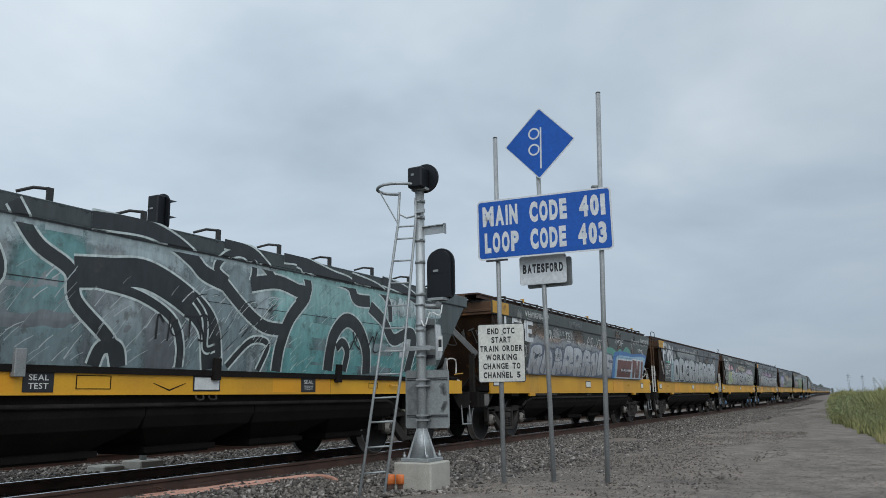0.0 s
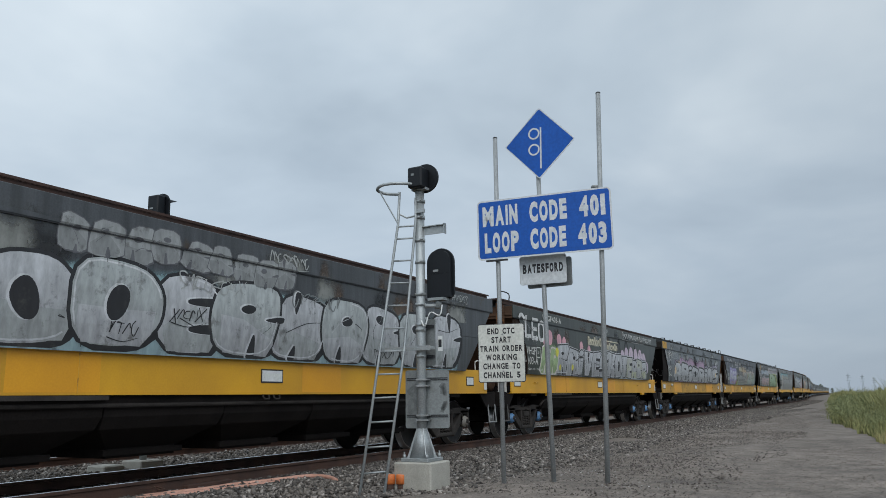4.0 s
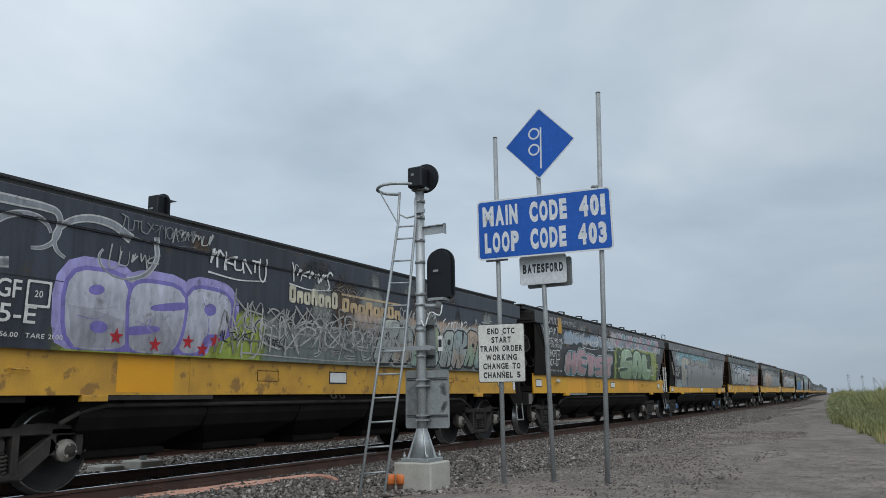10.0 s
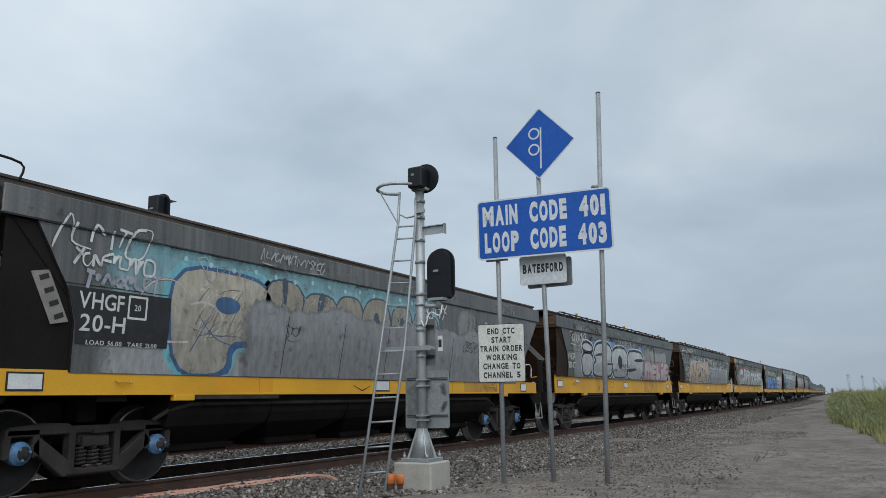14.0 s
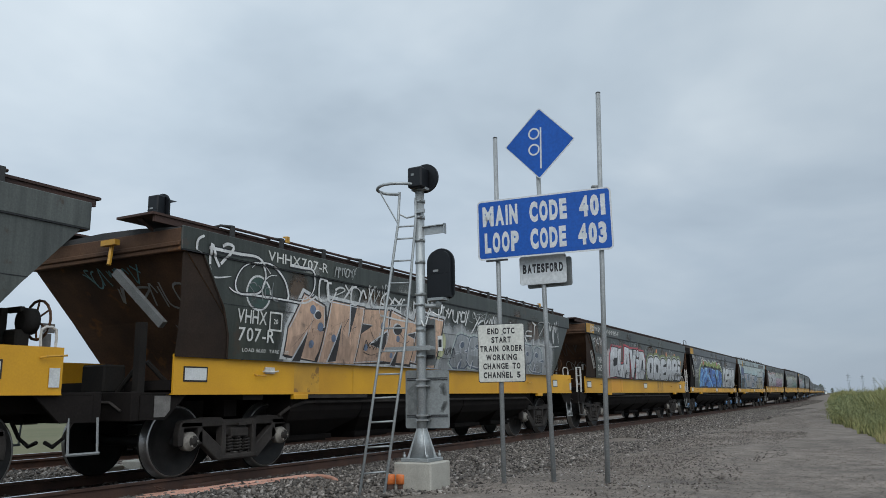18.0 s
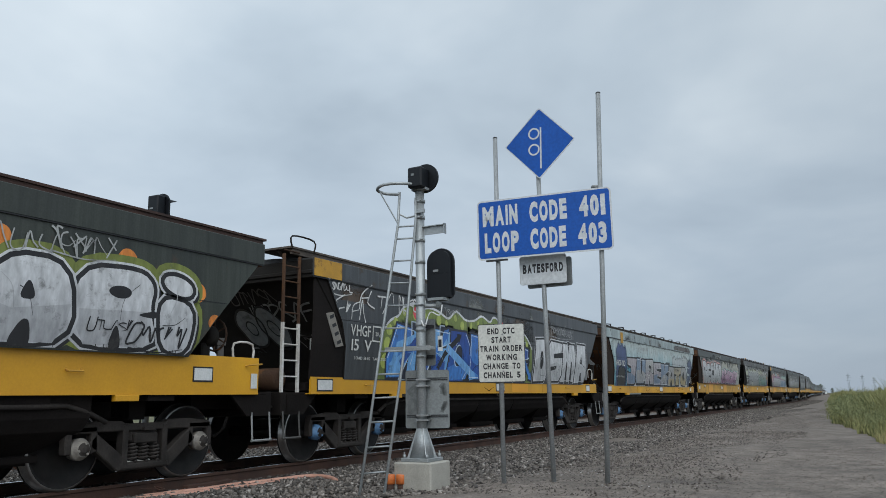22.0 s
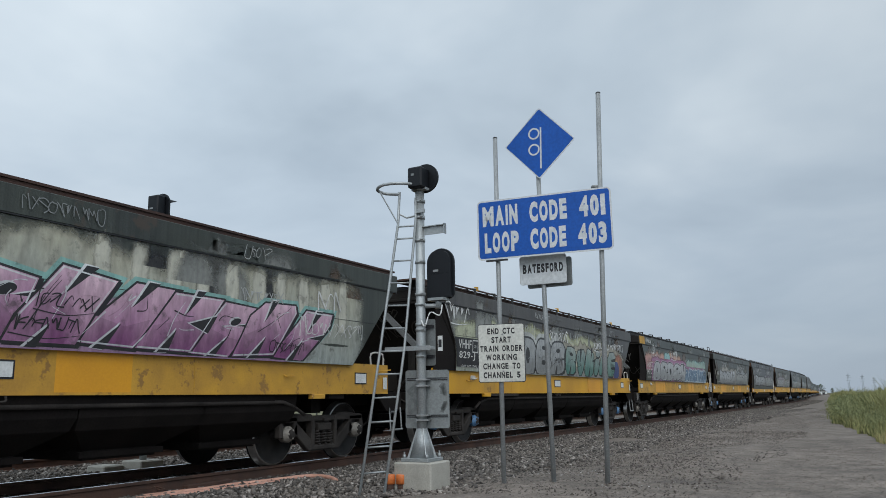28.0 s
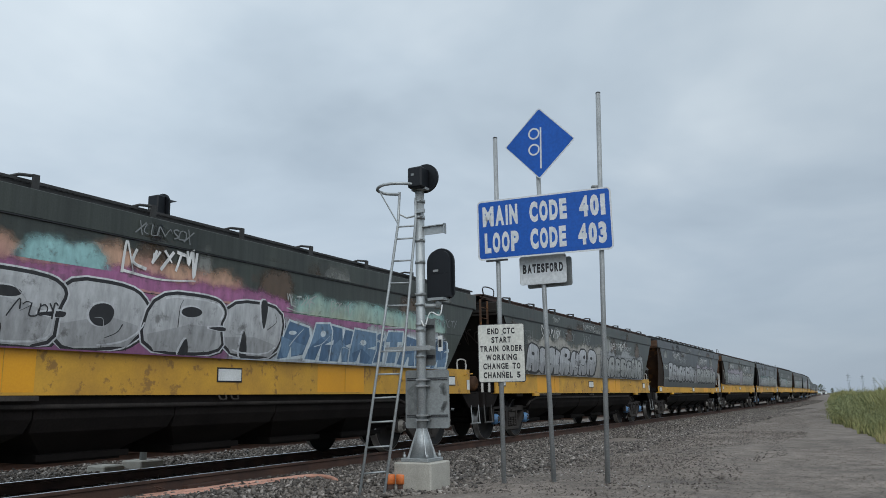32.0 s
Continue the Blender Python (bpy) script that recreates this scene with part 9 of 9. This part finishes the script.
    for i, (t, w_) in enumerate((("END CTC", 0.365), ("START", 0.26), ("TRAIN ORDER", 0.565), ("WORKING", 0.41), ("CHANGE TO", 0.495), ("CHANNEL 5", 0.49))):
        flat_text(t, w_, 0.080, M["black"], c, 0.0, 0.285 - i * 0.114, -0.003, bold=0.045)
    for z in (0.24, -0.24):
        bm = B()
        lathe(bm, [(-0.002, 0.012), (-0.008, 0.008)], 8, "y", (0.02, 0, z))
        part("bolt", bm, M["galv_dull"], c)


build_signs()

# ---------------------------------------------------------------- things on the ground


def build_conduit():
    bm = B()
    pts = [(-6.70, 9.14, 0.175), (-7.0, 9.35, 0.19), (-7.35, 9.4, 0.19), (-7.48, 9.0, 0.185), (-7.55, 8.45, 0.185), (-7.66, 8.1, 0.18), (-7.60, 7.6, 0.185), (-7.72, 7.2, 0.18), (-7.84, 6.8, 0.17)]
    tube(bm, smooth(pts, 6), 0.032, 10)
    ob = done("conduit", bm, M["hose"])
    tagged(ob, "faded orange plastic conduit lying on the ballast", "conduit")
    bm = B()
    tube(bm, smooth([(-7.40, 8.75, 0.175), (-7.42, 8.1, 0.175), (-7.46, 7.7, 0.175), (-7.55, 7.2, 0.175), (-7.78, 6.6, 0.17)], 6), 0.026, 10)
    ob = done("conduit", bm, M["hose"])
    tagged(ob, "second faded orange conduit lying on the ballast", "conduit")


build_conduit()


def build_timber():
    bm = B()
    box(bm, -0.05, 0.05, -0.42, 0.42, 0, 0.08, 0.01)
    ob = done("timber_block", bm, M["rail_side"])
    tagged(ob, "weathered brown timber lying against the near rail", "timber")
    ob.matrix_basis = pose(-7.88, 7.9, 0.155, 0, 0, 2)
    bm = B()
    rnd = random.Random(3)
    tube(bm, smooth([(rnd.uniform(-0.12, 0.12), rnd.uniform(-0.2, 0.2), 0.02 + rnd.uniform(0, 0.1)) for _ in range(9)], 5), 0.008, 5)
    ob = done("wire_tangle", bm, M["rail_side"])
    tagged(ob, "tangle of rusty wire beside the rail", "wire")
    ob.matrix_basis = pose(-7.8, 6.95, 0.16)


build_timber()


def stones(name, spots, size, material, label, flat=0.6):
    """Loose stones as one mesh: each a skewed lump of eight corners."""
    n = len(spots)
    rng = np.random.default_rng(len(name) + n)
    base = np.array([(-1, -1, -1), (1, -1, -1), (1, 1, -1), (-1, 1, -1), (-1, -1, 1), (1, -1, 1), (1, 1, 1), (-1, 1, 1)], float)
    faces = np.array([(0, 3, 2, 1), (4, 5, 6, 7), (0, 1, 5, 4), (1, 2, 6, 5), (2, 3, 7, 6), (3, 0, 4, 7)])
    sz = rng.uniform(size[0], size[1], (n, 1, 1)) * rng.uniform(0.7, 1.3, (n, 1, 3)) * np.array([1, 1, flat])
    v = (base[None] * rng.uniform(0.45, 1.0, (n, 8, 3))) * sz / 2
    a = rng.uniform(0, 6.283, (n, 3))
    for ax in range(3):
        i, j = [(1, 2), (2, 0), (0, 1)][ax]
        c, s = np.cos(a[:, ax])[:, None], np.sin(a[:, ax])[:, None]
        if ax < 2:
            c, s = np.cos(a[:, ax] * 0.12)[:, None], np.sin(a[:, ax] * 0.12)[:, None]
        p, q = v[:, :, i].copy(), v[:, :, j].copy()
        v[:, :, i], v[:, :, j] = p * c - q * s, p * s + q * c
    v += np.array(spots)[:, None, :]
    f = (faces[None] + (np.arange(n) * 8)[:, None, None]).reshape(-1, 4)
    me = bpy.data.meshes.new(name)
    me.vertices.add(n * 8)
    me.vertices.foreach_set("co", v.reshape(-1))
    me.loops.add(len(f) * 4)
    me.loops.foreach_set("vertex_index", f.reshape(-1).astype(np.int32))
    me.polygons.add(len(f))
    me.polygons.foreach_set("loop_start", np.arange(0, len(f) * 4, 4, dtype=np.int32))
    me.materials.append(material)
    me.update(calc_edges=True)
    ob = new(name, me)
    return tagged(ob, label, "stones", kind="stuff")


def scatter():
    rng = np.random.default_rng(5)
    spots = []

    def fill(x0, x1, y0, y1, per, lift=0.012, jitter=0.02):
        n = int((x1 - x0) * (y1 - y0) * per)
        xs, ys = rng.uniform(x0, x1, n), rng.uniform(y0, y1, n)
        for x, y in zip(xs, ys):
            spots.append((x + bend(y), y, ground_z(x) + lift + rng.uniform(-0.5, 1) * jitter))
    fill(-7.95, -6.4, 4.5, 22, 420)
    fill(-6.4, -5.2, 6.5, 20, 380)
    fill(-7.95, -5.3, 22, 60, 150, 0.014)

    def thinning(x0, x1, y0, y1, n):
        """Stones that grow fewer from the track bed out on to the road."""
        for u, y in zip(rng.uniform(0, 1, n) ** 2.2, rng.uniform(y0, y1, n)):
            x = x0 + (x1 - x0) * u + 0.5 * noise.noise((y * 0.3, 2.0, 0.0))
            spots.append((x + bend(y), y, ground_z(x) + 0.008))
    thinning(-5.5, -4.2, 8.2, 22, 2600)
    thinning(-5.4, -3.9, 22, 60, 3000)
    fill(-7.95, -5.6, 60, 130, 40, 0.02, 0.03)
    fill(-10.75, -8.2, 3, 30, 150)
    fill(-12.9, -10.75, 3, 34, 170)
    fill(-16.0, -12.9, 4, 36, 90)
    stones("ballast", spots, (0.035, 0.07), M["ballast"], "angular dark grey basalt ballast stones along the tracks")
    spots.clear()

    def loose(x0, x1, y0, y1, per):
        n = int((x1 - x0) * (y1 - y0) * per)
        for x, y in zip(rng.uniform(x0, x1, n), rng.uniform(y0, y1, n)):
            spots.append((x + bend(y), y, ground_z(x) + 0.001))
    loose(-5.3, 1.0, 6.8, 17, 150)
    loose(-5.5, 0.6, 17, 34, 60)
    stones("gravel", spots, (0.006, 0.018), M["pebble"], "loose brown and pale gravel scattered over the track-side road", 0.4)
    spots.clear()
    thinning(-5.4, -1.6, 8.2, 24, 14000)
    thinning(-5.4, -1.8, 24, 60, 9000)
    stones("road_edge_stones", spots, (0.010, 0.034), M["edge_stone"], "small dark stones thinning out from the ballast over the road", 0.45)
    spots.clear()
    for _ in range(260):
        x, y = rng.normal(-4.2, 0.6), rng.normal(10.8, 0.25)
        spots.append((x, y, ground_z(x) + 0.006))
    for _ in range(40):
        x, y = rng.normal(-2.6, 0.3), rng.normal(9.5, 0.3)
        spots.append((x, y, ground_z(x) + 0.006))
    stones("pale_chips", spots, (0.010, 0.030), M["chips"], "pale broken stone chips round the sign posts")


M["edge_stone"] = island_mat("road_edge_stone", (0.060, 0.051, 0.045), (0.170, 0.146, 0.127), 0.95, (0.28, 0.25, 0.23))
M["chips"] = island_mat("pale_stone_chips", (0.15, 0.135, 0.12), (0.30, 0.28, 0.26), 0.95, (0.50, 0.48, 0.46))
scatter()

# ---------------------------------------------------------------- scrub, distance


def scrub_edge(y):
    """Edge of the scrub along the road."""
    return 0.13 - 0.107 * (y - 18.6) if y < 33 else -1.4 - 0.045 * (y - 33) if y < 65 else -2.85 - 0.042 * (y - 65)


def blades(name, roots, material, label, height, width, droop=0.35):
    """Tall grass and stems: each blade a bent strip of two quads."""
    n = len(roots)
    rng = np.random.default_rng(n)
    r = np.array(roots)
    a = rng.uniform(0, 6.283, n)
    h_ = rng.uniform(height[0], height[1], n) * r[:, 3]
    w_ = rng.uniform(width[0], width[1], n) * np.maximum(1.0, r[:, 1] / 25)
    lean = rng.uniform(0.05, droop, n) * h_
    d = np.stack([np.cos(a), np.sin(a)], 1)
    f_ = rng.uniform(0, 6.283, n)
    s = np.stack([np.cos(f_), np.sin(f_)], 1) * w_[:, None] / 2
    v = np.zeros((n, 5, 3))
    base = r[:, :3]
    v[:, 0, :2], v[:, 1, :2] = base[:, :2] - s, base[:, :2] + s
    v[:, 0, 2] = v[:, 1, 2] = base[:, 2] - 0.03
    m_ = base[:, :2] + d * (lean * 0.35)[:, None]
    v[:, 2, :2], v[:, 3, :2] = m_ + s * 0.8, m_ - s * 0.8
    v[:, 2, 2] = v[:, 3, 2] = base[:, 2] + h_ * 0.6
    v[:, 4, :2] = base[:, :2] + d * lean[:, None]
    v[:, 4, 2] = base[:, 2] + h_
    i = (np.arange(n) * 5)[:, None]
    tri = np.concatenate([i + np.array([[0, 1, 2]]), i + np.array([[0, 2, 3]]), i + np.array([[3, 2, 4]])], 0)
    me = bpy.data.meshes.new(name)
    me.vertices.add(n * 5)
    me.vertices.foreach_set("co", v.reshape(-1))
    me.loops.add(len(tri) * 3)
    me.loops.foreach_set("vertex_index", tri.reshape(-1).astype(np.int32))
    me.polygons.add(len(tri))
    me.polygons.foreach_set("loop_start", np.arange(0, len(tri) * 3, 3, dtype=np.int32))
    me.materials.append(material)
    me.update(calc_edges=True)
    return tagged(new(name, me), label, "vegetation", kind="stuff")


def leaf_cloud(leaves):
    """Small leaves of the shrubs, each a bent pair of triangles."""
    n = len(leaves)
    rng = np.random.default_rng(77)
    r = np.array(leaves)
    a, b = rng.normal(0, 1, (n, 3)), rng.normal(0, 1, (n, 3))
    a /= np.linalg.norm(a, axis=1)[:, None]
    b = np.cross(a, b)
    b /= np.linalg.norm(b, axis=1)[:, None]
    c = np.cross(a, b)
    s = (rng.uniform(0.012, 0.028, n) * r[:, 3])[:, None]
    v = np.stack([r[:, :3] - a * s, r[:, :3] + b * s * 0.42 + c * s * 0.15, r[:, :3] + a * s, r[:, :3] - b * s * 0.42 + c * s * 0.15], 1)
    i = (np.arange(n) * 4)[:, None]
    tri = np.concatenate([i + np.array([[0, 1, 2]]), i + np.array([[0, 2, 3]])], 0)
    me = bpy.data.meshes.new("shrub_leaves")
    me.vertices.add(n * 4)
    me.vertices.foreach_set("co", v.reshape(-1))
    me.loops.add(len(tri) * 3)
    me.loops.foreach_set("vertex_index", tri.reshape(-1).astype(np.int32))
    me.polygons.add(len(tri))
    me.polygons.foreach_set("loop_start", np.arange(0, len(tri) * 3, 3, dtype=np.int32))
    me.materials.append(M["shrub"])
    me.update(calc_edges=True)
    tagged(new("shrub_leaves", me), "leafy green shrubs among the roadside grass", "vegetation", kind="stuff")


def build_scrub():
    rng = np.random.default_rng(11)
    green, dry = [], []

    def mound(x, y):
        return 0.84 + 0.42 * noise.noise((x * 0.45, y * 0.22, 1.0)) + 0.30 * noise.noise((x * 1.3, y * 0.9, 4.0))

    def edge_at(y):
        return scrub_edge(y) + 0.55 * noise.noise((y * 0.35, 0, 0)) + 0.25 * noise.noise((y * 1.7, 3, 0))
    for y0, y1, wide, n in ((13.5, 22, 5.0, 24000), (22, 34, 7.0, 22000), (34, 60, 10.0, 16000), (60, 140, 16.0, 12000), (140, 320, 26, 6000)):
        for y in rng.uniform(y0, y1, n):
            u = rng.uniform(0, 1) ** 1.2
            far = u * wide
            x = edge_at(y) + far
            rise = min(1.0, 0.16 + far / 2.4) if y < 60 else min(1.0, 0.4 + far / 2.0)
            row = (x, y, ground_z(max(x, -4)) - 0.01, max(mound(x, y) * rise, 0.10))
            if noise.noise((x * 0.35, y * 0.3, 9.0)) + 0.6 * rng.uniform(-1, 1) > (-0.40 if y < 20 and far < 0.8 else -0.15 if y < 20 else 0.28):
                dry.append(row)
            else:
                green.append(row)
    leaves = []
    for i in range(520):
        y = 15 + 46 * rng.uniform(0, 1) ** 1.3
        x = edge_at(y) + (1.6 if y < 22 else 0.35) + 6.0 * rng.uniform(0, 1) ** 1.6
        r = rng.uniform(0.28, 0.7)
        hgt = min(1.2, mound(x, y) * 1.15) * rng.uniform(0.6, 1.1) * min(1.0, 0.55 + (x - edge_at(y)) / 2.5)
        for q in range(int(420 * (1.3 - y / 80))):
            v = rng.normal(0, 1, 3)
            v /= np.linalg.norm(v)
            v *= rng.uniform(0.3, 1.0) ** 0.5 * (0.8 + 0.3 * math.sin(3.1 * v[0] + 4.3 * v[1] + i))
            leaves.append((x + v[0] * r, y + v[1] * r, ground_z(0) + hgt * (0.48 + 0.5 * v[2]), max(1.0, y / 24)))
    leaf_cloud(leaves)
    blades("green_scrub", green, M["grass_green"], "dense green roadside scrub and weeds", (0.5, 1.5), (0.012, 0.035), 0.7)
    blades("dry_grass", dry, M["grass_dry"], "dry straw-coloured grass along the road edge", (0.4, 1.25), (0.006, 0.015), 0.6)


build_scrub()


def build_pylon(x, y, h_):
    p = new("power_pylon")
    tagged(p, "distant grey steel lattice power pylon", "pylon", "pylons on the horizon")
    p.location = (x, y, -1)
    for sx in (1, -1):
        for sy in (1, -1):
            bm = B()
            tube(bm, [(sx * h_ * 0.07, sy * h_ * 0.07, 0), (sx * h_ * 0.03, sy * h_ * 0.03, h_ * 0.6), (sx * 0.5, sy * 0.5, h_)], 0.22, 4)
            part("leg", bm, M["pylon"], p)
    for z, w_ in ((0.66, 0.11), (0.78, 0.14), (0.9, 0.10)):
        bm = B()
        tube(bm, [(-h_ * w_, 0, h_ * z), (h_ * w_, 0, h_ * z)], 0.25, 4)
        part("cross_arm", bm, M["pylon"], p)
    for i in range(5):
        bm = B()
        z0, z1 = h_ * 0.11 * i, h_ * 0.11 * (i + 1)
        w0, w1 = h_ * (0.07 - 0.065 * 0.11 * i), h_ * (0.07 - 0.065 * 0.11 * (i + 1))
        tube(bm, [(-w0, -w0, z0), (w1, -w1, z1)], 0.13, 4)
        tube(bm, [(w0, -w0, z0), (-w1, -w1, z1)], 0.13, 4)
        part("brace", bm, M["pylon"], p)


M["pylon"] = mat("distant_grey_steel", (0.30, 0.33, 0.36), 0.8, 0.0, (0.25, 0.28, 0.31), 0.1, 1.0, 0.5, 0.0)
for px, py, ph in ((-25.7, 1138, 26.0), (-9.8, 1147, 24.0), (3.3, 1155, 21.0)):
    build_pylon(px, py, ph)


def build_far_tree(x, y, h_, seed):
    rnd = random.Random(seed)
    t = new("tree")
    tagged(t, "small dark distant tree on the horizon", "tree", "trees on the horizon")
    t.location = (x, y, 0)
    bm = B()
    tube(bm, [(0, 0, 0), (0.1, 0, h_ * 0.3), (-0.1, 0.1, h_ * 0.65)], h_ * 0.03, 6, True, h_ * 0.012)
    for i in range(4):
        a = i * 1.6
        tube(bm, [(0, 0, h_ * 0.3), (h_ * 0.25 * math.cos(a), h_ * 0.25 * math.sin(a), h_ * 0.6)], h_ * 0.012, 5)
    part("trunk", bm, M["sleeper"], t)
    bm = B()
    for i in range(500):
        a, r, z = rnd.uniform(0, 6.28), rnd.uniform(0, 1) ** 0.6, rnd.uniform(0.28, 1.0)
        rr = r * h_ * 0.42 * math.sin(min(1, (z - 0.2) * 1.25) * 3.0 + 0.12) * (0.8 + 0.3 * math.sin(a * 3 + seed))
        c = Vector((rr * math.cos(a), rr * math.sin(a), z * h_))
        q = h_ * rnd.uniform(0.03, 0.07)
        vs = [bm.verts.new(c + Vector((rnd.uniform(-q, q), rnd.uniform(-q, q), rnd.uniform(-q, q)))) for _ in range(3)]
        bm.faces.new(vs)
    part("crown", bm, M["far_leaf"], t)


M["far_leaf"] = island_mat("distant_foliage", (0.030, 0.045, 0.022), (0.07, 0.09, 0.045), 0.9)
for i, (tx, ty, th) in enumerate(((-29, 560, 6.5), (-33, 575, 4.0), (-24, 600, 4.2), (-14, 640, 3.5), (-55, 700, 6), (-75, 720, 7), (4, 620, 4.0), (12, 560, 3.0))):
    build_far_tree(tx, ty, th, i)


def build_far_shed(x, y, w_, d, h_, m_):
    s = new("farm_shed")
    tagged(s, "tiny pale farm shed far along the line", "shed", "sheds on the horizon")
    s.location = (x, y, 0)
    bm = B()
    box(bm, -w_ / 2, w_ / 2, -d / 2, d / 2, 0, h_)
    part("wall", bm, m_, s)
    bm = B()
    slab(bm, [(-w_ / 2 - 0.3, h_), (0, h_ + w_ * 0.22), (w_ / 2 + 0.3, h_)], "y", -d / 2 - 0.3, d / 2 + 0.3)
    bmesh.ops.recalc_face_normals(bm, faces=bm.faces)
    part("roof", bm, M["roof_rust"], s)
    bm = B()
    box(bm, -w_ * 0.2, w_ * 0.2, -d / 2 - 0.05, -d / 2 + 0.01, 0, h_ * 0.7)
    part("door", bm, M["roof_dark"], s)


build_far_shed(-25.5, 520, 3.2, 5, 1.9, M["plate_white"])


# ---------------------------------------------------------------- movement


def motions():
    for k, w in enumerate(WAGONS):
        rows = []
        for i in range(17):
            t = 2.0 * i
            y = WAGON_AT[k] - gone(t)
            a, b = bend(y), bend(y + LAST)
            turn = math.degrees(math.atan2(-(b - a), LAST))
            rows.append((t, pose(TRACK + a, y, RAIL, 0, 0, turn)))
        walk(w, rows)
    for k, ws, y in TURNING:
        if k > 17:
            continue
        rows = []
        for i in range(481):
            t = i / 15
            rows.append((t, pose(0, y, 0.457, math.degrees(gone(t) / 0.457))))
        walk(ws, rows)


motions()
